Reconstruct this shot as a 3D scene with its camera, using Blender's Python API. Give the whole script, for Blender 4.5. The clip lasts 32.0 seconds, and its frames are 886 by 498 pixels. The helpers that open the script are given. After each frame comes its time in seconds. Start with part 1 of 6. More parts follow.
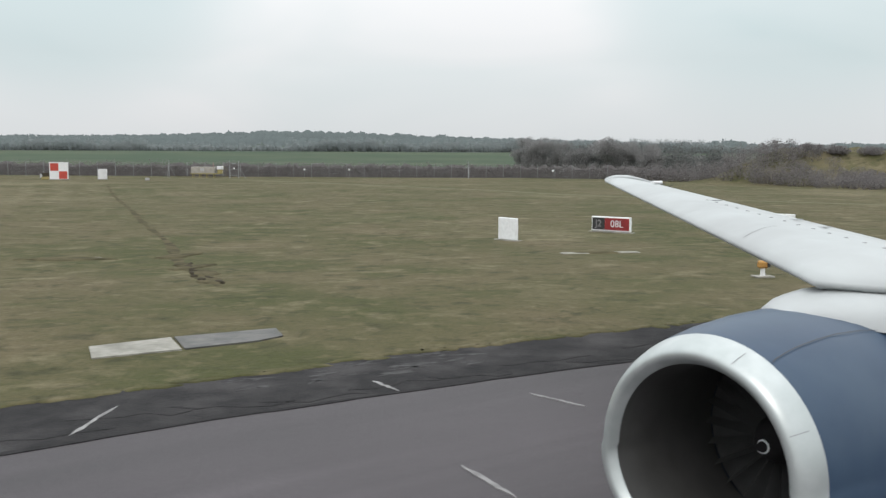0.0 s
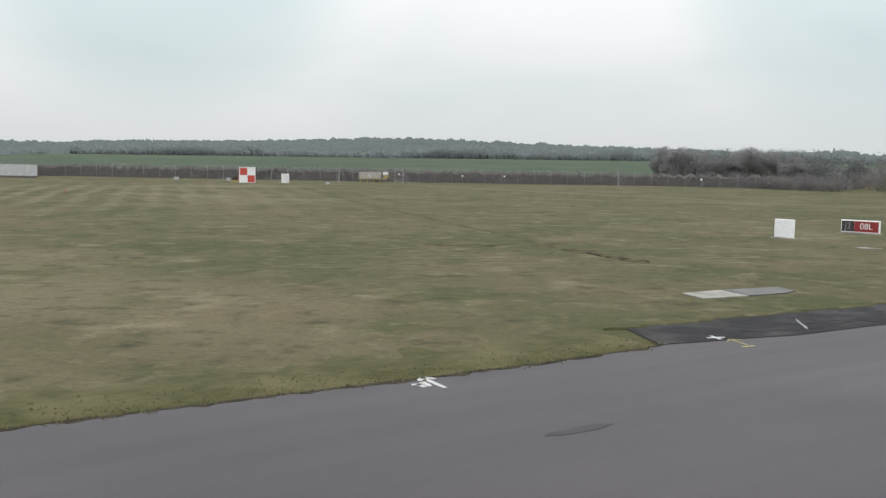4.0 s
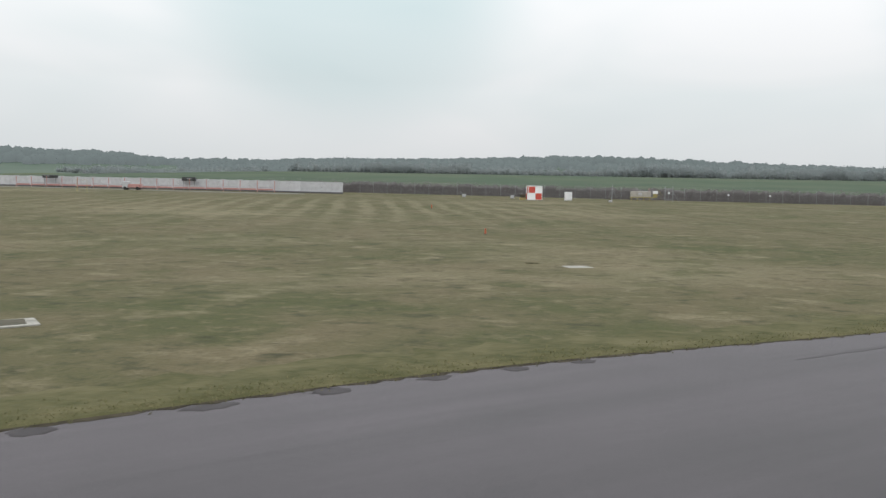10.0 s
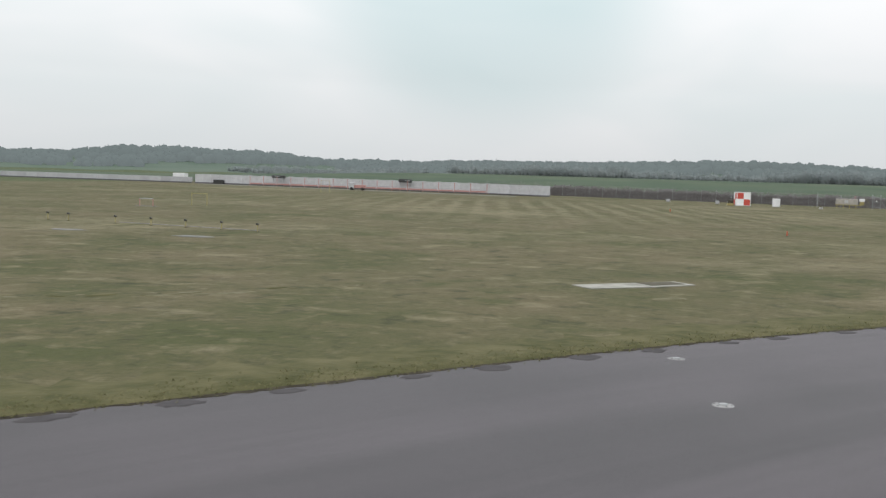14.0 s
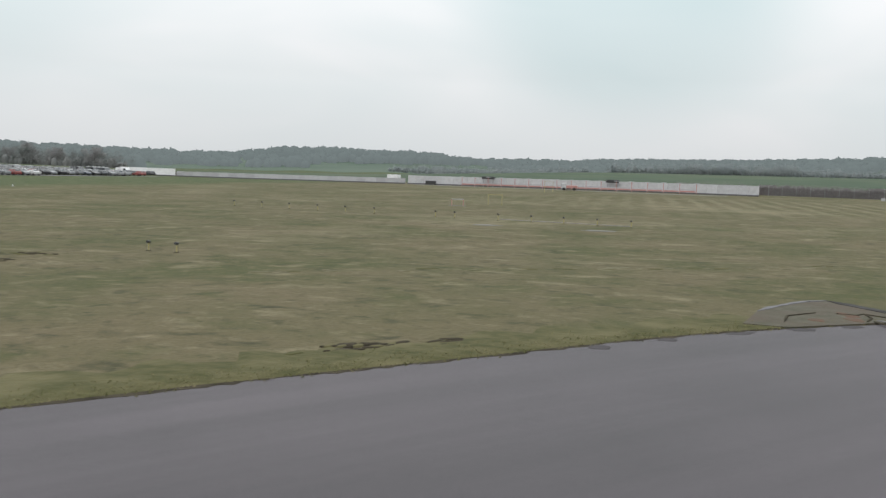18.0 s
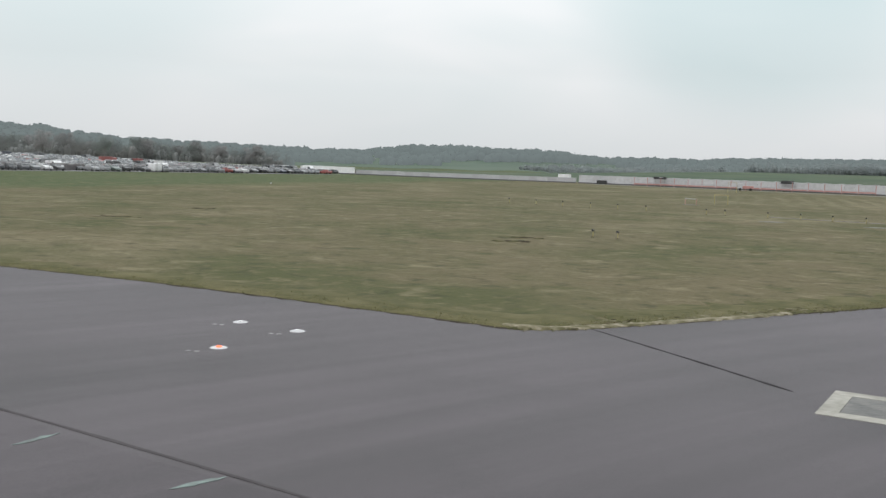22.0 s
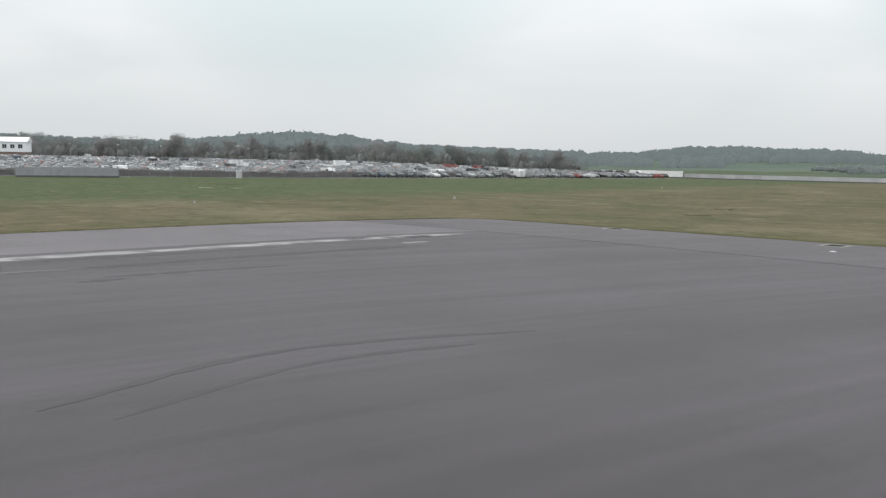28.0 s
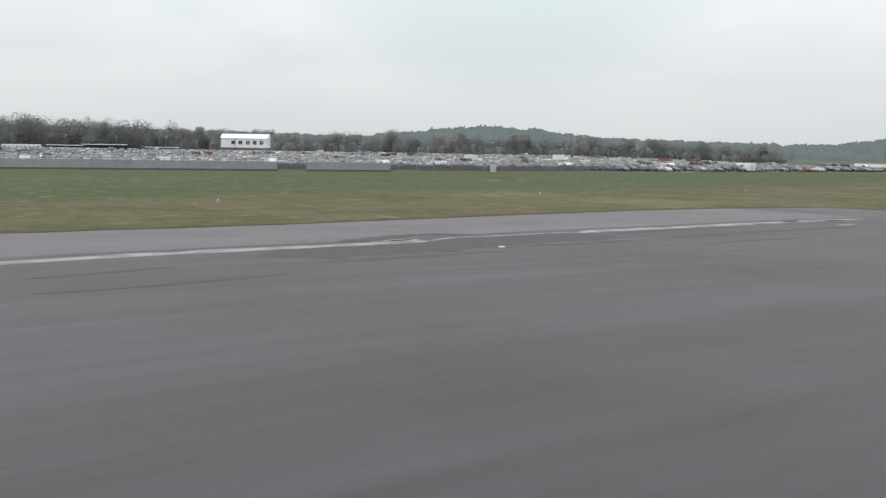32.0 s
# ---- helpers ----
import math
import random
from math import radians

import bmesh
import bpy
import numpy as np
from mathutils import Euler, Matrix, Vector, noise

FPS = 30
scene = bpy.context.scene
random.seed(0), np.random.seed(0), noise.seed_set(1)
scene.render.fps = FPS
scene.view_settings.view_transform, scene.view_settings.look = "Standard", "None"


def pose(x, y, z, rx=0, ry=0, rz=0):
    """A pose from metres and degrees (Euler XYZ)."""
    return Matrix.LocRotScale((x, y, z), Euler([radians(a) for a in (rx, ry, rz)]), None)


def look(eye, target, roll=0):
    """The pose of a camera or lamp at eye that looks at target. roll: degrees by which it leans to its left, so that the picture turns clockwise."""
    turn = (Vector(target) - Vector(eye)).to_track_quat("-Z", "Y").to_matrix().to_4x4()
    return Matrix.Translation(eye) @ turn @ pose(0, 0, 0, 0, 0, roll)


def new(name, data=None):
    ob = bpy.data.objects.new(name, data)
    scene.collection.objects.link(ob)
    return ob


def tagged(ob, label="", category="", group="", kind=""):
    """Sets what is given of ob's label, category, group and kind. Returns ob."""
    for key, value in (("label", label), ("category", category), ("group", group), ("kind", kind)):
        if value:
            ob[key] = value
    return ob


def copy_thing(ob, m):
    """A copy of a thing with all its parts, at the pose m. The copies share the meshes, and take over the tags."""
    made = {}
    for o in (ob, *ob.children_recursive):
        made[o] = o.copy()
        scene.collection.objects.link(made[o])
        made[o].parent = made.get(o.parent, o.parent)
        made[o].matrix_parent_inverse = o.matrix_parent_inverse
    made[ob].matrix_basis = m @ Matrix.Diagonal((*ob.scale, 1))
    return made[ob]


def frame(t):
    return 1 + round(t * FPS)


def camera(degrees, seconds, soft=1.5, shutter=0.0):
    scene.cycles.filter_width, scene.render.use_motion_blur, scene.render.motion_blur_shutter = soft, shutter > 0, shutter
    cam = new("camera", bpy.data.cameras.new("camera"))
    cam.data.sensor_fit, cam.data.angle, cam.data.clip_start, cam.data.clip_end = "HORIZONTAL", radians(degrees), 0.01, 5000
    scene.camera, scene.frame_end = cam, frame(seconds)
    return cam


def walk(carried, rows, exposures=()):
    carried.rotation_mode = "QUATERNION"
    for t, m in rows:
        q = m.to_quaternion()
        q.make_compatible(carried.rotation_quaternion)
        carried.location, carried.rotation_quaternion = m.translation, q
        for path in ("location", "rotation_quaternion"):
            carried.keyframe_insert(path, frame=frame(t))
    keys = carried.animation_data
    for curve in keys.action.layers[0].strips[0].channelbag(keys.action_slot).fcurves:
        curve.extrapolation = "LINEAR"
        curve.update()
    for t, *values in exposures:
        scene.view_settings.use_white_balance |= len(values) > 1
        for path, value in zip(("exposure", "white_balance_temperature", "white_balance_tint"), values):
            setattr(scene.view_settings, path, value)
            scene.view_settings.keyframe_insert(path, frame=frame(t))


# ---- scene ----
cam = camera(50.0, 32.0, 1.35, 0.2)
EYE = 3.7
# seconds, x, y, yaw, pitch, roll
PATH = [
    (0, -0.000, 0.000, -0.000, -5.479, 0.262),
    (0.5, -1.359, -1.083, 0.666, -5.369, 0.278),
    (1, -2.757, -2.204, 1.326, -5.313, 0.455),
    (1.5, -4.165, -3.425, 1.968, -5.276, 0.789),
    (2, -5.584, -4.708, 2.634, -5.275, 0.900),
    (2.5, -7.024, -6.045, 3.291, -5.227, 0.910),
    (3, -8.485, -7.401, 3.978, -5.195, 0.788),
    (3.5, -9.916, -8.773, 4.702, -5.152, 0.796),
    (5.5, -14.953, -13.835, 7.753, -4.949, 0.522),
    (6, -16.314, -15.276, 8.522, -4.873, 0.432),
    (6.5, -17.657, -16.737, 9.213, -4.696, 0.280),
    (7, -18.980, -18.226, 10.040, -4.508, 0.484),
    (7.5, -20.375, -19.799, 10.987, -4.481, 0.610),
    (8, -21.816, -21.448, 11.923, -4.438, 0.605),
    (8.5, -23.271, -23.159, 12.802, -4.367, 0.498),
    (9, -24.695, -24.913, 13.807, -4.339, 0.470),
    (9.5, -26.046, -26.696, 14.843, -4.260, 0.619),
    (10, -27.345, -28.519, 15.962, -4.211, 1.064),
    (10.5, -28.604, -30.397, 17.163, -4.184, 1.598),
    (11, -29.868, -32.361, 18.267, -4.153, 1.640),
    (11.5, -31.134, -34.368, 19.346, -4.171, 1.358),
    (12, -32.401, -36.453, 20.371, -4.256, 1.252),
    (12.5, -33.645, -38.624, 21.347, -4.278, 1.276),
    (13, -34.879, -40.868, 22.259, -4.257, 1.297),
    (13.5, -36.083, -43.169, 23.200, -4.276, 1.548),
    (14, -37.214, -45.489, 24.185, -4.284, 1.809),
    (14.5, -38.383, -47.842, 25.140, -4.272, 1.725),
    (16.5, -43.447, -57.542, 29.089, -4.333, 1.146),
    (17, -44.437, -60.041, 30.180, -4.384, 0.845),
    (17.5, -45.352, -62.550, 31.340, -4.480, 1.172),
    (18, -46.252, -65.073, 32.527, -4.592, 1.558),
    (18.5, -47.091, -67.597, 33.695, -4.683, 1.568),
    (19, -47.818, -70.129, 34.833, -4.797, 1.502),
    (19.5, -48.440, -72.719, 35.962, -4.826, 1.574),
    (20, -49.032, -75.361, 36.907, -4.833, 1.843),
    (20.5, -49.733, -78.054, 37.741, -4.880, 1.956),
    (21, -50.441, -80.743, 38.437, -4.884, 2.019),
    (21.5, -51.108, -83.473, 39.011, -4.901, 1.878),
    (22, -51.687, -86.170, 39.365, -4.923, 1.860),
    (22.5, -52.222, -88.913, 39.328, -4.822, 1.917),
    (23, -52.784, -91.649, 39.698, -4.799, 1.451),
    (23.5, -53.274, -94.261, 40.733, -4.795, 0.598),
    (24, -53.629, -96.857, 41.937, -4.870, 0.006),
    (24.5, -53.872, -99.449, 43.400, -4.842, -0.025),
    (25, -54.185, -102.026, 44.917, -4.943, 0.157),
    (25.5, -54.474, -104.540, 46.367, -5.005, 0.534),
    (27.5, -54.903, -113.211, 53.450, -5.030, 1.348),
    (28, -54.875, -115.791, 54.864, -5.124, 1.081),
    (28.5, -54.769, -118.365, 56.370, -5.127, 1.062),
    (29, -54.576, -120.959, 57.808, -5.136, 1.052),
    (29.5, -54.272, -123.517, 59.165, -5.137, 0.753),
    (30, -53.859, -126.007, 60.536, -5.162, 0.459),
    (30.5, -53.360, -128.447, 61.906, -5.244, 0.309),
    (31, -52.811, -130.839, 63.178, -5.388, 0.489),
    (31.5, -52.239, -133.199, 64.373, -5.593, 0.772),
    (32, -51.641, -135.535, 65.300, -5.686, 0.918),
]


def aim(x, y, yaw, pitch, roll):
    a, b = radians(yaw), radians(pitch)
    ahead = Vector((-math.sin(a) * math.cos(b), math.cos(a) * math.cos(b), math.sin(b)))
    eye = Vector((x, y, EYE))
    return look(eye, eye + 10 * ahead, roll)


walk(cam, [(t, aim(x, y, yaw, pitch, roll)) for t, x, y, yaw, pitch, roll in PATH])

# ---- sky and light ----
world = bpy.data.worlds.new("overcast_sky")
scene.world = world
world.use_nodes = True
wn, wl = world.node_tree.nodes, world.node_tree.links
wn.clear()
SUN_ELEV, SUN_TURN = radians(48), radians(200)


def wnode(kind, **kw):
    n = wn.new(kind)
    for k, v in kw.items():
        if k == "operation":
            n.operation = v
        elif k == "blend_type":
            n.blend_type = v
        elif k == "data_type":
            n.data_type = v
    return n


sky = wn.new("ShaderNodeTexSky")
sky.sky_type = "NISHITA"
sky.sun_disc = False
sky.sun_elevation = SUN_ELEV
sky.sun_rotation = SUN_TURN
sky.dust_density = 4.0
coord = wn.new("ShaderNodeTexCoord")
sep = wn.new("ShaderNodeSeparateXYZ")
wl.new(coord.outputs["Generated"], sep.inputs[0])
# broad soft cloud forms
soften = wn.new("ShaderNodeMapping")
soften.inputs["Scale"].default_value = (1.0, 1.0, 3.2)
wl.new(coord.outputs["Generated"], soften.inputs["Vector"])
cn = wn.new("ShaderNodeTexNoise")
cn.inputs["Scale"].default_value = 3.0
cn.inputs["Detail"].default_value = 3.0
cn.inputs["Roughness"].default_value = 0.5
cn.inputs["Distortion"].default_value = 0.5
wl.new(soften.outputs[0], cn.inputs["Vector"])
cr = wn.new("ShaderNodeValToRGB")
cr.color_ramp.elements[0].position, cr.color_ramp.elements[0].color = 0.30, (0.78, 0.845, 0.86, 1)
cr.color_ramp.elements[1].position, cr.color_ramp.elements[1].color = 0.66, (0.92, 0.932, 0.945, 1)
wl.new(cn.outputs["Fac"], cr.inputs[0])


def cloud_gap(src, az, el, inner, outer, amount):
    """A thinner place in the cloud, where the sky shows blue-green through it."""
    a, b = radians(az), radians(el)
    dot = wn.new("ShaderNodeVectorMath")
    dot.operation = "DOT_PRODUCT"
    dot.inputs[1].default_value = (-math.sin(a) * math.cos(b), math.cos(a) * math.cos(b), math.sin(b))
    wl.new(coord.outputs["Generated"], dot.inputs[0])
    mr = wn.new("ShaderNodeMapRange")
    mr.interpolation_type = "SMOOTHERSTEP"
    mr.inputs["From Min"].default_value, mr.inputs["From Max"].default_value = math.cos(radians(outer)), math.cos(radians(inner))
    mr.inputs["To Max"].default_value = amount * 2
    wl.new(dot.outputs["Value"], mr.inputs["Value"])
    ragged = wnode("ShaderNodeMath", operation="MULTIPLY")
    wl.new(mr.outputs[0], ragged.inputs[0])
    wl.new(cn.outputs["Fac"], ragged.inputs[1])
    gapmix = wnode("ShaderNodeMixRGB", blend_type="MIX")
    gapmix.inputs["Color2"].default_value = (0.58, 0.71, 0.73, 1)
    wl.new(ragged.outputs[0], gapmix.inputs["Fac"])
    wl.new(src, gapmix.inputs["Color1"])
    return gapmix.outputs[0]


clouds = cloud_gap(cr.outputs[0], 22, 13, 0, 13, 0.75)
clouds = cloud_gap(clouds, -20, 12, 0, 14, 0.65)
clouds = cloud_gap(clouds, 62, 15, 2, 16, 0.45)
# an overcast sky grows brighter towards the zenith
gr = wn.new("ShaderNodeMapRange")
gr.inputs["From Min"].default_value, gr.inputs["From Max"].default_value = 0.10, 0.75
gr.inputs["To Min"].default_value, gr.inputs["To Max"].default_value = 0.97, 2.2
wl.new(sep.outputs["Z"], gr.inputs["Value"])
# pale grey veil near the horizon
hz = wn.new("ShaderNodeMapRange")
hz.inputs["From Min"].default_value, hz.inputs["From Max"].default_value = 0.0, 0.09
hz.inputs["To Min"].default_value, hz.inputs["To Max"].default_value = 0.9, 0.0
wl.new(sep.outputs["Z"], hz.inputs["Value"])
veil = wnode("ShaderNodeMixRGB", blend_type="MIX")
veil.inputs["Color2"].default_value = (0.71, 0.735, 0.75, 1)
wl.new(hz.outputs[0], veil.inputs["Fac"])
wl.new(clouds, veil.inputs["Color1"])
mul = wnode("ShaderNodeMixRGB", blend_type="MULTIPLY")
mul.inputs["Fac"].default_value = 1.0
wl.new(veil.outputs[0], mul.inputs["Color1"])
wl.new(gr.outputs[0], mul.inputs["Color2"])
bg1 = wn.new("ShaderNodeBackground")
bg1.inputs["Strength"].default_value = 1.0
wl.new(mul.outputs[0], bg1.inputs["Color"])
bg2 = wn.new("ShaderNodeBackground")
bg2.inputs["Strength"].default_value = 0.06
wl.new(sky.outputs[0], bg2.inputs["Color"])
both = wn.new("ShaderNodeMixShader")
both.inputs[0].default_value = 0.06
wl.new(bg1.outputs[0], both.inputs[1])
wl.new(bg2.outputs[0], both.inputs[2])
wout = wn.new("ShaderNodeOutputWorld")
wl.new(both.outputs[0], wout.inputs["Surface"])

sun = new("sun", bpy.data.lights.new("sun", "SUN"))
sun.data.energy = 0.7
sun.data.angle = radians(25)
sun.data.color = (1.0, 0.94, 0.88)
sun.matrix_world = look((0, 0, 60), (0 + 30 * math.sin(SUN_TURN) * -1, 30 * math.cos(SUN_TURN) * -1, 27))
scene.view_settings.exposure = 0.0


# ---- materials ----
def mat(name, c1, c2=None, scale=3.0, rough=0.8, metal=0.0, bump=0.0, bscale=None, detail=4.0, c3=None, scale3=0.3, spec=0.5, rand=0.0, stretch=None, thr=(0.35, 0.65)):
    """A procedural surface: two colours mixed by fine noise, a third by broad noise, relief by bump."""
    m = bpy.data.materials.new(name)
    m.use_nodes = True
    n, l = m.node_tree.nodes, m.node_tree.links
    p = n["Principled BSDF"]
    p.inputs["Roughness"].default_value = rough
    p.inputs["Metallic"].default_value = metal
    p.inputs["Specular IOR Level"].default_value = spec
    if c2 is None:
        p.inputs["Base Color"].default_value = (*c1, 1)
        out = None
    geo = n.new("ShaderNodeNewGeometry")
    vec = geo.outputs["Position"]
    if stretch:
        mp = n.new("ShaderNodeMapping")
        mp.inputs["Scale"].default_value = stretch
        l.new(vec, mp.inputs["Vector"])
        vec = mp.outputs[0]
    if c2 is not None:
        t = n.new("ShaderNodeTexNoise")
        t.inputs["Scale"].default_value = scale
        t.inputs["Detail"].default_value = detail
        l.new(vec, t.inputs["Vector"])
        r = n.new("ShaderNodeMapRange")
        r.inputs["From Min"].default_value, r.inputs["From Max"].default_value = thr
        l.new(t.outputs["Fac"], r.inputs["Value"])
        mx = n.new("ShaderNodeMixRGB")
        mx.inputs["Color1"].default_value, mx.inputs["Color2"].default_value = (*c1, 1), (*c2, 1)
        l.new(r.outputs[0], mx.inputs["Fac"])
        out = mx.outputs[0]
        if c3 is not None:
            t3 = n.new("ShaderNodeTexNoise")
            t3.inputs["Scale"].default_value = scale3
            t3.inputs["Detail"].default_value = 5.0
            l.new(vec, t3.inputs["Vector"])
            r3 = n.new("ShaderNodeMapRange")
            r3.inputs["From Min"].default_value, r3.inputs["From Max"].default_value = 0.45, 0.68
            l.new(t3.outputs["Fac"], r3.inputs["Value"])
            m3 = n.new("ShaderNodeMixRGB")
            m3.inputs["Color2"].default_value = (*c3, 1)
            l.new(r3.outputs[0], m3.inputs["Fac"])
            l.new(out, m3.inputs["Color1"])
            out = m3.outputs[0]
        if rand:
            oi = n.new("ShaderNodeObjectInfo")
            hs = n.new("ShaderNodeHueSaturation")
            rr = n.new("ShaderNodeMapRange")
            rr.inputs["To Min"].default_value, rr.inputs["To Max"].default_value = 1 - rand, 1 + rand
            l.new(oi.outputs["Random"], rr.inputs["Value"])
            l.new(rr.outputs[0], hs.inputs["Value"])
            l.new(out, hs.inputs["Color"])
            out = hs.outputs[0]
        l.new(out, p.inputs["Base Color"])
    if bump:
        tb = n.new("ShaderNodeTexNoise")
        tb.inputs["Scale"].default_value = bscale or scale * 2
        tb.inputs["Detail"].default_value = 3.0
        l.new(vec, tb.inputs["Vector"])
        b = n.new("ShaderNodeBump")
        b.inputs["Strength"].default_value = bump
        b.inputs["Distance"].default_value = 0.05
        l.new(tb.outputs["Fac"], b.inputs["Height"])
        l.new(b.outputs[0], p.inputs["Normal"])
    return m


def grass_material():
    m = bpy.data.materials.new("rough_grass")
    m.use_nodes = True
    n, l = m.node_tree.nodes, m.node_tree.links
    p = n["Principled BSDF"]
    p.inputs["Roughness"].default_value = 0.95
    p.inputs["Specular IOR Level"].default_value = 0.15
    geo = n.new("ShaderNodeNewGeometry")

    def noise_tex(scale, detail, rough=0.55, stretch=None):
        t = n.new("ShaderNodeTexNoise")
        t.inputs["Scale"].default_value, t.inputs["Detail"].default_value, t.inputs["Roughness"].default_value = scale, detail, rough
        if stretch:
            mp = n.new("ShaderNodeMapping")
            mp.inputs["Rotation"].default_value = (0, 0, radians(-21))
            mp.inputs["Scale"].default_value = stretch
            l.new(geo.outputs["Position"], mp.inputs["Vector"])
            l.new(mp.outputs[0], t.inputs["Vector"])
        else:
            l.new(geo.outputs["Position"], t.inputs["Vector"])
        return t

    def ramp(t, lo, hi, top=1.0):
        r = n.new("ShaderNodeMapRange")
        r.inputs["From Min"].default_value, r.inputs["From Max"].default_value = lo, hi
        r.inputs["To Max"].default_value = top
        l.new(t.outputs["Fac"], r.inputs["Value"])
        return r.outputs[0]

    def mix(fac, a, b):
        x = n.new("ShaderNodeMixRGB")
        l.new(fac, x.inputs["Fac"])
        for s, c in (("Color1", a), ("Color2", b)):
            if isinstance(c, tuple):
                x.inputs[s].default_value = (*c, 1)
            else:
                l.new(c, x.inputs[s])
        return x.outputs[0]

    GREEN, STRAW, DARK, BROWN, LUSH = (0.061, 0.065, 0.026), (0.188, 0.159, 0.102), (0.032, 0.034, 0.0165), (0.112, 0.093, 0.054), (0.043, 0.070, 0.0255)
    base = mix(ramp(noise_tex(0.13, 6, 0.6), 0.40, 0.62), GREEN, BROWN)
    base = mix(ramp(noise_tex(0.045, 4, 0.55), 0.45, 0.66, 0.8), base, BROWN)
    base = mix(ramp(noise_tex(0.028, 4, 0.6), 0.54, 0.70, 0.75), base, STRAW)
    # mowing lanes running away to the north-west, pale with cut straw in places
    lane_map = n.new("ShaderNodeMapping")
    lane_map.inputs["Rotation"].default_value = (0, 0, radians(-21))
    l.new(geo.outputs["Position"], lane_map.inputs["Vector"])
    wave = n.new("ShaderNodeTexWave")
    wave.inputs["Scale"].default_value, wave.inputs["Distortion"].default_value = 0.085, 3.0
    wave.inputs["Detail"].default_value, wave.inputs["Detail Scale"].default_value = 2.0, 0.6
    l.new(lane_map.outputs[0], wave.inputs["Vector"])
    lane = ramp(wave, 0.35, 0.9)
    mown = n.new("ShaderNodeVectorMath")
    mown.operation = "DISTANCE"
    mown.inputs[1].default_value = (-78, 88, 0)
    l.new(geo.outputs["Position"], mown.inputs[0])
    near_mown = n.new("ShaderNodeMapRange")
    near_mown.inputs["From Min"].default_value, near_mown.inputs["From Max"].default_value = 18, 58
    near_mown.inputs["To Min"].default_value, near_mown.inputs["To Max"].default_value = 0.5, 0.0
    l.new(mown.outputs["Value"], near_mown.inputs["Value"])
    where = near_mown.outputs[0]
    soft = n.new("ShaderNodeMath")
    soft.operation = "MULTIPLY"
    l.new(lane, soft.inputs[0])
    l.new(where, soft.inputs[1])
    base = mix(soft.outputs[0], base, STRAW)
    # lusher mown ground towards the car park
    dot = n.new("ShaderNodeVectorMath")
    dot.operation = "DOT_PRODUCT"
    dot.inputs[1].default_value = (-1.0, -0.286, 0)
    l.new(geo.outputs["Position"], dot.inputs[0])
    wob = noise_tex(0.05, 4)
    ad = n.new("ShaderNodeMath")
    ad.operation = "MULTIPLY_ADD"
    ad.inputs[1].default_value = 26.0
    l.new(wob.outputs["Fac"], ad.inputs[0])
    l.new(dot.outputs["Value"], ad.inputs[2])
    lr = n.new("ShaderNodeMapRange")
    lr.inputs["From Min"].default_value, lr.inputs["From Max"].default_value = 178, 190
    lr.inputs["To Max"].default_value = 0.8
    l.new(ad.outputs[0], lr.inputs["Value"])
    base = mix(lr.outputs[0], base, LUSH)
    tuft = mix(ramp(noise_tex(0.30, 5, 0.6), 0.53, 0.68, 0.85), base, GREEN)
    tuft = mix(ramp(noise_tex(0.42, 5, 0.62), 0.56, 0.70, 0.75), tuft, STRAW)
    tuft = mix(ramp(noise_tex(0.9, 5, 0.62), 0.54, 0.70, 0.8), tuft, DARK)
    tuft = mix(ramp(noise_tex(1.5, 5, 0.6), 0.54, 0.74, 0.55), tuft, STRAW)
    tuft = mix(ramp(noise_tex(2.6, 4, 0.6), 0.55, 0.72, 0.5), tuft, DARK)
    fine = mix(ramp(noise_tex(9.0, 3, 0.7), 0.45, 0.8, 0.6), tuft, DARK)
    l.new(fine, p.inputs["Base Color"])
    b = n.new("ShaderNodeBump")
    b.inputs["Strength"].default_value, b.inputs["Distance"].default_value = 0.8, 0.10
    l.new(noise_tex(3.5, 5, 0.7).outputs["Fac"], b.inputs["Height"])
    l.new(b.outputs[0], p.inputs["Normal"])
    return m


GRASS = grass_material()
CROP = mat("crop_field", (0.045, 0.067, 0.043), (0.058, 0.080, 0.053), 0.05, 0.95, spec=0.1, c3=(0.078, 0.092, 0.06), scale3=0.012)
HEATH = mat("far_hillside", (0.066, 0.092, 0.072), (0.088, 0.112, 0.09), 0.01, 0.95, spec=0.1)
ASPHALT = mat("worn_asphalt", (0.0440, 0.0362, 0.0417), (0.0555, 0.0456, 0.0524), 22.0, 0.64, bump=0.25, bscale=60, c3=(0.0390, 0.0320, 0.0369), scale3=0.16, spec=0.5)


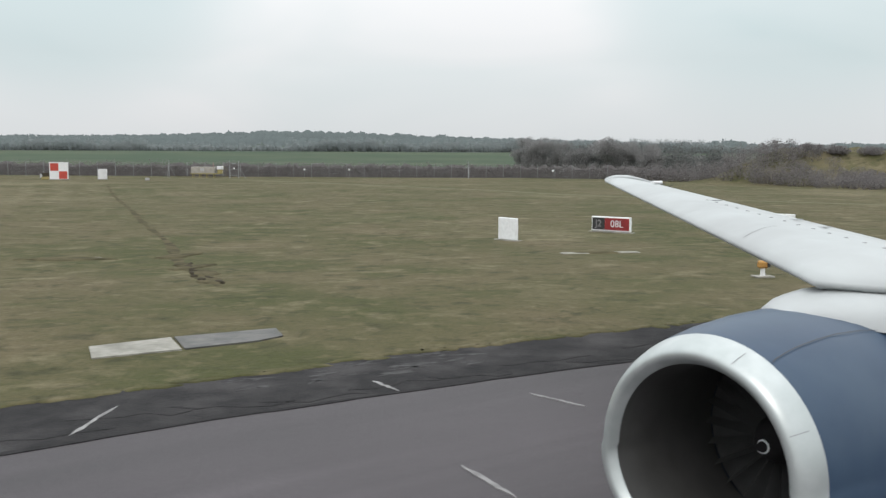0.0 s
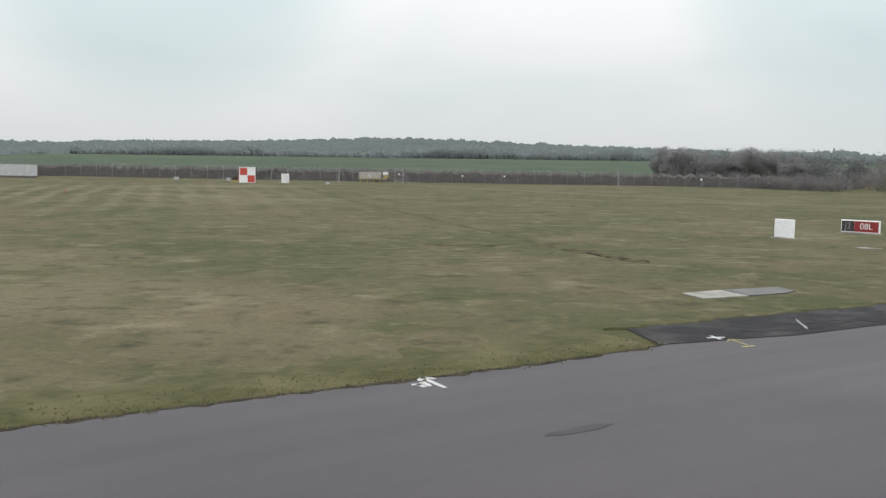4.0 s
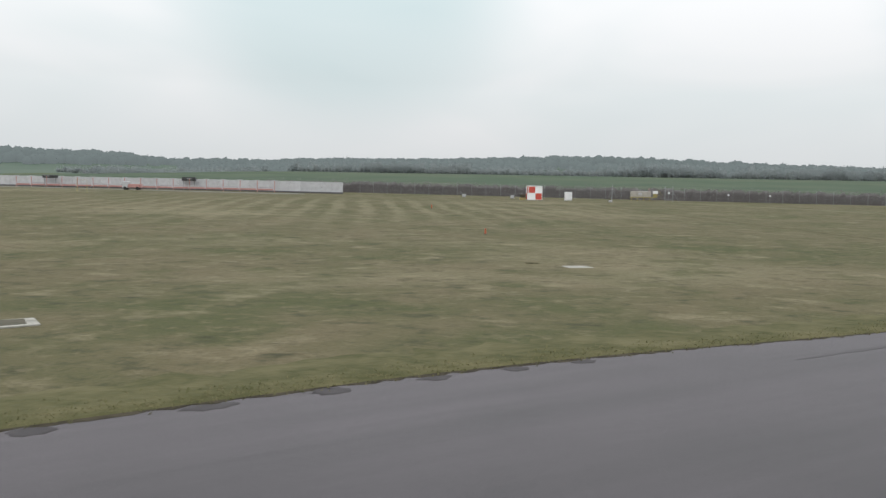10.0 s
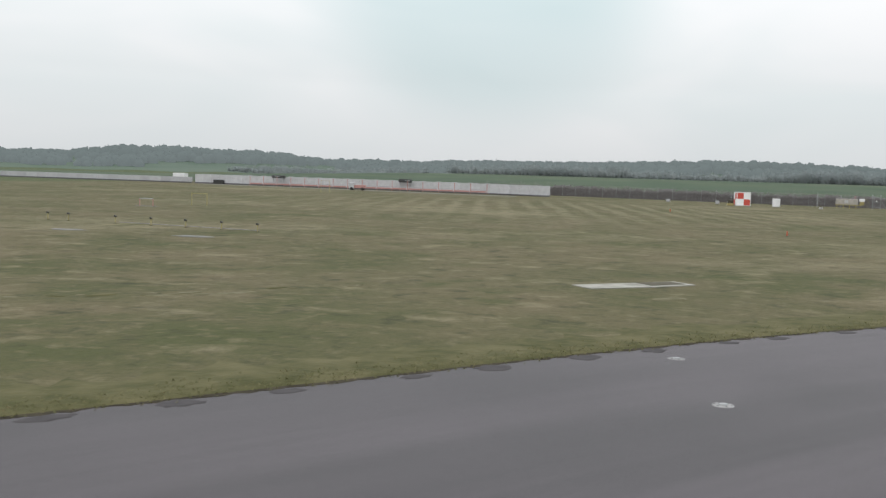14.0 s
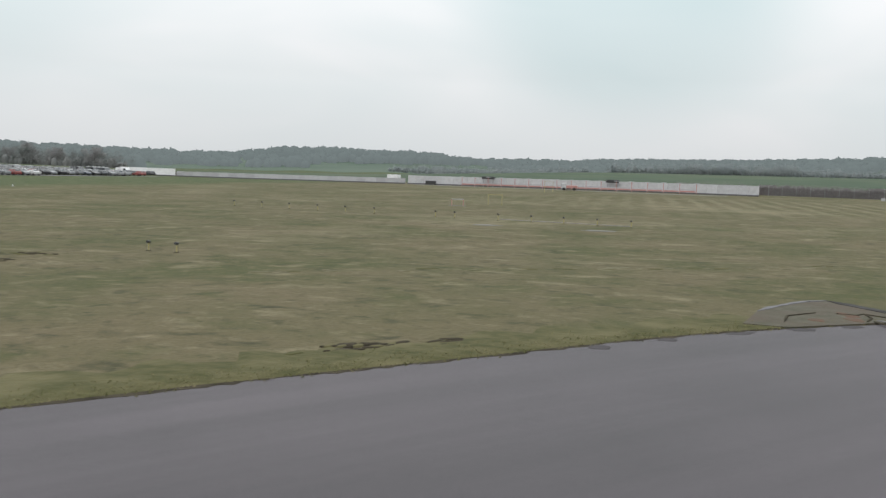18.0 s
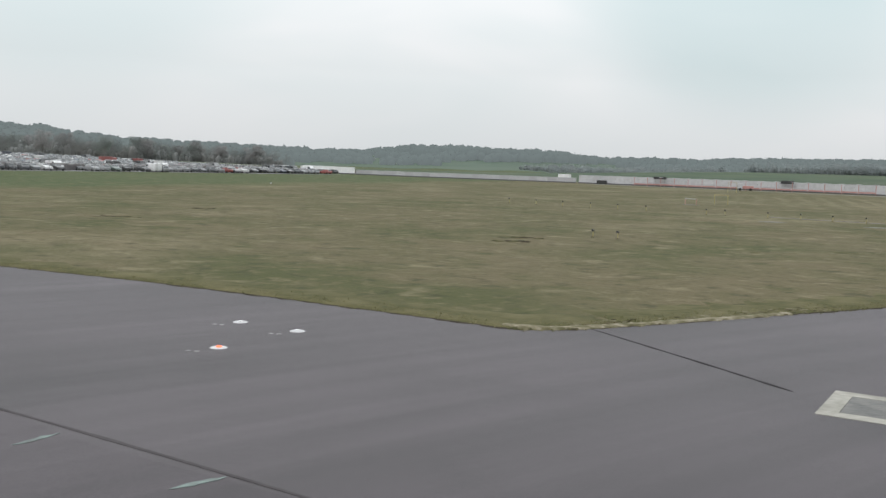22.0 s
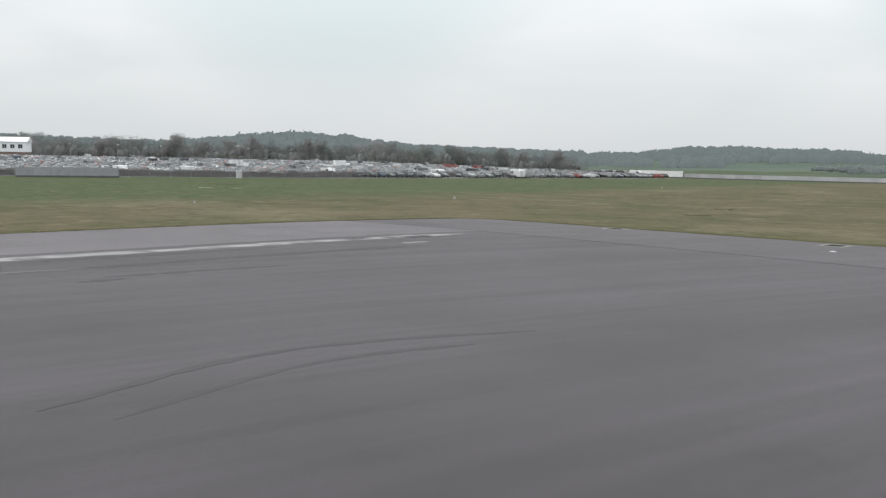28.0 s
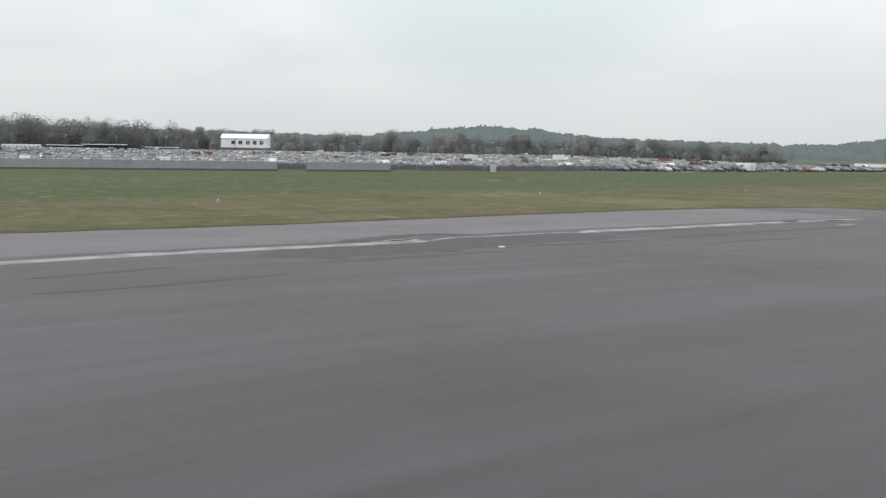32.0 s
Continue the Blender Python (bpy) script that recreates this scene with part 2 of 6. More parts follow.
def streaks(m, amount):
    """Long weathering streaks that follow the bend of the taxiway, over broad faint mottling."""
    n, l = m.node_tree.nodes, m.node_tree.links
    p = n["Principled BSDF"]
    src = p.inputs["Base Color"].links[0].from_socket

    def math_node(op, a, b):
        x = n.new("ShaderNodeMath")
        x.operation = op
        for k, v in ((0, a), (1, b)):
            if isinstance(v, (int, float)):
                x.inputs[k].default_value = v
            else:
                l.new(v, x.inputs[k])
        return x.outputs[0]

    g = n.new("ShaderNodeNewGeometry")
    sp = n.new("ShaderNodeSeparateXYZ")
    l.new(g.outputs["Position"], sp.inputs[0])
    px, py = math_node("SUBTRACT", sp.outputs["X"], 79.0), math_node("SUBTRACT", sp.outputs["Y"], -102.0)
    rad = math_node("SQRT", math_node("ADD", math_node("MULTIPLY", px, px), math_node("MULTIPLY", py, py)), 0.0)
    arc = math_node("MULTIPLY", math_node("ARCTAN2", py, math_node("MULTIPLY", px, -1.0)), 140.0)
    fac = 1.0
    for across, lengthwise, lo, hi, amt in ((0.85, 0.035, 0.36, 0.64, amount), (0.20, 0.012, 0.36, 0.62, amount * 0.8), (3.2, 0.09, 0.40, 0.66, amount * 0.5)):
        cv = n.new("ShaderNodeCombineXYZ")
        l.new(math_node("MULTIPLY", rad, across), cv.inputs[0])
        l.new(math_node("MULTIPLY", arc, lengthwise), cv.inputs[1])
        t = n.new("ShaderNodeTexNoise")
        t.inputs["Scale"].default_value, t.inputs["Detail"].default_value = 1.0, 4.0
        l.new(cv.outputs[0], t.inputs["Vector"])
        r = n.new("ShaderNodeMapRange")
        r.inputs["From Min"].default_value, r.inputs["From Max"].default_value = lo, hi
        r.inputs["To Min"].default_value, r.inputs["To Max"].default_value = 1 - amt, 1 + amt * 0.7
        l.new(t.outputs["Fac"], r.inputs["Value"])
        fac = math_node("MULTIPLY", r.outputs[0], fac)
    t = n.new("ShaderNodeTexNoise")
    t.inputs["Scale"].default_value, t.inputs["Detail"].default_value = 0.35, 5.0
    l.new(g.outputs["Position"], t.inputs["Vector"])
    r = n.new("ShaderNodeMapRange")
    r.inputs["From Min"].default_value, r.inputs["From Max"].default_value = 0.55, 0.72
    r.inputs["To Min"].default_value, r.inputs["To Max"].default_value = 1.0, 0.86
    l.new(t.outputs["Fac"], r.inputs["Value"])
    fac = math_node("MULTIPLY", r.outputs[0], fac)
    hs = n.new("ShaderNodeHueSaturation")
    l.new(fac, hs.inputs["Value"])
    l.new(src, hs.inputs["Color"])
    l.new(hs.outputs[0], p.inputs["Base Color"])


streaks(ASPHALT, 0.19)
RUNWAY = mat("dark_runway_asphalt", (0.0425, 0.0350, 0.0404), (0.0537, 0.0442, 0.0511), 20.0, 0.66, bump=0.25, bscale=60, c3=(0.0375, 0.0309, 0.0357), scale3=0.12, spec=0.45)
streaks(RUNWAY, 0.20)
SHOULDER = mat("pale_worn_asphalt", (0.074, 0.063, 0.070), (0.090, 0.077, 0.085), 18.0, 0.62, bump=0.25, bscale=60, c3=(0.062, 0.052, 0.058), scale3=0.25, spec=0.5)
streaks(SHOULDER, 0.14)
OLD_TAR = mat("old_dark_tarmac", (0.015, 0.0145, 0.0155), (0.026, 0.0245, 0.0255), 2.6, 0.9, bump=0.5, bscale=26, c3=(0.050, 0.047, 0.048), scale3=0.75, thr=(0.38, 0.68), spec=0.2)
CONCRETE = mat("pale_concrete", (0.235, 0.226, 0.20), (0.295, 0.286, 0.255), 6.0, 0.9, bump=0.3, bscale=30, c3=(0.165, 0.16, 0.138), scale3=1.3)
DARKCON = mat("dark_stained_concrete", (0.075, 0.072, 0.080), (0.11, 0.105, 0.115), 2.5, 0.75, bump=0.3, bscale=20)
FURROW = mat("turned_earth", (0.070, 0.062, 0.038), (0.105, 0.092, 0.056), 2.4, 0.98, spec=0.05, bump=0.8, bscale=7, c3=(0.044, 0.040, 0.024), scale3=1.1)
STAINED = mat("stained_dark_slab", (0.045, 0.044, 0.043), (0.085, 0.082, 0.078), 2.2, 0.6, bump=0.4, bscale=12, c3=(0.12, 0.115, 0.105), scale3=1.6)
SOIL = mat("bare_soil", (0.030, 0.026, 0.019), (0.056, 0.048, 0.034), 2.0, 0.98, bump=0.8, bscale=9, spec=0.05)
TAR = mat("joint_sealant", (0.016, 0.015, 0.016), (0.028, 0.027, 0.028), 5.0, 0.85, spec=0.1)
FAINT = mat("faint_tyre_mark", (0.027, 0.0225, 0.0255), (0.037, 0.0305, 0.035), 1.2, 0.72, spec=0.4)
SMEAR = mat("tyre_smear", (0.026, 0.022, 0.025), (0.036, 0.030, 0.034), 1.2, 0.68, spec=0.45)
SCUFF = mat("pale_scuff", (0.105, 0.098, 0.101), (0.135, 0.127, 0.130), 4.0, 0.88, spec=0.3)
RUBBER = mat("tyre_marks", (0.042, 0.038, 0.040), (0.056, 0.051, 0.053), 3.0, 0.9, spec=0.2)
WORN = mat("worn_edge_paint", (0.27, 0.262, 0.262), (0.105, 0.10, 0.102), 0.7, 0.88, c3=(0.235, 0.23, 0.23), scale3=0.25, spec=0.3, thr=(0.42, 0.62))
POSTY = mat("dull_yellow_post", (0.34, 0.29, 0.12), (0.28, 0.24, 0.10), 7.0, 0.7)
CREAM = mat("cream_tank_paint", (0.34, 0.32, 0.285), (0.29, 0.27, 0.24), 2.0, 0.6)
FRESH = mat("fresh_white_mark", (0.46, 0.455, 0.45), (0.36, 0.355, 0.35), 6.0, 0.8)
LINE = mat("faded_line_paint", (0.27, 0.265, 0.265), (0.21, 0.205, 0.205), 5.0, 0.85, c3=(0.14, 0.135, 0.138), scale3=2.2)
WHITEP = mat("white_paint", (0.78, 0.79, 0.80), (0.70, 0.71, 0.72), 6.0, 0.45)
REDP = mat("red_paint", (0.50, 0.065, 0.04), (0.42, 0.06, 0.045), 5.0, 0.5)
YELLOW = mat("yellow_paint", (0.60, 0.42, 0.05), (0.52, 0.35, 0.05), 7.0, 0.55)
ORANGE = mat("orange_plastic", (0.40, 0.10, 0.045), (0.33, 0.085, 0.04), 6.0, 0.5)
BLACKP = mat("black_metal", (0.02, 0.02, 0.022), (0.035, 0.035, 0.035), 8.0, 0.5)
GREYM = mat("galvanised_steel", (0.24, 0.245, 0.25), (0.31, 0.315, 0.32), 9.0, 0.5, metal=0.5)
HOARD = mat("hoarding_grey", (0.38, 0.38, 0.39), (0.44, 0.44, 0.455), 1.2, 0.7, rand=0.07)
HOARDW = mat("barrier_white", (0.60, 0.60, 0.61), (0.68, 0.68, 0.69), 1.2, 0.6, rand=0.06)
# hedge, twig and wood colours are paled to paint in the haze of distance
HEDGE = mat("winter_hedge", (0.185, 0.172, 0.172), (0.22, 0.207, 0.205), 1.5, 0.95, spec=0.1)
TWIG = mat("bare_twigs", (0.25, 0.244, 0.243), (0.29, 0.283, 0.280), 0.4, 0.95, spec=0.1, rand=0.15)
TWIGG = mat("evergreen_leaves", (0.19, 0.21, 0.20), (0.23, 0.25, 0.24), 0.4, 0.95, spec=0.1, rand=0.15)
SOLIDWOOD = mat("massed_woodland", (0.175, 0.182, 0.18), (0.20, 0.205, 0.202), 0.05, 0.98, spec=0.05, c3=(0.105, 0.098, 0.092), scale3=0.02)
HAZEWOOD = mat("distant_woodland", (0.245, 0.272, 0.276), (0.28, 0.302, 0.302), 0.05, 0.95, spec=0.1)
FARWOOD = mat("haze_paled_woodland", (0.135, 0.146, 0.142), (0.175, 0.176, 0.170), 0.05, 0.95, spec=0.1)
# haze over the far hills is painted in as a blue-grey glow
BACKDROP = mat("haze_glow_backdrop", (0.020, 0.027, 0.025), (0.028, 0.035, 0.033), 0.006, 1.0, spec=0.0)
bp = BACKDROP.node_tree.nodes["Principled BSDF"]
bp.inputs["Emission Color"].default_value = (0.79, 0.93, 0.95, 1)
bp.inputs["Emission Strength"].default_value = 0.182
PINK = mat("faded_red_plastic", (0.40, 0.21, 0.19), (0.34, 0.17, 0.155), 2.0, 0.6)
VERGE = mat("green_verge", (0.053, 0.054, 0.023), (0.082, 0.077, 0.037), 2.4, 0.95, spec=0.1, bump=0.8, bscale=5, detail=6.0, c3=(0.105, 0.095, 0.050), scale3=0.7, thr=(0.36, 0.66))
BROKEN = mat("mossy_old_concrete", (0.058, 0.055, 0.038), (0.082, 0.077, 0.057), 2.0, 0.92, bump=0.5, bscale=12, c3=(0.074, 0.058, 0.044), scale3=0.5, spec=0.2)
STRAWB = mat("bleached_straw", (0.25, 0.226, 0.172), (0.115, 0.103, 0.062), 5.0, 0.98, spec=0.1, bump=0.8, bscale=14, c3=(0.09, 0.085, 0.045), scale3=3.0)
STRAWP = mat("flattened_straw", (0.155, 0.14, 0.095), (0.088, 0.084, 0.048), 3.0, 0.98, spec=0.1, bump=0.6, bscale=6)
# bark is paled too, in place of haze
BARK = mat("grey_bark", (0.15, 0.145, 0.14), (0.2, 0.19, 0.18), 3.0, 0.95)
BRICK = mat("red_brown_brick", (0.17, 0.12, 0.10), (0.22, 0.16, 0.13), 3.0, 0.9)
GLASS = mat("dark_window_glass", (0.03, 0.035, 0.04), None, rough=0.08, spec=0.7)
ALU = mat("bare_aluminium", (0.50, 0.53, 0.53), (0.44, 0.47, 0.47), 5.0, 0.34, metal=0.55, c3=(0.38, 0.41, 0.41), scale3=2.0)
WINGW = mat("wing_grey_white", (0.40, 0.42, 0.425), (0.365, 0.38, 0.385), 1.4, 0.5, c3=(0.33, 0.34, 0.345), scale3=0.8)
BLUE = mat("engine_cowl_blue", (0.036, 0.062, 0.105), (0.030, 0.054, 0.094), 2.0, 0.36, spec=0.28, c3=(0.043, 0.070, 0.110), scale3=1.4, bump=0.02, bscale=1.2)
WINGS = mat("grey_panel_joint", (0.30, 0.31, 0.315), (0.26, 0.27, 0.275), 3.0, 0.6)
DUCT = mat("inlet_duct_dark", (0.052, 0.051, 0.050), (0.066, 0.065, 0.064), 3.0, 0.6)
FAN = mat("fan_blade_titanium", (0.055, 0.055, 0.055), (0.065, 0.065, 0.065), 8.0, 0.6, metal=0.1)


# thin twigs and leaves let part of the light through
def let_light(lm, f):
    tn, tl = lm.node_tree.nodes, lm.node_tree.links
    pb, mo = tn["Principled BSDF"], tn["Material Output"]
    tr = tn.new("ShaderNodeBsdfTranslucent")
    mxs = tn.new("ShaderNodeMixShader")
    mxs.inputs[0].default_value = f
    tl.new(pb.inputs["Base Color"].links[0].from_socket, tr.inputs["Color"])
    tl.new(pb.outputs[0], mxs.inputs[1])
    tl.new(tr.outputs[0], mxs.inputs[2])
    tl.new(mxs.outputs[0], mo.inputs["Surface"])


for lm, f in ((HEDGE, 0.5), (TWIG, 0.5), (TWIGG, 0.45), (FARWOOD, 0.5), (HAZEWOOD, 0.55)):
    let_light(lm, f)


# ---- mesh helpers ----
class Shape:
    """Collects vertices and faces for one mesh."""

    def __init__(self):
        self.v, self.f, self.mi = [], [], []

    def add(self, verts, faces, k=0):
        o = len(self.v)
        self.v.extend(tuple(p) for p in verts)
        self.f.extend(tuple(i + o for i in q) for q in faces)
        self.mi.extend([k] * len(faces))
        return self

    def box(self, c, s, turn=0.0, ch=0.0, k=0):
        """A chamfered box round c with full sizes s, turned about z."""
        hx, hy, hz = s[0] / 2, s[1] / 2, s[2] / 2
        ca, sa = math.cos(turn), math.sin(turn)

        def w(x, y, z):
            return (c[0] + x * ca - y * sa, c[1] + x * sa + y * ca, c[2] + z)

        if not ch:
            vs = [w(x * hx, y * hy, z * hz) for x in (-1, 1) for y in (-1, 1) for z in (-1, 1)]
            return self.add(vs, [(0, 1, 3, 2), (4, 6, 7, 5), (0, 4, 5, 1), (2, 3, 7, 6), (0, 2, 6, 4), (1, 5, 7, 3)], k)
        ch = min(ch, hx * 0.9, hy * 0.9, hz * 0.9)
        vs, ix = [], {}
        for x in (-1, 1):
            for y in (-1, 1):
                for z in (-1, 1):
                    for ax in range(3):
                        ix[x, y, z, ax] = len(vs)
                        p = [x * hx, y * hy, z * hz]
                        for o in range(3):
                            if o != ax:
                                p[o] -= (x, y, z)[o] * ch
                        vs.append(w(*p))
        fs = []
        for ax in range(3):
            a, b = [o for o in range(3) if o != ax]
            for sg in (-1, 1):
                q = []
                for u, t in ((-1, -1), (1, -1), (1, 1), (-1, 1)):
                    d = [0, 0, 0]
                    d[ax], d[a], d[b] = sg, u, t
                    q.append(ix[(*d, ax)])
                fs.append(tuple(q))
            for u in (-1, 1):
                for t in (-1, 1):
                    d0, d1 = [0, 0, 0], [0, 0, 0]
                    d0[ax], d0[a], d0[b] = -1, u, t
                    d1[ax], d1[a], d1[b] = 1, u, t
                    fs.append((ix[(*d0, a)], ix[(*d1, a)], ix[(*d1, b)], ix[(*d0, b)]))
        for x in (-1, 1):
            for y in (-1, 1):
                for z in (-1, 1):
                    fs.append(tuple(ix[x, y, z, o] for o in range(3)))
        return self.add(vs, fs, k)

    def tube(self, a, b, r0, r1=None, n=8, k=0, cap=True):
        a, b = Vector(a), Vector(b)
        r1 = r0 if r1 is None else r1
        d = (b - a).normalized()
        u = d.orthogonal().normalized()
        w = d.cross(u)
        vs = []
        for p, r in ((a, r0), (b, r1)):
            for i in range(n):
                q = 2 * math.pi * i / n
                vs.append(p + r * (math.cos(q) * u + math.sin(q) * w))
        fs = [(i, (i + 1) % n, n + (i + 1) % n, n + i) for i in range(n)]
        if cap:
            fs += [tuple(range(n))[::-1], tuple(range(n, 2 * n))]
        return self.add(vs, fs, k)

    def disc(self, c, r, h, n=16, k=0, r2=None):
        return self.tube((c[0], c[1], c[2]), (c[0], c[1], c[2] + h), r, r2 if r2 is not None else r, n, k)

    def prism(self, pts, z0, z1, k=0):
        """A flat slab with the outline pts (anticlockwise)."""
        n = len(pts)
        vs = [(x, y, z0) for x, y in pts] + [(x, y, z1) for x, y in pts]
        fs = [tuple(range(n, 2 * n))] + [(i, (i + 1) % n, n + (i + 1) % n, n + i) for i in range(n)]
        return self.add(vs, fs, k)

    def rings(self, loops, closed=True, k=0, cap0=False, cap1=False):
        n = len(loops[0])
        vs = [p for lp in loops for p in lp]
        fs = []
        for a in range(len(loops) - 1):
            for i in range(n if closed else n - 1):
                j = (i + 1) % n
                fs.append((a * n + i, a * n + j, (a + 1) * n + j, (a + 1) * n + i))
        if cap0:
            fs.append(tuple(range(n))[::-1])
        if cap1:
            fs.append(tuple(range((len(loops) - 1) * n, len(loops) * n)))
        return self.add(vs, fs, k)

    def mesh(self, name, mats, smooth=False):
        me = bpy.data.meshes.new(name)
        me.from_pydata(self.v, [], self.f)
        for m in mats if isinstance(mats, (list, tuple)) else [mats]:
            me.materials.append(m)
        if any(self.mi):
            me.polygons.foreach_set("material_index", self.mi)
        if smooth:
            me.polygons.foreach_set("use_smooth", [True] * len(self.f))
        me.update()
        return me


def part(name, shape, mats, parent=None, label="", smooth=False):
    ob = new(name, shape.mesh(name, mats, smooth))
    if parent is not None:
        ob.parent = parent
    if label:
        tagged(ob, label)
    return ob


def thing(name, at, label, category, group="", turn=0.0):
    ob = new(name)
    ob.matrix_basis = pose(at[0], at[1], at[2], 0, 0, turn)
    ob.empty_display_size = 0.3
    return tagged(ob, label, category, group)


def curve_pts(pts, step=3):
    """Catmull-Rom through pts."""
    P = [Vector((*p, 0)) for p in pts]
    out = []
    for i in range(len(P) - 1):
        a, b, c, d = P[max(i - 1, 0)], P[i], P[i + 1], P[min(i + 2, len(P) - 1)]
        for s in range(step):
            t = s / step
            q = 0.5 * (2 * b + (c - a) * t + (2 * a - 5 * b + 4 * c - d) * t * t + (3 * b - a - 3 * c + d) * t ** 3)
            out.append((q.x, q.y))
    out.append(pts[-1])
    return out


def ribbon(pts, w, z, wob=0.0, seed=0):
    """A thin flat strip along pts, its edges slightly uneven."""
    rnd = random.Random(seed)
    s = Shape()
    L = []
    for i, p in enumerate(pts):
        a, b = Vector(pts[max(i - 1, 0)]), Vector(pts[min(i + 1, len(pts) - 1)])
        d = (b - a).normalized()
        nrm = Vector((-d.y, d.x))
        ww = w / 2 * (1 + wob * rnd.uniform(-1, 1))
        if wob and len(pts) >= 9:
            ww *= min(1.0, (i + 0.3) / 3, (len(pts) - 0.7 - i) / 3)
        p = Vector(p)
        L.append(((*(p + nrm * ww), z), (*(p - nrm * ww), z), (*(p - nrm * ww), z - 0.02), (*(p + nrm * ww), z - 0.02)))
    s.rings(L, closed=True, cap0=True, cap1=True)
    return s


# ---- plan of the airfield ----
EDGE_A = curve_pts([(150, 95), (60, 49), (25, 31), (5.2, 20.9), (-0.4, 17.8), (-6.5, 13.6), (-9.1, 11.7)], 3)
EDGE_B = curve_pts([(-8.5, 9.7), (-11.8, 6.9), (-16.5, 3.4), (-20.5, 0.2), (-24.2, -3.5), (-29, -8.0), (-33.2, -12.6), (-38.5, -19.6), (-42.3, -25.3), (-46.0, -31.5), (-49.2, -36.8), (-52.9, -42.4), (-55.8, -48.9), (-58.3, -54.6), (-61.0, -61.6), (-63.3, -67.6)], 4)
EDGE_C = curve_pts([(-63.9, -68.3), (-69.3, -69.0), (-75.8, -70.0), (-84, -71.9), (-92, -73.3), (-100.4, -74.9), (-104.6, -75.9)], 3)
EDGE_D = curve_pts([(-107.0, -78.0), (-107.4, -84.0), (-106.4, -93.5), (-104.0, -104.0), (-101.8, -112.5), (-98.6, -123.5), (-96.0, -137.0), (-88, -170), (-78, -215)], 3)
EDGE = EDGE_A + EDGE_B + EDGE_C + EDGE_D
FARSIDE = [(-40, -330), (60, -330), (160, -240), (150, 0)]
EA = np.array(EDGE)


def edge_gap(x, y):
    """How far a place lies from the pavement's grass edge."""
    a, b = EA[:-1], EA[1:]
    d = b - a
    p = np.array((x, y))
    t = np.clip(((p - a) * d).sum(1) / np.maximum((d * d).sum(1), 1e-9), 0, 1)
    q = a + d * t[:, None] - p
    return float(np.sqrt((q * q).sum(1).min()))


def smooth(a, b, t):
    t = min(max((t - a) / (b - a), 0.0), 1.0)
    return t * t * (3 - 2 * t)


POLY = EDGE + FARSIDE
PX, PY = np.array([p[0] for p in POLY]), np.array([p[1] for p in POLY])


def on_pavement(x, y):
    x2, y2 = np.roll(PX, -1), np.roll(PY, -1)
    c = ((PY > y) != (y2 > y)) & (x < (x2 - PX) * (y - PY) / np.where(y2 == PY, 1e-9, y2 - PY) + PX)
    return bool(c.sum() % 2)


RIDGE_AZ = [-60, -14, -10, -6, -1, 3, 6, 9, 13, 17, 22, 27, 31, 33, 35, 37, 40, 43, 46, 48, 51, 54, 57, 60, 70, 80, 120]
RIDGE_EL = [0.7, 0.77, 0.92, 1.05, 1.24, 1.36, 1.45, 1.4, 1.21, 1.12, 1.06, 0.9, 0.88, 1.0, 1.22, 1.2, 1.28, 1.22, 0.88, 0.85, 0.9, 0.98, 1.05, 1.1, 1.0, 1.0, 1.0]


def hills(x, y):
    """The land beyond the airfield: a rising field to the north, wooded ridges north and west."""
    r = math.hypot(x + 40, y + 40)
    az = math.degrees(math.atan2(-(x + 40), y + 40))
    z = 0.0
    if y > 175:
        z += 7.5 * smooth(175, 700, y) * (smooth(-420, -330, x) if x < -330 else 1.0)
    el = float(np.interp(az, RIDGE_AZ, RIDGE_EL))
    z = z * (1 - smooth(800, 1450, r)) + (3.7 + 1500 * math.tan(radians(el)) - 11) * smooth(800, 1500, r) * (1 - 0.8 * smooth(1550, 2400, r))
    z += 2.6 * smooth(-250, -470, x) * (1 - smooth(150, 330, y)) if x < -250 else 0.0
    # grassy bank to the north-east
    if 20 < x < 240 and 40 < y < 240:
        u = (x - 46) * 0.84 - (y - 160) * 0.54
        v = (x - 46) * 0.54 + (y - 160) * 0.84
        z += 6.0 * smooth(-4, 10, u) * (1 - smooth(120, 170, u)) * math.exp(-((v - 2.0) / 8.0) ** 2)
    # nearer wooded hill to the west
    z += 17 * math.exp(-((x + 945) / 125) ** 2 - ((y - 331) / 105) ** 2)
    return z


def gz(x, y):
    """Height of the grass."""
    d = edge_gap(x, y) if -320 < x < 160 and -260 < y < 260 else 300.0
    g = -0.30 * smooth(5, 24, d) + 0.3 * smooth(70, 140, d) + 0.3 * smooth(140, 200, d)
    return g + hills(x, y)


# ---- ground and pavement ----
def axis(lo, hi, fine, far):
    out = list(np.arange(lo, hi + 0.1, fine))
    step, a, b = fine, lo, hi
    while b < far:
        step *= 1.13
        a, b = a - step, b + step
        out = [a] + out + [b]
    return out


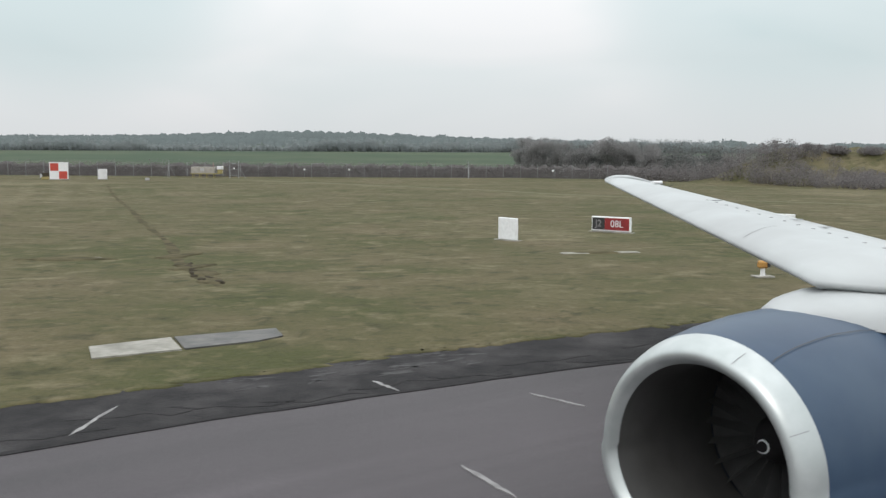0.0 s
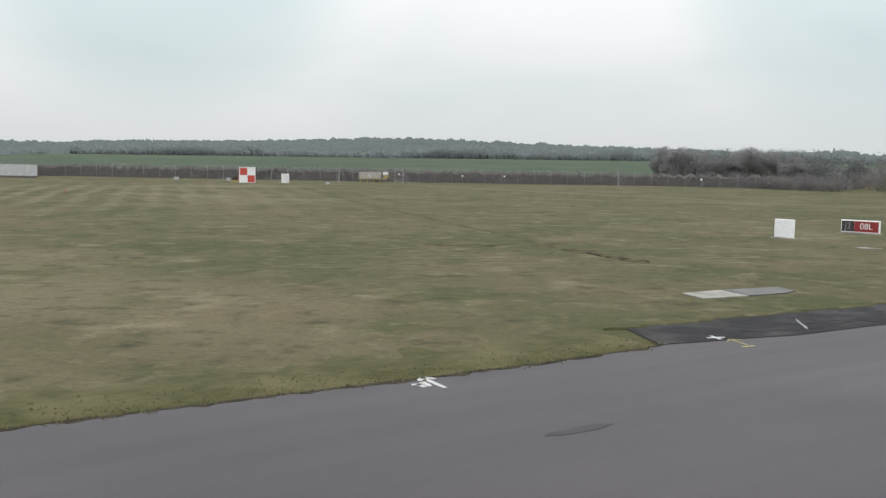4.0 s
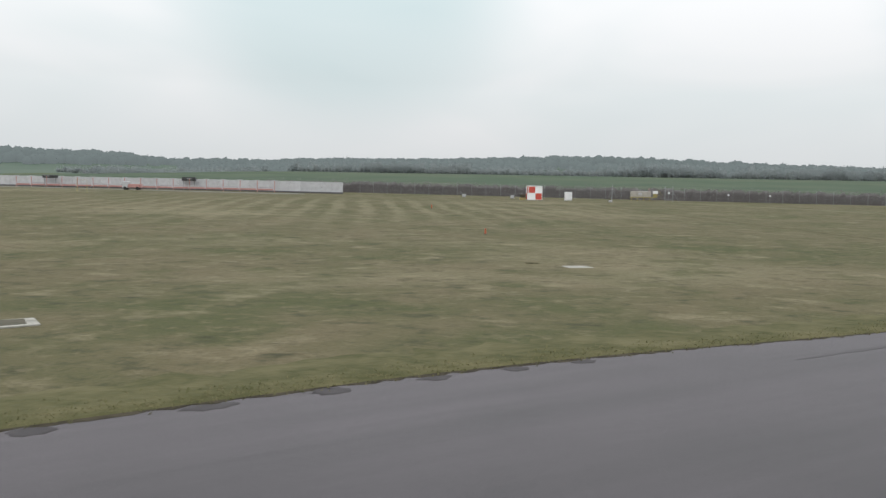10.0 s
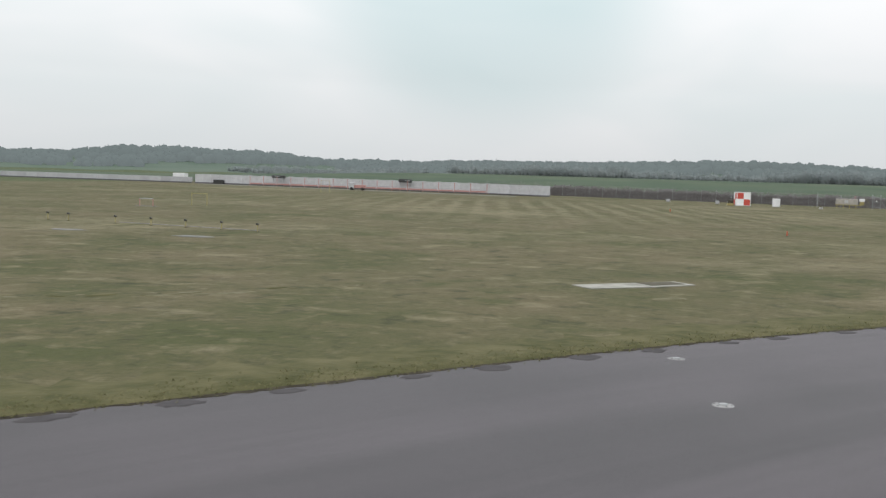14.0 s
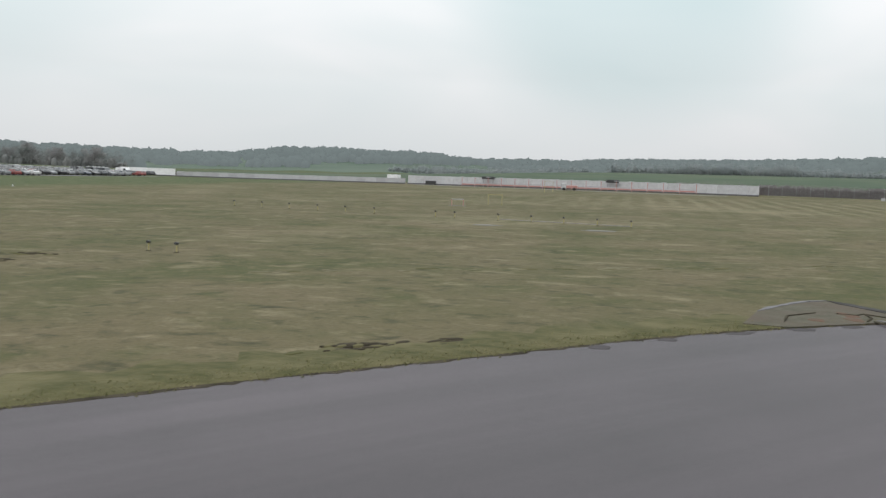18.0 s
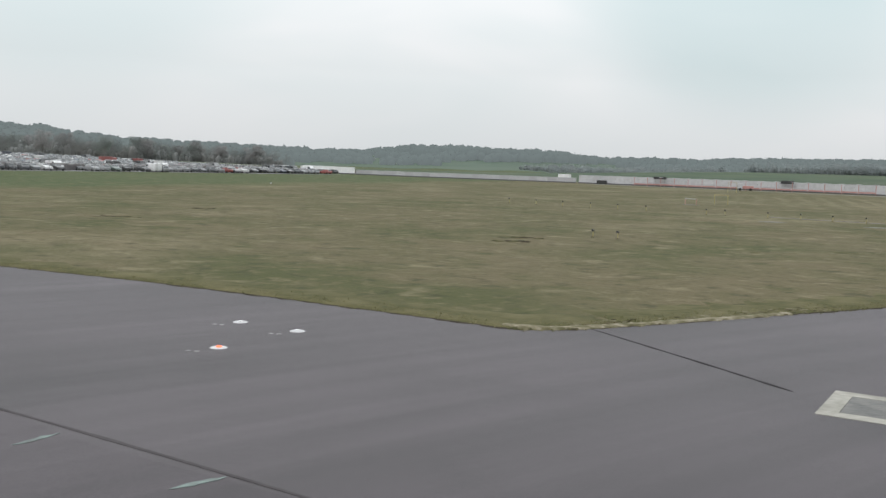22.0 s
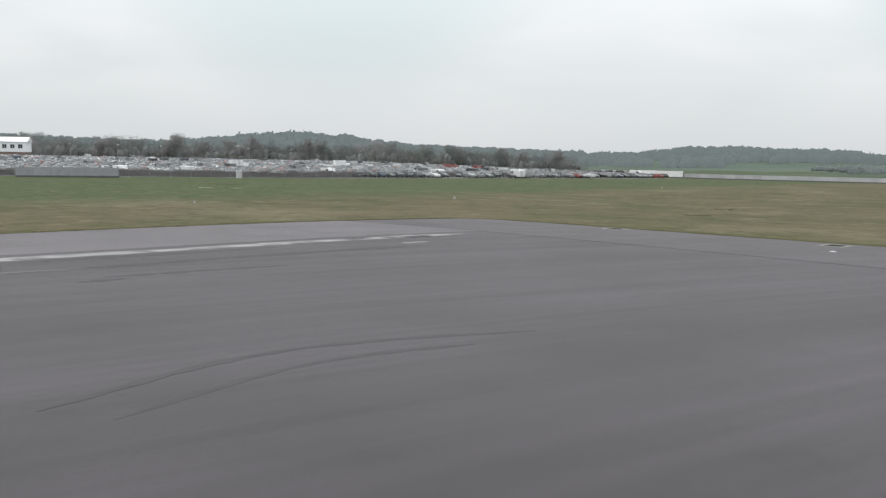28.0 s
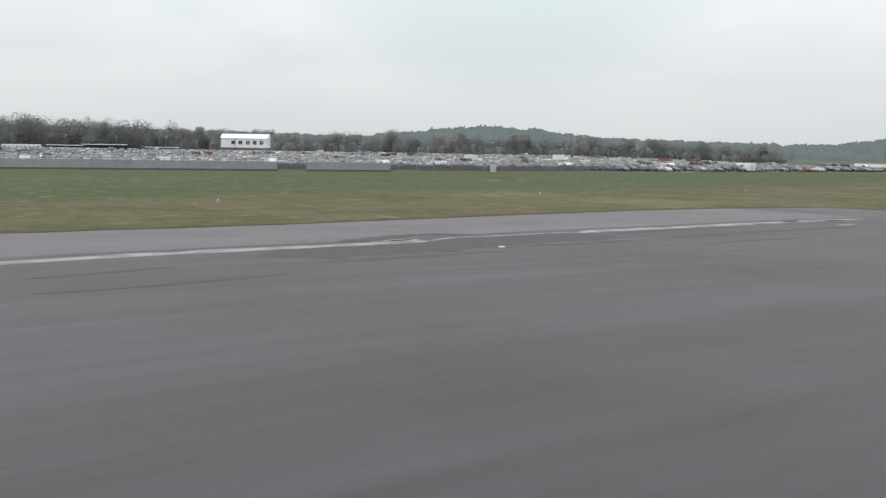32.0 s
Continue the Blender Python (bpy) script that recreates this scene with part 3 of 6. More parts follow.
def build_ground():
    xs, ys = axis(-260, 120, 5.0, 4300), axis(-180, 240, 5.0, 4300)
    nx, ny = len(xs), len(ys)
    s = Shape()
    s.v = [(x, y, gz(x, y) - (0.08 if on_pavement(x, y) else 0.0)) for y in ys for x in xs]
    for j in range(ny - 1):
        for i in range(nx - 1):
            x, y = (xs[i] + xs[i + 1]) / 2, (ys[j] + ys[j + 1]) / 2
            r = math.hypot(x + 40, y + 40)
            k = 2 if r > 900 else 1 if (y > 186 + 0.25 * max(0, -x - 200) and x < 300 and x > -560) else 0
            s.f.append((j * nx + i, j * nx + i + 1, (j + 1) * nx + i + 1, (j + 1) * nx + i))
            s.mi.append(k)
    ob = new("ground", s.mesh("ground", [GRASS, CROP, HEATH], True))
    return tagged(ob, "mown airfield grass, olive with straw-coloured patches, green crop field beyond", "ground", kind="structure")


build_ground()


def fill_polygon(name, pts, z0, z1, m, label, category, kind="structure"):
    bm = bmesh.new()
    vs = [bm.verts.new((x, y, z1)) for x, y in pts]
    es = [bm.edges.new((vs[i], vs[(i + 1) % len(vs)])) for i in range(len(vs))]
    bmesh.ops.triangle_fill(bm, use_beauty=True, use_dissolve=False, edges=es)
    low = [bm.verts.new((x, y, z0)) for x, y in pts]
    for i in range(len(vs)):
        j = (i + 1) % len(vs)
        bm.faces.new((vs[j], vs[i], low[i], low[j]))
    bmesh.ops.recalc_face_normals(bm, faces=bm.faces[:])
    if sum(f.normal.z for f in bm.faces if abs(f.normal.z) > 0.9) < 0:
        bmesh.ops.reverse_faces(bm, faces=bm.faces[:])
    me = bpy.data.meshes.new(name)
    bm.to_mesh(me)
    bm.free()
    me.materials.append(m)
    return tagged(new(name, me), label, category, kind=kind)


JOINT = curve_pts([(-97, -84), (-89.9, -82.9), (-75.1, -81.2), (-65.0, -79.8), (-57.0, -79.0), (0.0, -70.0)], 3) + [(158, -50)]
NORTH_D = [p for p in EDGE_D if p[1] > -84.0]
SOUTH_D = [p for p in EDGE_D if p[1] <= -84.0]
fill_polygon("taxiway", EDGE_A + EDGE_B + EDGE_C + NORTH_D + JOINT + [(150, 0)], -0.25, 0.03, ASPHALT, "smooth grey asphalt taxiway curving into a wide junction", "taxiway")
fill_polygon("runway", JOINT[::-1] + NORTH_D[-1:] + SOUTH_D + FARSIDE[:3], -0.25, 0.03, RUNWAY, "darker streaked asphalt beyond the sealed joint", "runway")

# older tarmac strip beside the grass
strip = [p for p in EDGE_A if p[0] < 62] + [(-8.5, 9.75), (-5.4, 11.4), (-3.2, 13.0), (-1.6, 14.0), (0.5, 15.3), (2.4, 16.4), (20, 25.6), (60, 46)]
fill_polygon("old_tarmac_strip", strip, -0.05, 0.036, OLD_TAR, "older dark broken tarmac strip along the grass edge", "pavement")


line_run = [(-95.4, -84.0), (-94.3, -93.4), (-92.1, -104.2), (-90.6, -112.0), (-87.6, -123.3), (-85.3, -134.0), (-80, -150)]
shoulder = [(x - 1.5, y) for x, y in line_run] + [p for p in EDGE_D if -150 < p[1] < -84][::-1]
fill_polygon("pavement_shoulder", shoulder, 0.0, 0.034, SHOULDER, "paler worn asphalt shoulder between edge line and grass", "pavement")


def flat_strip(name, pts, w, m, label, category, z=0.037, wob=0.0, seed=0, kind="structure"):
    ob = new(name, ribbon(pts, w, z, wob, seed).mesh(name, m))
    return tagged(ob, label, category, kind=kind)


flat_strip("pavement_joint", curve_pts([(-57.0, -79.0), (-65.0, -79.8), (-75.1, -81.2), (-89.9, -82.9), (-97, -84)], 8), 0.06, RUBBER, "dark sealed joint line across the asphalt", "joint", wob=0.5)
flat_strip("pavement_joint", curve_pts([(-62.9, -66.9), (-59.3, -68.7), (-57.2, -69.8)], 10), 0.055, TAR, "dark sealed joint line across the asphalt", "joint", wob=0.8)
# the edge line, worn away beside the drain
EL = "faded grey-white painted edge line"
flat_strip("edge_line", curve_pts([(-88.4, -119.3), (-88.0, -121.4), (-87.6, -123.3), (-86.6, -129.0), (-85.3, -134.0), (-80, -150)], 6), 0.95, WORN, EL, "line", wob=0.22, seed=1)
flat_strip("edge_line", curve_pts([(-90.6, -110.4), (-91.3, -108.4), (-91.8, -105.9), (-92.1, -104.2), (-93.2, -98.9), (-94.3, -93.4), (-95.4, -86.0)], 6), 1.05, WORN, EL, "line", wob=0.22, seed=2)
flat_strip("worn_line", curve_pts([(-88.5, -119.2), (-89.7, -117.4), (-89.9, -115.8), (-90.2, -114.1), (-90.6, -112.6), (-90.9, -110.2)], 5), 0.24, LINE, "thin remains of the worn edge line", "line", 0.0385, 0.6, 3)
flat_strip("worn_line", curve_pts([(-85.3, -117.5), (-86.1, -114.6), (-86.3, -112.8), (-86.8, -110.8), (-87.3, -106.9)], 5), 0.26, SCUFF, "thin pale scuffed line on the asphalt", "line", 0.0385, 0.6, 4)
ST = "darker weathered band on the asphalt"
flat_strip("stain_band", curve_pts([(-88.6, -109.8), (-88.0, -112.5), (-87.4, -115.0), (-86.9, -118.0), (-86.3, -121.0), (-85.4, -124.0), (-84.5, -127.5)], 5), 4.0, FAINT, ST, "stain", 0.034, 0.25, 5)
flat_strip("stain_band", curve_pts([(-90.6, -116.3), (-91.3, -117.3), (-91.0, -119.2), (-90.0, -121.2), (-89.0, -123.0)], 5), 1.0, FAINT, ST, "stain", 0.0385, 0.4, 6)
flat_strip("stain_band", curve_pts([(-87.4, -107.4), (-87.9, -105.0), (-88.4, -103.0), (-89.6, -96.5), (-90.3, -92.0)], 5), 0.75, FAINT, ST, "stain", 0.034, 0.5, 7)
flat_strip("stain_band", curve_pts([(-89.9, -109.0), (-90.4, -106.5), (-90.9, -103.5), (-91.9, -98.5)], 5), 0.6, FAINT, ST, "stain", 0.033, 0.5, 8)
flat_strip("stain_band", curve_pts([(-84.6, -107.6), (-84.9, -105.4), (-85.1, -103.6), (-85.3, -101.1)], 5), 0.4, FAINT, ST, "stain", 0.034, 0.6, 9)
flat_strip("stain_band", curve_pts([(-83.6, -108.6), (-83.8, -107.9), (-84.0, -107.1)], 5), 0.35, FAINT, ST, "stain", 0.034, 0.5, 10)
flat_strip("stain_band", curve_pts([(-82.0, -126.5), (-82.6, -123.7), (-83.2, -120.6), (-83.8, -118.0)], 5), 0.55, FAINT, ST, "stain", 0.033, 0.6, 11)
flat_strip("stain_band", curve_pts([(-77.5, -135.0), (-78.0, -132.4), (-78.9, -129.6), (-79.4, -127.9)], 5), 0.45, FAINT, ST, "stain", 0.034, 0.6, 12)
flat_strip("stain_band", curve_pts([(-80.6, -135.0), (-81.3, -133.2), (-82.4, -130.6)], 6), 0.5, FAINT, ST, "stain", 0.034, 0.6, 13)
flat_strip("stain_band", curve_pts([(-94.8, -91.5), (-94.5, -90.2), (-94.2, -88.0)], 6), 0.6, FAINT, ST, "stain", 0.0385, 0.6, 14)
flat_strip("tyre_mark", curve_pts([(-69.2, -112.8), (-70.6, -110.4), (-71.3, -108.7), (-71.6, -107.0), (-71.4, -104.7), (-70.8, -102.0)], 5), 0.24, SMEAR, "faint dark curved tyre mark", "tyre mark", 0.034, 0.35, 15)
flat_strip("tyre_mark", curve_pts([(-68.2, -112.0), (-69.5, -109.6), (-70.2, -107.8), (-70.4, -106.0), (-70.2, -104.2)], 5), 0.2, SMEAR, "faint dark curved tyre mark", "tyre mark", 0.033, 0.35, 16)


def ground_slab(name, pts, m, label, category, h=0.03):
    s = Shape()
    n = len(pts)
    cx, cy = sum(p[0] for p in pts) / n, sum(p[1] for p in pts) / n
    top = [(x, y, gz(x, y) + h) for x, y in pts]
    s.add(top + [(x, y, z - 0.3) for x, y, z in top] + [(cx, cy, gz(cx, cy) + h)], [(i, (i + 1) % n, 2 * n) for i in range(n)] + [((i + 1) % n, i, n + i, n + (i + 1) % n) for i in range(n)])
    return tagged(new(name, s.mesh(name, m)), label, category, kind="structure")


ground_slab("concrete_slab", [(-6.86, 18.17), (-6.42, 17.1), (-5.0, 17.95), (-5.56, 19.15)], CONCRETE, "pale concrete slab set in the grass", "slab")
ground_slab("dark_slab", [(-5.5, 19.2), (-4.95, 18.0), (-3.7, 18.85), (-3.3, 19.4), (-3.6, 20.25), (-4.6, 19.7)], STAINED, "dark stained concrete slab set in the grass", "slab")
ground_slab("concrete_slab", [(-47.04, -11.98), (-46.05, -12.97), (-44.38, -11.0), (-45.5, -9.98)], CONCRETE, "pale concrete slab set in the grass", "slab")
ground_slab("cable_pit_frame", [(-45.45, -9.95), (-44.34, -10.96), (-43.1, -9.08), (-44.1, -8.1)], CONCRETE, "pale concrete frame round a dark pit cover", "pit cover")
ground_slab("pit_cover", [(-45.2, -9.75), (-44.42, -10.6), (-43.45, -9.15), (-44.15, -8.4)], BROKEN, "dark pit cover in a concrete frame", "pit cover", 0.04)

# ---- perimeter fence and hedge ----
FENCE_N = [(-104, 171), (-60, 172), (-20, 174), (14, 176), (32, 170)]


def along(pts, step):
    out, carry = [], 0.0
    for a, b in zip(pts[:-1], pts[1:]):
        a, b = Vector(a), Vector(b)
        n = (b - a).length
        t = carry
        while t < n:
            p = a + (b - a) * (t / n)
            out.append((p.x, p.y, math.atan2(b.y - a.y, b.x - a.x)))
            t += step
        carry = t - n
    return out


def fence(pts, label, h=2.6, step=3.2):
    root = thing("fence", (*pts[0], gz(*pts[0])), label, "fence")
    org = Vector((*pts[0], gz(*pts[0])))
    post = Shape().box((0, 0, h / 2), (0.09, 0.09, h), 0, 0.01).mesh("fence_post", GREYM)
    wires = Shape()
    spots = along(pts, step)
    for i, (x, y, a) in enumerate(spots):
        z = gz(x, y)
        o = new("fence_post", post)
        o.parent = root
        o.matrix_basis = pose(x - org.x, y - org.y, z - org.z, 0, 0, math.degrees(a))
        if i + 1 < len(spots):
            x2, y2, _ = spots[i + 1]
            z2 = gz(x2, y2)
            for k in range(9):
                hh = 0.15 + k * (h - 0.2) / 8
                wires.tube((x - org.x, y - org.y, z + hh - org.z), (x2 - org.x, y2 - org.y, z2 + hh - org.z), 0.012, n=3, cap=False)
    part("fence_wire", wires, GREYM, root, "strained grey fence wires")
    return root


fence(FENCE_N, "grey steel post and wire perimeter fence before a hedge")
fence([(-290, 118), (-256, 71), (-242, 20), (-236, -30), (-238, -85), (-246, -138), (-250, -200)], "grey steel car park boundary fence", 2.4, 4.0)


def scatter_leaves(s, centre, rad, n, size, rnd, k=0, slim=0.8):
    """Many small leaf or twig quads inside an ellipsoid."""
    g = np.random.default_rng(rnd.randrange(1 << 30))

    def ways():
        d = g.normal(size=(n, 3))
        return d / np.linalg.norm(d, axis=1)[:, None]

    q = ways() * g.uniform(0.02, 1.0, n)[:, None] ** 0.4 * np.array(rad) + np.array(centre)
    u = ways()
    w = np.cross(u, ways())
    w /= np.maximum(np.linalg.norm(w, axis=1), 1e-6)[:, None]
    a, b = size * g.uniform(0.5, 1.2, n)[:, None], size * slim * g.uniform(0.5, 1.2, n)[:, None]
    o = len(s.v)
    s.v.extend(np.stack((q - u * a, q + w * b, q + u * a * 0.8, q - w * b), 1).reshape(-1, 3).tolist())
    s.f.extend((np.arange(n * 4).reshape(n, 4) + o).tolist())
    s.mi.extend([k] * n)


def hedge(pts, h, w, label, step=1.0, seed=3, n=16, m=None, size=0.3):
    rnd = random.Random(seed)
    s = Shape()
    for x, y, a in along(pts, step):
        hh = h * rnd.uniform(0.8, 1.12)
        scatter_leaves(s, (x, y, gz(x, y) + hh * 0.5), (w * 0.7, w * 0.7, hh * 0.55), n, size, rnd)
    # dense woody core
    L = []
    for i, (x, y, a) in enumerate(along(pts, step * 1.5)):
        hh = h * rnd.uniform(0.7, 0.95)
        nx, ny = -math.sin(a) * w * 0.3, math.cos(a) * w * 0.3
        z = gz(x, y)
        L.append([(x - nx, y - ny, z), (x - nx * 0.8, y - ny * 0.8, z + hh * 0.8), (x, y, z + hh), (x + nx * 0.8, y + ny * 0.8, z + hh * 0.8), (x + nx, y + ny, z)])
    s.rings(L, False)
    ob = new("hedge", s.mesh("hedge", m or HEDGE))
    return tagged(ob, label, "hedge", kind="stuff")


hedge([(-128, 173), (-104, 175), (-20, 178), (14, 180), (36, 172)], 2.7, 1.5, "dark leafless hedge behind the fence", 0.45, 3, 80, size=0.13)
hedge([(-300, 141), (-205, 162)], 1.6, 1.5, "low dark hedge behind the wall", 1.0, 5, 24, size=0.16)
hedge([(-250, -150), (-246, -30), (-254, 20), (-268, 71), (-300, 120)], 1.75, 1.3, "low dark scrub along the car park fence", 0.7, 6, 30, size=0.16)


# ---- hoardings ----
GREYH = mat("dull_grey_hoarding", (0.33, 0.33, 0.34), (0.38, 0.38, 0.39), 1.2, 0.7, rand=0.1)
def panel_wall(a, b, h, w, label, m, z_extra=0.0, base=True):
    a, b = Vector(a), Vector(b)
    n = max(1, round((b - a).length / w))
    d = (b - a) / n
    ang = math.atan2(d.y, d.x)
    root = thing("hoarding", (a.x, a.y, gz(a.x, a.y)), label, "hoarding")
    z0 = gz(a.x, a.y)
    pan = Shape().box((0, 0, h / 2), (d.length - 0.04, 0.08, h), 0, 0.015).mesh("hoarding_panel", m)
    foot = Shape().box((0, -0.25, 0.16), (d.length * 0.96, 0.55, 0.32), 0, 0.03).mesh("hoarding_base", DARKCON)
    for i in range(n):
        p = a + d * (i + 0.5)
        z = gz(p.x, p.y) - z0
        for nm, me, up in (("hoarding_panel", pan, 0.3 if base else 0.0), ("hoarding_base", foot, 0)):
            if nm == "hoarding_base" and not base:
                continue
            o = new(nm, me)
            o.parent = root
            o.matrix_basis = pose(p.x - a.x, p.y - a.y, z + up, 0, 0, math.degrees(ang))
    return root


panel_wall((-198.6, 154.6), (-103.0, 158.5), 2.1, 2.4, "long pale grey construction hoarding on dark feet", HOARD)
panel_wall((-272.5, 136.9), (-199.2, 154.2), 1.25, 3.0, "low pale grey barrier wall on dark feet", GREYH)
panel_wall((-293, 132), (-273.0, 136.7), 2.0, 2.5, "taller white hoarding at the end of the barrier wall", HOARDW)
panel_wall((-322, 129.5), (-296, 132), 1.0, 3.0, "low grey hoarding beyond the barrier wall", GREYH)


def red_barrier():
    org = (-178, 150)
    root = thing("barrier_row", (*org, gz(*org)), "row of red and white posts with red rails before the hoarding", "barrier", "barriers")
    for i in range(17):
        x, y = 3.9 * i, 0.12 * i
        part("barrier_post", Shape().box((x, y, 1.2), (0.16, 0.1, 2.4), 0, 0.02), PINK, root)
        part("barrier_cap", Shape().box((x, y, 2.46), (1.2, 0.3, 0.1), 0, 0.04), GREYH, root)
        if i < 16:
            part("rail", Shape().box((x + 1.95, y - 0.2, 0.55), (3.6, 0.1, 0.34), 0, 0.02), PINK, root)
            part("rail", Shape().box((x + 1.95, y - 0.2, 0.95), (3.6, 0.08, 0.22), 0, 0.02), GREYH, root)
    return root


red_barrier()
# dark boxes stand in for the hoarding's dark opening and the signs on top
for x, y, w, hh, z in ((-190.5, 154.2, 3.0, 1.1, 0.0), (-172.5, 154.6, 3.6, 0.7, 2.0), (-138.0, 156.2, 3.2, 0.8, 2.0)):
    dk = thing("dark_container", (x, y, gz(x, y)), "dark stand-in box for an opening and signs of the hoarding", "container", turn=2.3)
    part("body", Shape().box((0, -0.3, z + hh / 2), (w, 0.7, hh), 0, 0.04), BLACKP, dk)
    if z:
        for px in (-w * 0.4, w * 0.4):
            part("leg", Shape().box((px, -0.3, z / 2), (0.14, 0.14, z), 0, 0.01), GREYM, dk)


# ---- marker cabin, cabinets, trailer and gate ----
def marker_cabin(at):
    r = thing("marker_cabin", (*at, gz(*at)), "square equipment cabin chequered in red and white", "cabin", turn=20)
    part("body", Shape().box((0, 0, 1.35), (2.7, 2.6, 2.6), 0, 0.04), WHITEP, r)
    part("plinth", Shape().box((0, 0, 0.03), (3.0, 2.9, 0.14), 0, 0.02), CONCRETE, r)
    for sx, sz in ((-1, 1), (1, -1)):
        part("red_panel", Shape().box((sx * 0.63, -1.312, 1.36 + sz * 0.62), (1.2, 0.03, 1.18), 0, 0.01), REDP, r)
        part("red_panel", Shape().box((-1.362, sx * 0.6, 1.36 + sz * 0.62), (0.03, 1.15, 1.18), 0, 0.01), REDP, r)
    part("roof", Shape().box((0, 0, 2.68), (2.85, 2.75, 0.08), 0, 0.02), WHITEP, r)
    return r


marker_cabin((-60.7, 150.5))


def cabinet(at, s, m, label, turn=15):
    r = thing("equipment_cabinet", (*at, gz(*at)), label, "cabinet", turn=turn)
    part("body", Shape().box((0, 0, s[2] / 2 + 0.08), s, 0, 0.03), m, r)
    part("plinth", Shape().box((0, 0, 0.04), (s[0] + 0.15, s[1] + 0.15, 0.1), 0, 0.01), CONCRETE, r)
    part("cabinet_door", Shape().box((0, -s[1] / 2 - 0.012, s[2] / 2 + 0.1), (s[0] * 0.86, 0.02, s[2] * 0.86), 0, 0.005), m, r)
    return r


def generator(at):
    r = thing("generator", (*at, gz(*at)), "small dull green generator set beside the cabin", "generator", turn=18)
    part("housing", Shape().box((0, 0, 0.75), (0.9, 0.6, 0.6), 0, 0.05), BROKEN, r)
    part("frame", Shape().box((0, 0, 0.22), (1.2, 0.7, 0.44), 0, 0.03), POSTY, r)
    part("exhaust", Shape().tube((-0.3, 0, 1.0), (-0.3, 0, 1.35), 0.04, n=6), GREYM, r)


generator((-62.9, 150.6))
cabinet((-54.4, 152.1), (1.35, 0.9, 1.6), HOARDW, "pale grey steel equipment cabinet on a plinth")
cabinet((-66.5, 158), (0.7, 0.6, 0.6), HOARD, "small pale equipment box beside the fence")
cabinet((-77, 160), (0.8, 0.7, 0.55), HOARD, "small pale equipment box beside the fence")
cabinet((-46, 148), (0.6, 0.5, 0.3), HOARD, "small low pale box on the grass")


def trailer(at):
    r = thing("plant_unit", (*at, gz(*at)), "long cream plant unit on a yellow steel frame", "equipment", turn=4)
    part("body", Shape().box((0, 0, 1.35), (4.1, 1.7, 1.15), 0, 0.06), CREAM, r, "cream steel body")
    part("panel", Shape().box((-0.1, -0.87, 1.4), (0.7, 0.05, 0.5), 0, 0.01), HOARD, r)
    for x in (-1.8, -0.6, 0.6, 1.8):
        for y in (-0.7, 0.7):
            part("leg", Shape().box((x, y, 0.4), (0.12, 0.12, 0.8), 0, 0.01), POSTY, r)
    for y in (-0.78, 0.78):
        part("rail", Shape().box((0.3, y, 0.72), (5.0, 0.12, 0.14), 0, 0.01), POSTY, r)
    part("motor_box", Shape().box((2.85, 0, 1.75), (1.0, 1.2, 0.6), 0, 0.06), HOARDW, r)
    part("motor_stand", Shape().box((2.85, 0, 1.1), (0.8, 1.0, 0.72), 0, 0.03), POSTY, r)
    for k in range(4):
        part("step", Shape().box((3.5 + k * 0.22, -0.3, 1.2 - k * 0.3), (0.24, 0.7, 0.05), 0, 0.01), POSTY, r)
    part("handrail", Shape().tube((3.4, -0.62, 2.2), (4.3, -0.62, 1.1), 0.03, n=6), POSTY, r)
    part("stanchion", Shape().tube((1.6, 0.4, 1.9), (1.6, 0.4, 2.6), 0.05, n=6), PINK, r)
    return r


trailer((-42.0, 167.0))


def gate_frame(at, h=3.0):
    r = thing("gate_frame", (*at, gz(*at)), "grey steel gate frame with cross bars", "gate", turn=5)
    for x in (-0.75, 0.75):
        part("gate_post", Shape().box((x, 0, h / 2), (0.16, 0.16, h), 0, 0.01), GREYM, r)
    for z in (0.5, 1.5, 2.5):
        part("cross_bar", Shape().box((0, 0, z), (1.4, 0.08, 0.1), 0, 0.01), GREYM, r)
    part("brace", Shape().tube((0.75, 0, 2.0), (2.0, 0, 0.0), 0.05, n=6), GREYM, r)
    part("lamp", Shape().disc((0, -0.12, 1.6), 0.14, 0.25, 10), WHITEP, r)
    return r


gate_frame((-36.4, 165.8))


def fence_lamp(at):
    r = thing("fence_lamp", (*at, gz(*at)), "small white lamp box on a short pole by the fence", "lamp", "fence lamps")
    part("pole", Shape().tube((0, 0, 0), (0, 0, 1.5), 0.04, n=6), GREYM, r)
    part("lamp_box", Shape().box((0, -0.06, 1.5), (0.34, 0.2, 0.3), 0, 0.04), WHITEP, r)


for at in ((-17.0, 172.2), (-25.0, 171.6), (19.8, 172.2)):
    fence_lamp(at)


def mast(at, h, label):
    r = thing("mast", (*at, gz(*at)), label, "mast")
    part("pole", Shape().tube((0, 0, 0), (0, 0, h), 0.07, 0.06, 8), GREYM, r)
    for a in (0.5, 2.6, 4.7):
        part("stay", Shape().tube((0, 0, h * 0.75), (1.2 * math.cos(a), 1.2 * math.sin(a), 0), 0.035, n=5), GREYM, r)
    return r


mast((-47.5, 165), 3.1, "grey steel pole with stays by the fence")
mast((4.5, 172), 3.0, "grey steel tripod mast by the fence")


# ---- guidance signs ----
def text_mesh(body, size, m, name="letter"):
    cu = bpy.data.curves.new(name, "FONT")
    cu.body, cu.size, cu.extrude = body, size, 0.006
    cu.align_x, cu.align_y = "CENTER", "CENTER"
    tmp = bpy.data.objects.new(name, cu)
    scene.collection.objects.link(tmp)
    me = bpy.data.meshes.new_from_object(tmp.evaluated_get(bpy.context.evaluated_depsgraph_get()))
    bpy.data.objects.remove(tmp)
    me.materials.clear()
    me.materials.append(m)
    return me


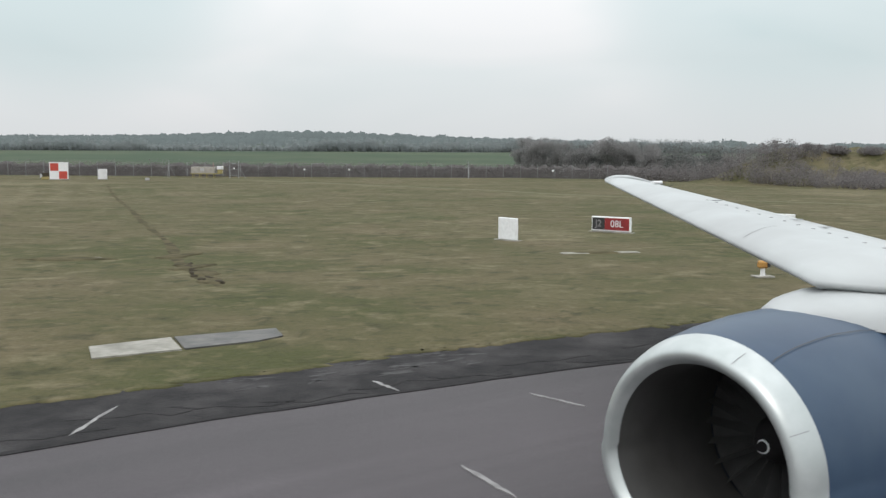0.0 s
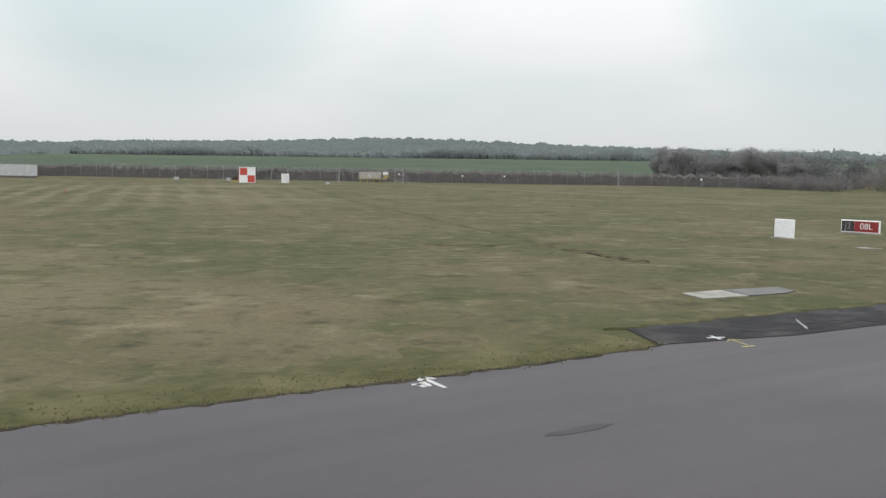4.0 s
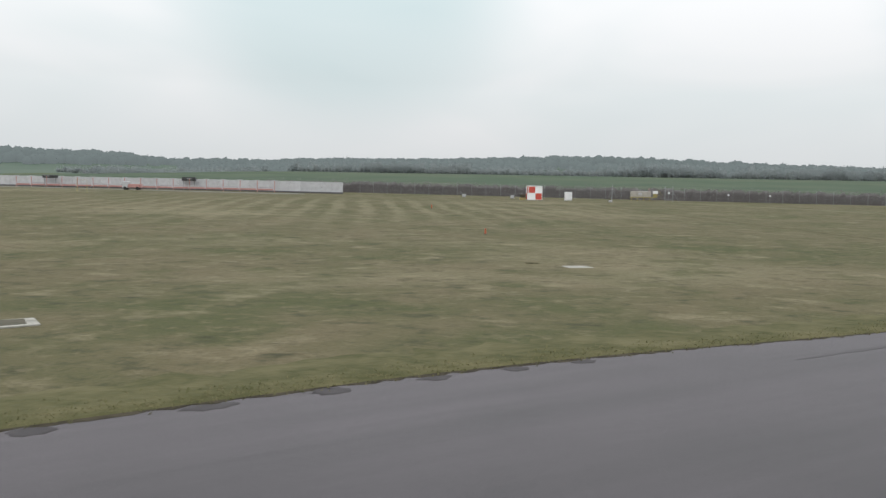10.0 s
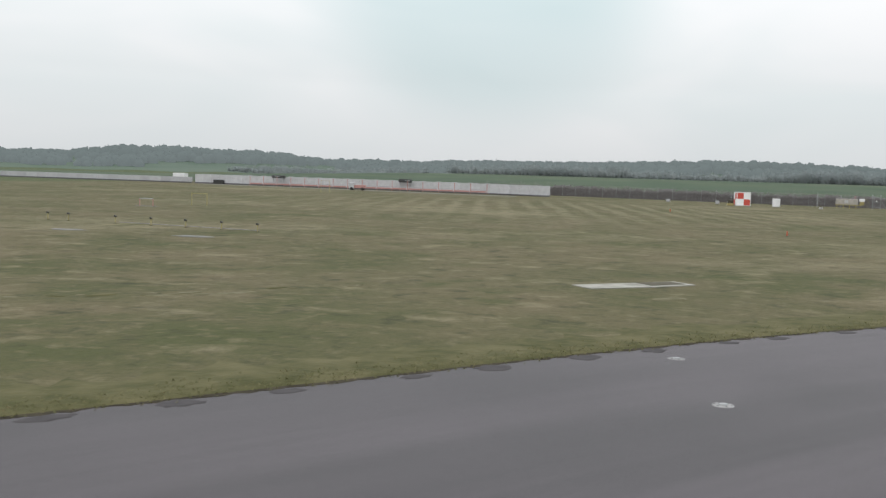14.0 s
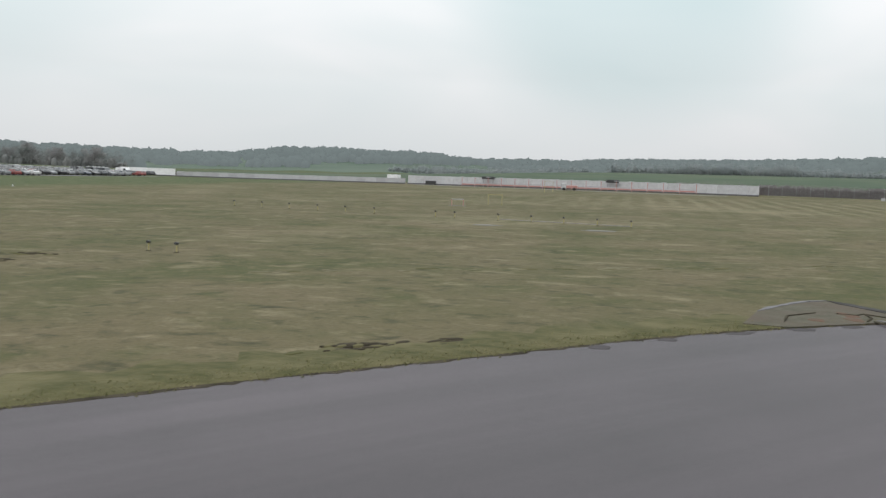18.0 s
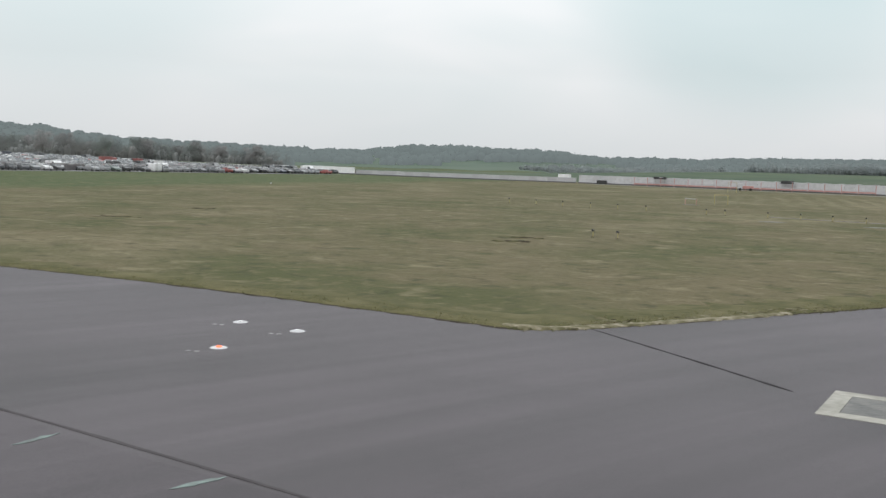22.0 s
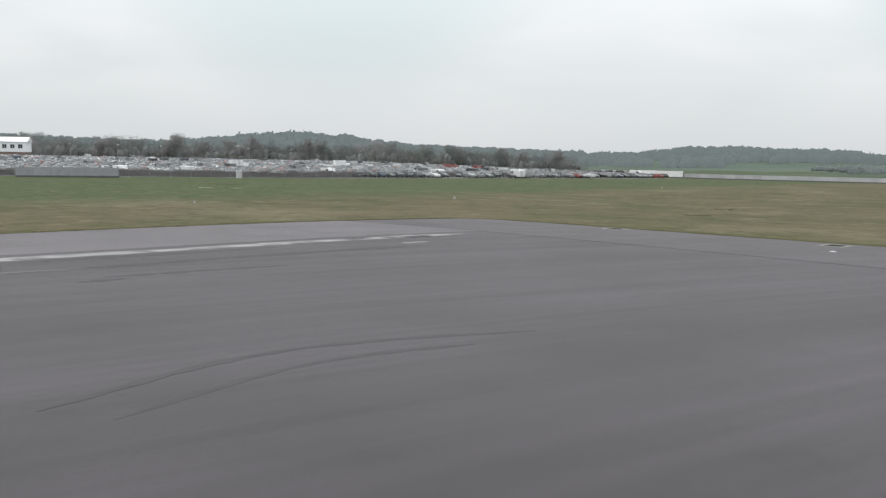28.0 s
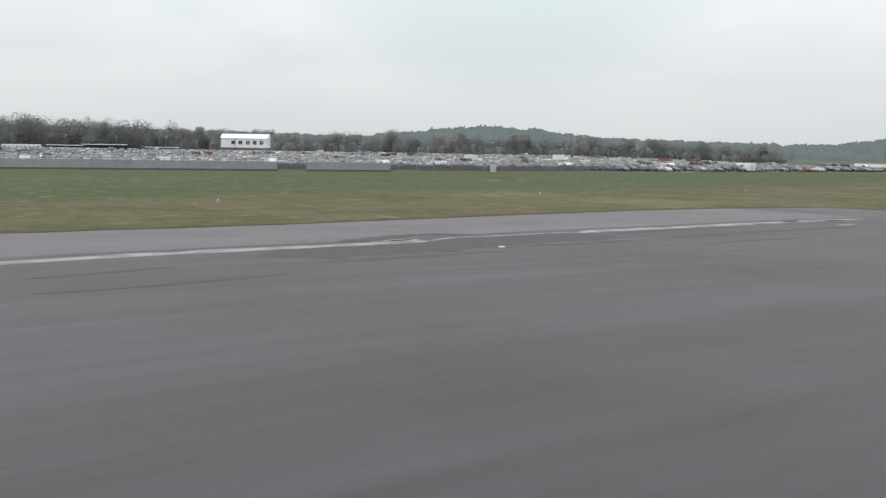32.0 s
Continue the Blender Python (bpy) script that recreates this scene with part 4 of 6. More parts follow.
def sign(at, turn, cells, label, h=0.82, legs=0.18, frame_m=None):
    """cells: (width, face material, words, letter material), seen from -y."""
    w = sum(c[0] for c in cells)
    r = thing("guidance_sign", (*at, gz(*at)), label, "sign", turn=turn)
    part("housing", Shape().box((0, 0.03, legs + h / 2), (w + 0.1, 0.2, h + 0.1), 0, 0.02), frame_m or WHITEP, r)
    for x in (-w * 0.4, w * 0.4):
        part("leg", Shape().box((x, 0.03, legs / 2), (0.08, 0.08, legs), 0, 0.005), GREYM, r)
    part("footing", Shape().box((0, 0.03, 0.0), (w + 0.3, 0.55, 0.08), 0, 0.01), CONCRETE, r)
    x = -w / 2
    for cw, fm, words, lm in cells:
        part("sign_face", Shape().box((x + cw / 2, -0.078, legs + h / 2), (cw - 0.01, 0.02, h - 0.03), 0, 0.003), fm, r)
        if words:
            o = new("sign_letters", text_mesh(words, h * 0.78, lm))
            o.parent = r
            o.matrix_basis = pose(x + cw / 2, -0.094, legs + h / 2, 90, 0, 0)
        x += cw
    return r


SIGNRED = mat("dark_sign_red", (0.25, 0.022, 0.024), (0.20, 0.02, 0.022), 4.0, 0.4)
sign((9.15, 51.6), -40, [(0.78, BLACKP, "J2", LINE), (1.5, SIGNRED, "08L", HOARDW)], "taxiway sign with J2 on black and 08L on red", 0.68, 0.12)
sign((3.2, 46.3), 126, [(1.2, HOARDW, "", None)], "plain white back of a taxiway sign on legs", 0.95, 0.1)
sign((15.9, 52.5), -50, [(0.95, YELLOW, "", None), (0.5, BLACKP, "J", YELLOW), (1.6, YELLOW, "08L→", BLACKP)], "yellow and black taxiway sign", 0.55, 0.1)
sign((18.6, 54.6), 140, [(3.2, HOARDW, "", None)], "plain white back of a large taxiway sign", 0.75, 0.12)


# ---- small field lights and markers ----
def field_light(at, group, label, h=0.45):
    r = thing("approach_light", (*at, gz(*at)), label, "light", group)
    part("post", Shape().tube((0, 0, 0), (0, 0, h), 0.03, n=8), POSTY, r)
    part("lamp_head", Shape().tube((0, 0.08, h + 0.06), (0, -0.1, h + 0.08), 0.06, 0.072, 10), BLACKP, r)
    part("base_plate", Shape().disc((0, 0, 0), 0.14, 0.03, 10), BROKEN, r)
    return r


LX = [-74.5, -77.4, -80.4, -83.4, -86.6, -91.0, -93.0, -99.8, -103.2, -106.6, -110.2, -113.8, -117.6]
light0 = field_light((LX[0], 7.2), "approach lights", "black lamp head on a short yellow post in the grass")
for x in LX[1:]:
    y = 7.2 + (LX[0] - x) * -0.02
    copy_thing(light0, pose(x, y, gz(x, y)))
pipe = thing("cable_pipe", (LX[4], 7.2, gz(LX[4], 7.2)), "thin yellow pipe running between the approach lights", "pipe")
part("pipe", Shape().tube((0, 0.15, 0.09), (LX[0] - LX[4], 0.15, 0.09), 0.025, n=8), LINE, pipe)
for x, y in ((-81.6, -35.2), (-80.05, -34.9)):
    field_light((x, y), "paired lights", "black twin lamp on a short post in the grass", 0.35)


def red_marker(at, h=0.42):
    r = thing("marker_post", (*at, gz(*at)), "small orange marker post standing in the grass", "marker")
    part("post", Shape().tube((0, 0, 0), (0, 0, h), 0.075, 0.06, 10), ORANGE, r)
    part("base", Shape().disc((0, 0, 0), 0.14, 0.04, 10), BLACKP, r)
    return r


red_marker((-43.6, 39.6))
red_marker((-63.5, 92), 0.5)


def white_marker(at, label="small white marker post standing in the grass", h=0.27):
    r = thing("marker_post", (*at, gz(*at)), label, "marker", "white markers")
    part("post", Shape().box((0, 0, h / 2), (0.14, 0.11, h), 0, 0.02), HOARD, r)
    part("base", Shape().box((0, 0, 0.02), (0.4, 0.3, 0.05), 0, 0.01), CONCRETE, r)
    return r


for p in ((-143.8, -51.7), (-137.55, -85.0), (-126.7, -120.5), (-177, 20)):
    white_marker(p)


def inset_light(at, label="round metal light set flush in the asphalt", r0=0.19, m=None):
    r = thing("inset_light", (*at, 0.03), label, "light", "inset lights")
    part("rim", Shape().disc((0, 0, 0), r0, 0.012, 20, r2=r0 * 0.92), LINE if m is None else m, r)
    part("lens_block", Shape().box((0, 0, 0.018), (r0 * 0.7, r0 * 0.5, 0.02), 0.4, 0.005), GREYM, r)
    for i in range(6):
        a = i * math.pi / 3
        part("bolt", Shape().disc((r0 * 0.76 * math.cos(a), r0 * 0.76 * math.sin(a), 0.01), r0 * 0.09, 0.008, 6), BLACKP, r)
    return r


for p in ((-40.8, -25.25), (-39.3, -29.15)):
    inset_light(p)


def raised_light(at, m, label):
    r = thing("stop_bar_light", (*at, 0.03), label, "light", "stop bar lights")
    part("rim", Shape().disc((0, 0, 0), 0.17, 0.015, 18, r2=0.15), HOARD, r)
    part("lamp", Shape().box((0, 0, 0.025), (0.10, 0.09, 0.03), 0.5, 0.01), m, r)
    for dx in (-0.14, 0.02):
        part("paint_dab", Shape().disc((dx, -0.55 + dx * 0.5, 0.0), 0.055, 0.008, 10), LINE, r)
    return r


REDGLOW = bpy.data.materials.new("lit_red_lens")
REDGLOW.use_nodes = True
rp = REDGLOW.node_tree.nodes["Principled BSDF"]
rp.inputs["Base Color"].default_value = (0.6, 0.06, 0.02, 1)
rp.inputs["Emission Color"].default_value = (1.0, 0.16, 0.06, 1)
rp.inputs["Emission Strength"].default_value = 1.6
raised_light((-67.1, -72.3), HOARDW, "pale rimmed light set in the asphalt")
raised_light((-68.8, -72.5), HOARDW, "white rimmed light set in the asphalt")
raised_light((-66.7, -74.7), REDGLOW, "white rimmed light with a lit red lens set in the asphalt")
raised_light((-80.0, -76.3), HOARDW, "white rimmed light set in the asphalt")
raised_light((-85.2, -117.5), HOARDW, "white rimmed light set in the asphalt")


def frame_pit(c, w, d, turn, label, bar=0.3, grate=True, fm=None):
    r = thing("drain_frame", (c[0], c[1], 0.03), label, "drain", turn=turn)
    for nm, cx, cy, sx, sy in (("frame_bar", 0, d / 2 - bar / 2, w, bar), ("frame_bar", 0, -d / 2 + bar / 2, w, bar), ("frame_bar", w / 2 - bar / 2, 0, bar, d - 2 * bar), ("frame_bar", -w / 2 + bar / 2, 0, bar, d - 2 * bar)):
        part(nm, Shape().box((cx, cy, 0.004), (sx - 0.006, sy - 0.006, 0.012), 0, 0.002), fm or CONCRETE, r)
    if grate:
        part("pit", Shape().box((0, 0, 0.001), (w - 2 * bar, d - 2 * bar, 0.004)), TAR, r)
        n = 8
        for i in range(n):
            x = (-0.5 + (i + 0.5) / n) * (w - 2 * bar)
            part("grate_bar", Shape().box((x, 0, 0.008), (0.03, d - 2 * bar, 0.01)), TAR, r)
    else:
        part("cover", Shape().box((0, 0, 0.003), (w - 2 * bar - 0.01, d - 2 * bar - 0.01, 0.01), 0, 0.002), STAINED, r)
    return r


frame_pit((-55.75, -70.0), 1.62, 1.98, 8, "square pale concrete frame round a dark cover", 0.32, False)
frame_pit((-82.0, -73.0), 1.3, 1.4, 10, "pale framed drain with a dark grating", 0.2)
frame_pit((-95.2, -74.8), 1.5, 1.2, 10, "pale framed drain with a dark grating", 0.2)
frame_pit((-89.0, -120.3), 1.6, 0.8, -75, "pale framed drain with a dark grating", 0.2)
frame_pit((-94.6, -92.9), 1.5, 0.8, -78, "flush drain with a dark grating in a thin dull frame", 0.1, fm=DARKCON)
frame_pit((-94.5, -89.4), 1.7, 0.9, -78, "flush drain with a dark grating in a thin dull frame", 0.1, fm=DARKCON)
flat_strip("edge_dash", [(-91.6, -92.2), (-91.75, -91.4), (-91.9, -90.6)], 0.3, LINE, "short faded white painted dash", "line", 0.037, 0.25)

def fine_run(a, b, n=8):
    """Points from a to b, a little off the straight."""
    rn = random.Random(int(a[0] * 100))
    return [(a[0] + (b[0] - a[0]) * i / n + rn.uniform(-0.015, 0.015), a[1] + (b[1] - a[1]) * i / n + rn.uniform(-0.015, 0.015)) for i in range(n + 1)]


# green and white survey marks on the asphalt
GREENP = mat("green_survey_paint", (0.16, 0.21, 0.195), (0.085, 0.095, 0.093), 6.0, 0.85)
for (ax, ay), (bx, by) in (((-72.9, -81.4), (-72.3, -80.9)), ((-70.0, -81.6), (-69.5, -80.9)), ((-66.8, -81.0), (-66.55, -80.2)), ((-63.25, -80.5), (-63.35, -79.8)), ((-60.5, -80.1), (-60.4, -79.4)), ((-63.9, -81.3), (-63.4, -81.1)), ((-64.3, -81.7), (-63.8, -81.6))):
    flat_strip("survey_mark", fine_run((ax, ay), (bx, by)), 0.10, GREENP, "faded pale green survey mark on the asphalt", "mark", 0.037, 0.35, int(-ax))
for (ax, ay), (bx, by) in (((-4.79, 13.7), (-4.92, 12.2)), ((-1.16, 15.4), (-0.69, 14.7)), ((1.36, 14.6), (2.14, 13.8)), ((0.22, 11.1), (0.8, 10.0))):
    flat_strip("survey_mark", fine_run((ax, ay), (bx, by), 14), 0.07, LINE, "faded white survey mark on the tarmac", "mark", 0.042, 0.35, int(ax * 10))


# ---- airliner wing and engine, standing where the taxi begins ----
STAR, AFT = Vector((-0.623, 0.783, 0)), Vector((0.783, 0.623, 0))


def craft(l, a, z):
    """Starboard and aft of the seat by the window, height over the taxiway."""
    p = STAR * l + AFT * a
    return Vector((p.x, p.y, z))


ORG = craft(4.43, 7.0, 0.0)
jet = thing("airliner_wing", (ORG.x, ORG.y, 0.03), "white swept airliner wing with a blue jet engine beneath", "aircraft")


def loc(l, a, z):
    return craft(l, a, z) - Vector((ORG.x, ORG.y, 0.03))


def wing_le(l):
    return 7.72 + ((l - 4.43) * 0.782 if l > 4.43 else (4.43 - l) * 1.2), 2.59 + (l - 4.43) * 0.079


def wing_chord(l):
    return 9.30 + (l - 4.43) * 0.782 + (12.79 - l) * 0.32 - wing_le(l)[0]


def wing_sections(l):
    a0, z0 = wing_le(l)
    c = wing_chord(l)
    up = [(0, 0), (0.006, 0.010), (0.03, 0.024), (0.08, 0.040), (0.16, 0.055), (0.3, 0.055), (0.45, 0.044), (0.62, 0.024), (0.8, 0.0), (1.0, -0.032)]
    lo = [(0.8, -0.055), (0.55, -0.065), (0.3, -0.055), (0.12, -0.032), (0.03, -0.012)]
    return [loc(l, a0 + u * c, z0 + h * c - 0.009 * u * c) for u, h in up + lo]


part("wing_skin", Shape().rings([wing_sections(l) for l in np.linspace(3.2, 12.62, 30)], True, 0, True, True), WINGW, jet, "white painted wing skin", True)
tip = Shape()
tip.rings([wing_sections(12.6), wing_sections(12.7), [p + Vector((0, 0, 0.03)) for p in wing_sections(12.79)]], True, 0, False, True)
part("wing_tip", tip, WINGW, jet, "rounded white wing tip cap", True)


def on_wing(l, u, lift=0.004):
    s = wing_sections(l)
    us = [0, 0.006, 0.03, 0.08, 0.16, 0.3, 0.45, 0.62, 0.8, 1.0]
    for i in range(9):
        if us[i] <= u <= us[i + 1]:
            t = (u - us[i]) / (us[i + 1] - us[i])
            return s[i] * (1 - t) + s[i + 1] * t + Vector((0, 0, lift))
    return s[9]


seam = Shape()
for l in (6.2,):
    for i in range(6):
        u0, u1 = 0.004 + i * 0.035, 0.004 + (i + 1) * 0.035
        a, b, c, d = on_wing(l, u0), on_wing(l, u1), on_wing(l + 0.010, u1), on_wing(l + 0.010, u0)
        seam.add([a, b, c, d], [(0, 1, 2, 3)])
part("slat_seam", seam, BLACKP, jet)
for u, w, l0, l1 in ((0.66, 0.010, 5.2, 12.0),):
    gap = Shape()
    ls = list(np.linspace(l0, l1, 25))
    gap.rings([[on_wing(l, u, 0.003), on_wing(l, u + w / wing_chord(l) * 2.2, 0.003)] for l in ls], False)
    part("panel_gap", gap, WINGS, jet)
for l, u in ((6.3, 0.50), (7.0, 0.52), (8.9, 0.42), (11.6, 0.5)):
    q = on_wing(l, u, 0.002)
    part("fuel_panel", Shape().box(tuple(q), (0.36, 0.12, 0.008), 0.67, 0.002), WINGS, jet)
for i in range(14):
    l = 4.7 + i * 0.32
    s = Shape()
    q = on_wing(l, 0.36, 0.0)
    s.box(tuple(q), (0.06, 0.03, 0.02), 0.67, 0.008)
    part("vortex_tab", s, GREYM, jet)
fence_tip = []
for u, h, w in ((0.02, 0.0, 0.02), (0.06, 0.03, 0.08), (0.2, 0.05, 0.12), (0.42, 0.06, 0.14), (0.62, 0.05, 0.12), (0.8, 0.03, 0.08), (0.95, 0.0, 0.03)):
    q = on_wing(12.7, u, 0.0)
    fence_tip.append([q + Vector((STAR.x * c * w, STAR.y * c * w, -0.03 + (h + 0.03) * d)) for c, d in ((-1, 0), (-0.7, 0.75), (0, 1), (0.7, 0.75), (1, 0))])
part("tip_fairing", Shape().rings(fence_tip, True, 0, True, True), WINGW, jet, "raised white fairing along the wing tip", True)
part("tip_light", Shape().box(tuple(on_wing(12.4, 0.85, 0.03)), (0.3, 0.1, 0.07), 0.67, 0.03), HOARDW, jet)
for k in range(2):
    q = on_wing(12.5 - k * 0.3, 0.985, 0.01)
    part("static_wick", Shape().tube(q, q + AFT * 0.12 + Vector((0, 0, 0.03)), 0.009, 0.005, 5), BLACKP, jet)

EC, EA0, EZ = 4.43, 6.0, 1.31


def ring(a, r, n=88, drop=0.0, flat=0.0):
    out = []
    r *= 1.07
    for i in range(n):
        q = 2 * math.pi * i / n
        y, z = math.cos(q) * r, math.sin(q) * r
        if z < 0:
            z *= 1 - flat
            y *= 1 + flat * 0.35
        out.append(loc(EC + y, EA0 + a, EZ + z + drop))
    return out


lip = [ring(0.08, 0.745, flat=0.08), ring(0.02, 0.785, flat=0.08), ring(0.0, 0.82, flat=0.08), ring(0.02, 0.86, flat=0.08), ring(0.07, 0.895, flat=0.08), ring(0.14, 0.925, flat=0.08), ring(0.23, 0.952, flat=0.08)]
part("inlet_lip", Shape().rings(lip), ALU, jet, "bare polished metal inlet lip", True)
cowl = [ring(0.23, 0.95, flat=0.08), ring(0.3, 0.965, flat=0.08), ring(0.6, 1.01, flat=0.08), ring(1.0, 1.04, flat=0.07), ring(1.6, 1.05, flat=0.05), ring(2.3, 1.0, flat=0.03), ring(3.0, 0.88), ring(3.6, 0.72)]
part("engine_cowl", Shape().rings(cowl, cap1=True), BLUE, jet, "glossy blue engine cowl", True)
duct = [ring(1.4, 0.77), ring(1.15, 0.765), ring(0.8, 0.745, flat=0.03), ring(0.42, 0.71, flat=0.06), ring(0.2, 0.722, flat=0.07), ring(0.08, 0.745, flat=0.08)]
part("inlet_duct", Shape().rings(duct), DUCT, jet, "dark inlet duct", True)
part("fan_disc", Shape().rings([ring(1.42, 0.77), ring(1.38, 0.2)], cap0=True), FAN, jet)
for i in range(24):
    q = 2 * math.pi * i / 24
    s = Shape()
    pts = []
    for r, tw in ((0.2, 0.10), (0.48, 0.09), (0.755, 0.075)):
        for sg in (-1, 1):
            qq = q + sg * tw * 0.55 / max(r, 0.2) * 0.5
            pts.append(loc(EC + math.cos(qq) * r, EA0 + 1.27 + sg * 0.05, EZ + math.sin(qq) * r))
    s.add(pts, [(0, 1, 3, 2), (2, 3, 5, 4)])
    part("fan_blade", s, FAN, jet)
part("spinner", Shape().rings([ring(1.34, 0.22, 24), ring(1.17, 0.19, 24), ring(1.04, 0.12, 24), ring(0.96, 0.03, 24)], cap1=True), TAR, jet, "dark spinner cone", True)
swirl = Shape()
L = []
for i in range(26):
    q = 0.3 + i * 0.2
    r = 0.016 + 0.0026 * i
    x = 1.02 + r * 0.75
    for w in (0.0,):
        L.append((loc(EC + math.cos(q) * r, EA0 + x - 0.1, EZ + math.sin(q) * r), loc(EC + math.cos(q) * (r + 0.013), EA0 + x - 0.09, EZ + math.sin(q) * (r + 0.013))))
for a, b in zip(L[:-1], L[1:]):
    swirl.add([a[0], a[1], b[1], b[0]], [(0, 1, 2, 3)])
part("spiral_mark", swirl, WHITEP, jet, "white spiral painted on the spinner")
pyl = []
for a, w, h1 in ((1.2, 0.04, 1.115), (1.32, 0.26, 1.135), (1.5, 0.42, 1.165), (1.7, 0.52, 1.20), (2.0, 0.60, 1.24), (2.6, 0.66, 1.235), (3.4, 0.66, 1.2), (4.6, 0.55, 1.13)):
    h0 = math.sqrt(max(1.12 * 1.12 - w * w, 0.2)) - 0.03 - 0.18 * max(0.0, a - 2.0)
    arc = [(-1.0, 0.0), (-0.94, 0.35), (-0.8, 0.68), (-0.5, 0.9), (0.0, 1.0), (0.5, 0.9), (0.8, 0.68), (0.94, 0.35), (1.0, 0.0)]
    pyl.append([loc(EC + u * w * (1.0 if u > 0 else 1.0 + 0.7 * smooth(1.5, 2.4, a)), EA0 + a, EZ + h0 + (h1 - h0) * v) for u, v in arc])
part("pylon", Shape().rings(pyl, False), WINGW, jet, "white pylon fairing", True)
cs = Shape()
prof = [(0.24, 0.955, 120.6), (0.3, 0.965, 119.8), (0.45, 0.99, 118.8), (0.6, 1.01, 118.2), (0.85, 1.03, 117.7), (1.15, 1.043, 117.6), (1.5, 1.05, 119.0), (1.9, 1.03, 121.2)]
for (a0, r0, d0), (a1, r1, d1) in zip(prof[:-1], prof[1:]):
    q = [(a0, r0, d0), (a1, r1, d1), (a1, r1, d1 - 0.4), (a0, r0, d0 - 0.4)]
    cs.add([loc(EC + math.cos(radians(d)) * (r * 1.07 + 0.014), EA0 + a, EZ + math.sin(radians(d)) * (r * 1.07 + 0.014)) for a, r, d in q], [(0, 1, 2, 3)])
part("cowl_seam", cs, BLACKP, jet)
lj = Shape()
for d in (110, 152):
    lj.add([loc(EC + math.cos(radians(d + e)) * (r * 1.07 + 0.004), EA0 + a, EZ + math.sin(radians(d + e)) * (r * 1.07 + 0.004)) for a, r, e in ((0.02, 0.86, 0), (0.07, 0.895, 0), (0.16, 0.93, 0), (0.16, 0.93, 0.5), (0.07, 0.895, 0.5), (0.02, 0.86, 0.5))], [(0, 1, 4, 5), (1, 2, 3, 4)])
part("lip_joint", lj, GREYM, jet)
# main wheel leg that carries the wing
part("wheel_leg", Shape().tube(loc(3.6, 10.6, 0.5), loc(3.6, 10.4, 2.5), 0.12, 0.14, 12), GREYM, jet)
for dl in (-0.32, 0.32):
    wheel = part("wheel", Shape().tube(loc(3.6 + dl - 0.16, 10.6, 0.55), loc(3.6 + dl + 0.16, 10.6, 0.55), 0.52, n=28), BLACKP, jet)
    part("hub", Shape().tube(loc(3.6 + dl - 0.17, 10.6, 0.55), loc(3.6 + dl + 0.17, 10.6, 0.55), 0.24, n=20), GREYM, wheel)


# ---- car park ----
def car_paint():
    m = bpy.data.materials.new("car_paint")
    m.use_nodes = True
    n, l = m.node_tree.nodes, m.node_tree.links
    p = n["Principled BSDF"]
    p.inputs["Roughness"].default_value = 0.28
    p.inputs["Coat Weight"].default_value = 0.4
    oi = n.new("ShaderNodeObjectInfo")
    g = n.new("ShaderNodeNewGeometry")
    ad = n.new("ShaderNodeMath")
    ad.operation = "ADD"
    l.new(oi.outputs["Random"], ad.inputs[0])
    l.new(g.outputs["Random Per Island"], ad.inputs[1])
    fr = n.new("ShaderNodeMath")
    fr.operation = "FRACT"
    l.new(ad.outputs[0], fr.inputs[0])
    r = n.new("ShaderNodeValToRGB")
    r.color_ramp.interpolation = "CONSTANT"
    cols = [(0.0, (0.19, 0.195, 0.20)), (0.18, (0.02, 0.02, 0.022)), (0.42, (0.10, 0.105, 0.11)), (0.55, (0.44, 0.44, 0.44)), (0.65, (0.030, 0.036, 0.052)), (0.70, (0.065, 0.07, 0.075)), (0.90, (0.19, 0.045, 0.04)), (0.95, (0.05, 0.07, 0.10)), (0.98, (0.06, 0.08, 0.07))]
    r.color_ramp.elements[0].position, r.color_ramp.elements[0].color = 0.0, (*cols[0][1], 1)
    r.color_ramp.elements[1].position, r.color_ramp.elements[1].color = cols[1][0], (*cols[1][1], 1)
    for pos, c in cols[2:]:
        e = r.color_ramp.elements.new(pos)
        e.color = (*c, 1)
    l.new(fr.outputs[0], r.inputs[0])
    l.new(r.outputs[0], p.inputs["Base Color"])
    return m


CARP = car_paint()
TYRE = mat("tyre_rubber", (0.02, 0.02, 0.02), (0.03, 0.03, 0.03), 9, 0.85)


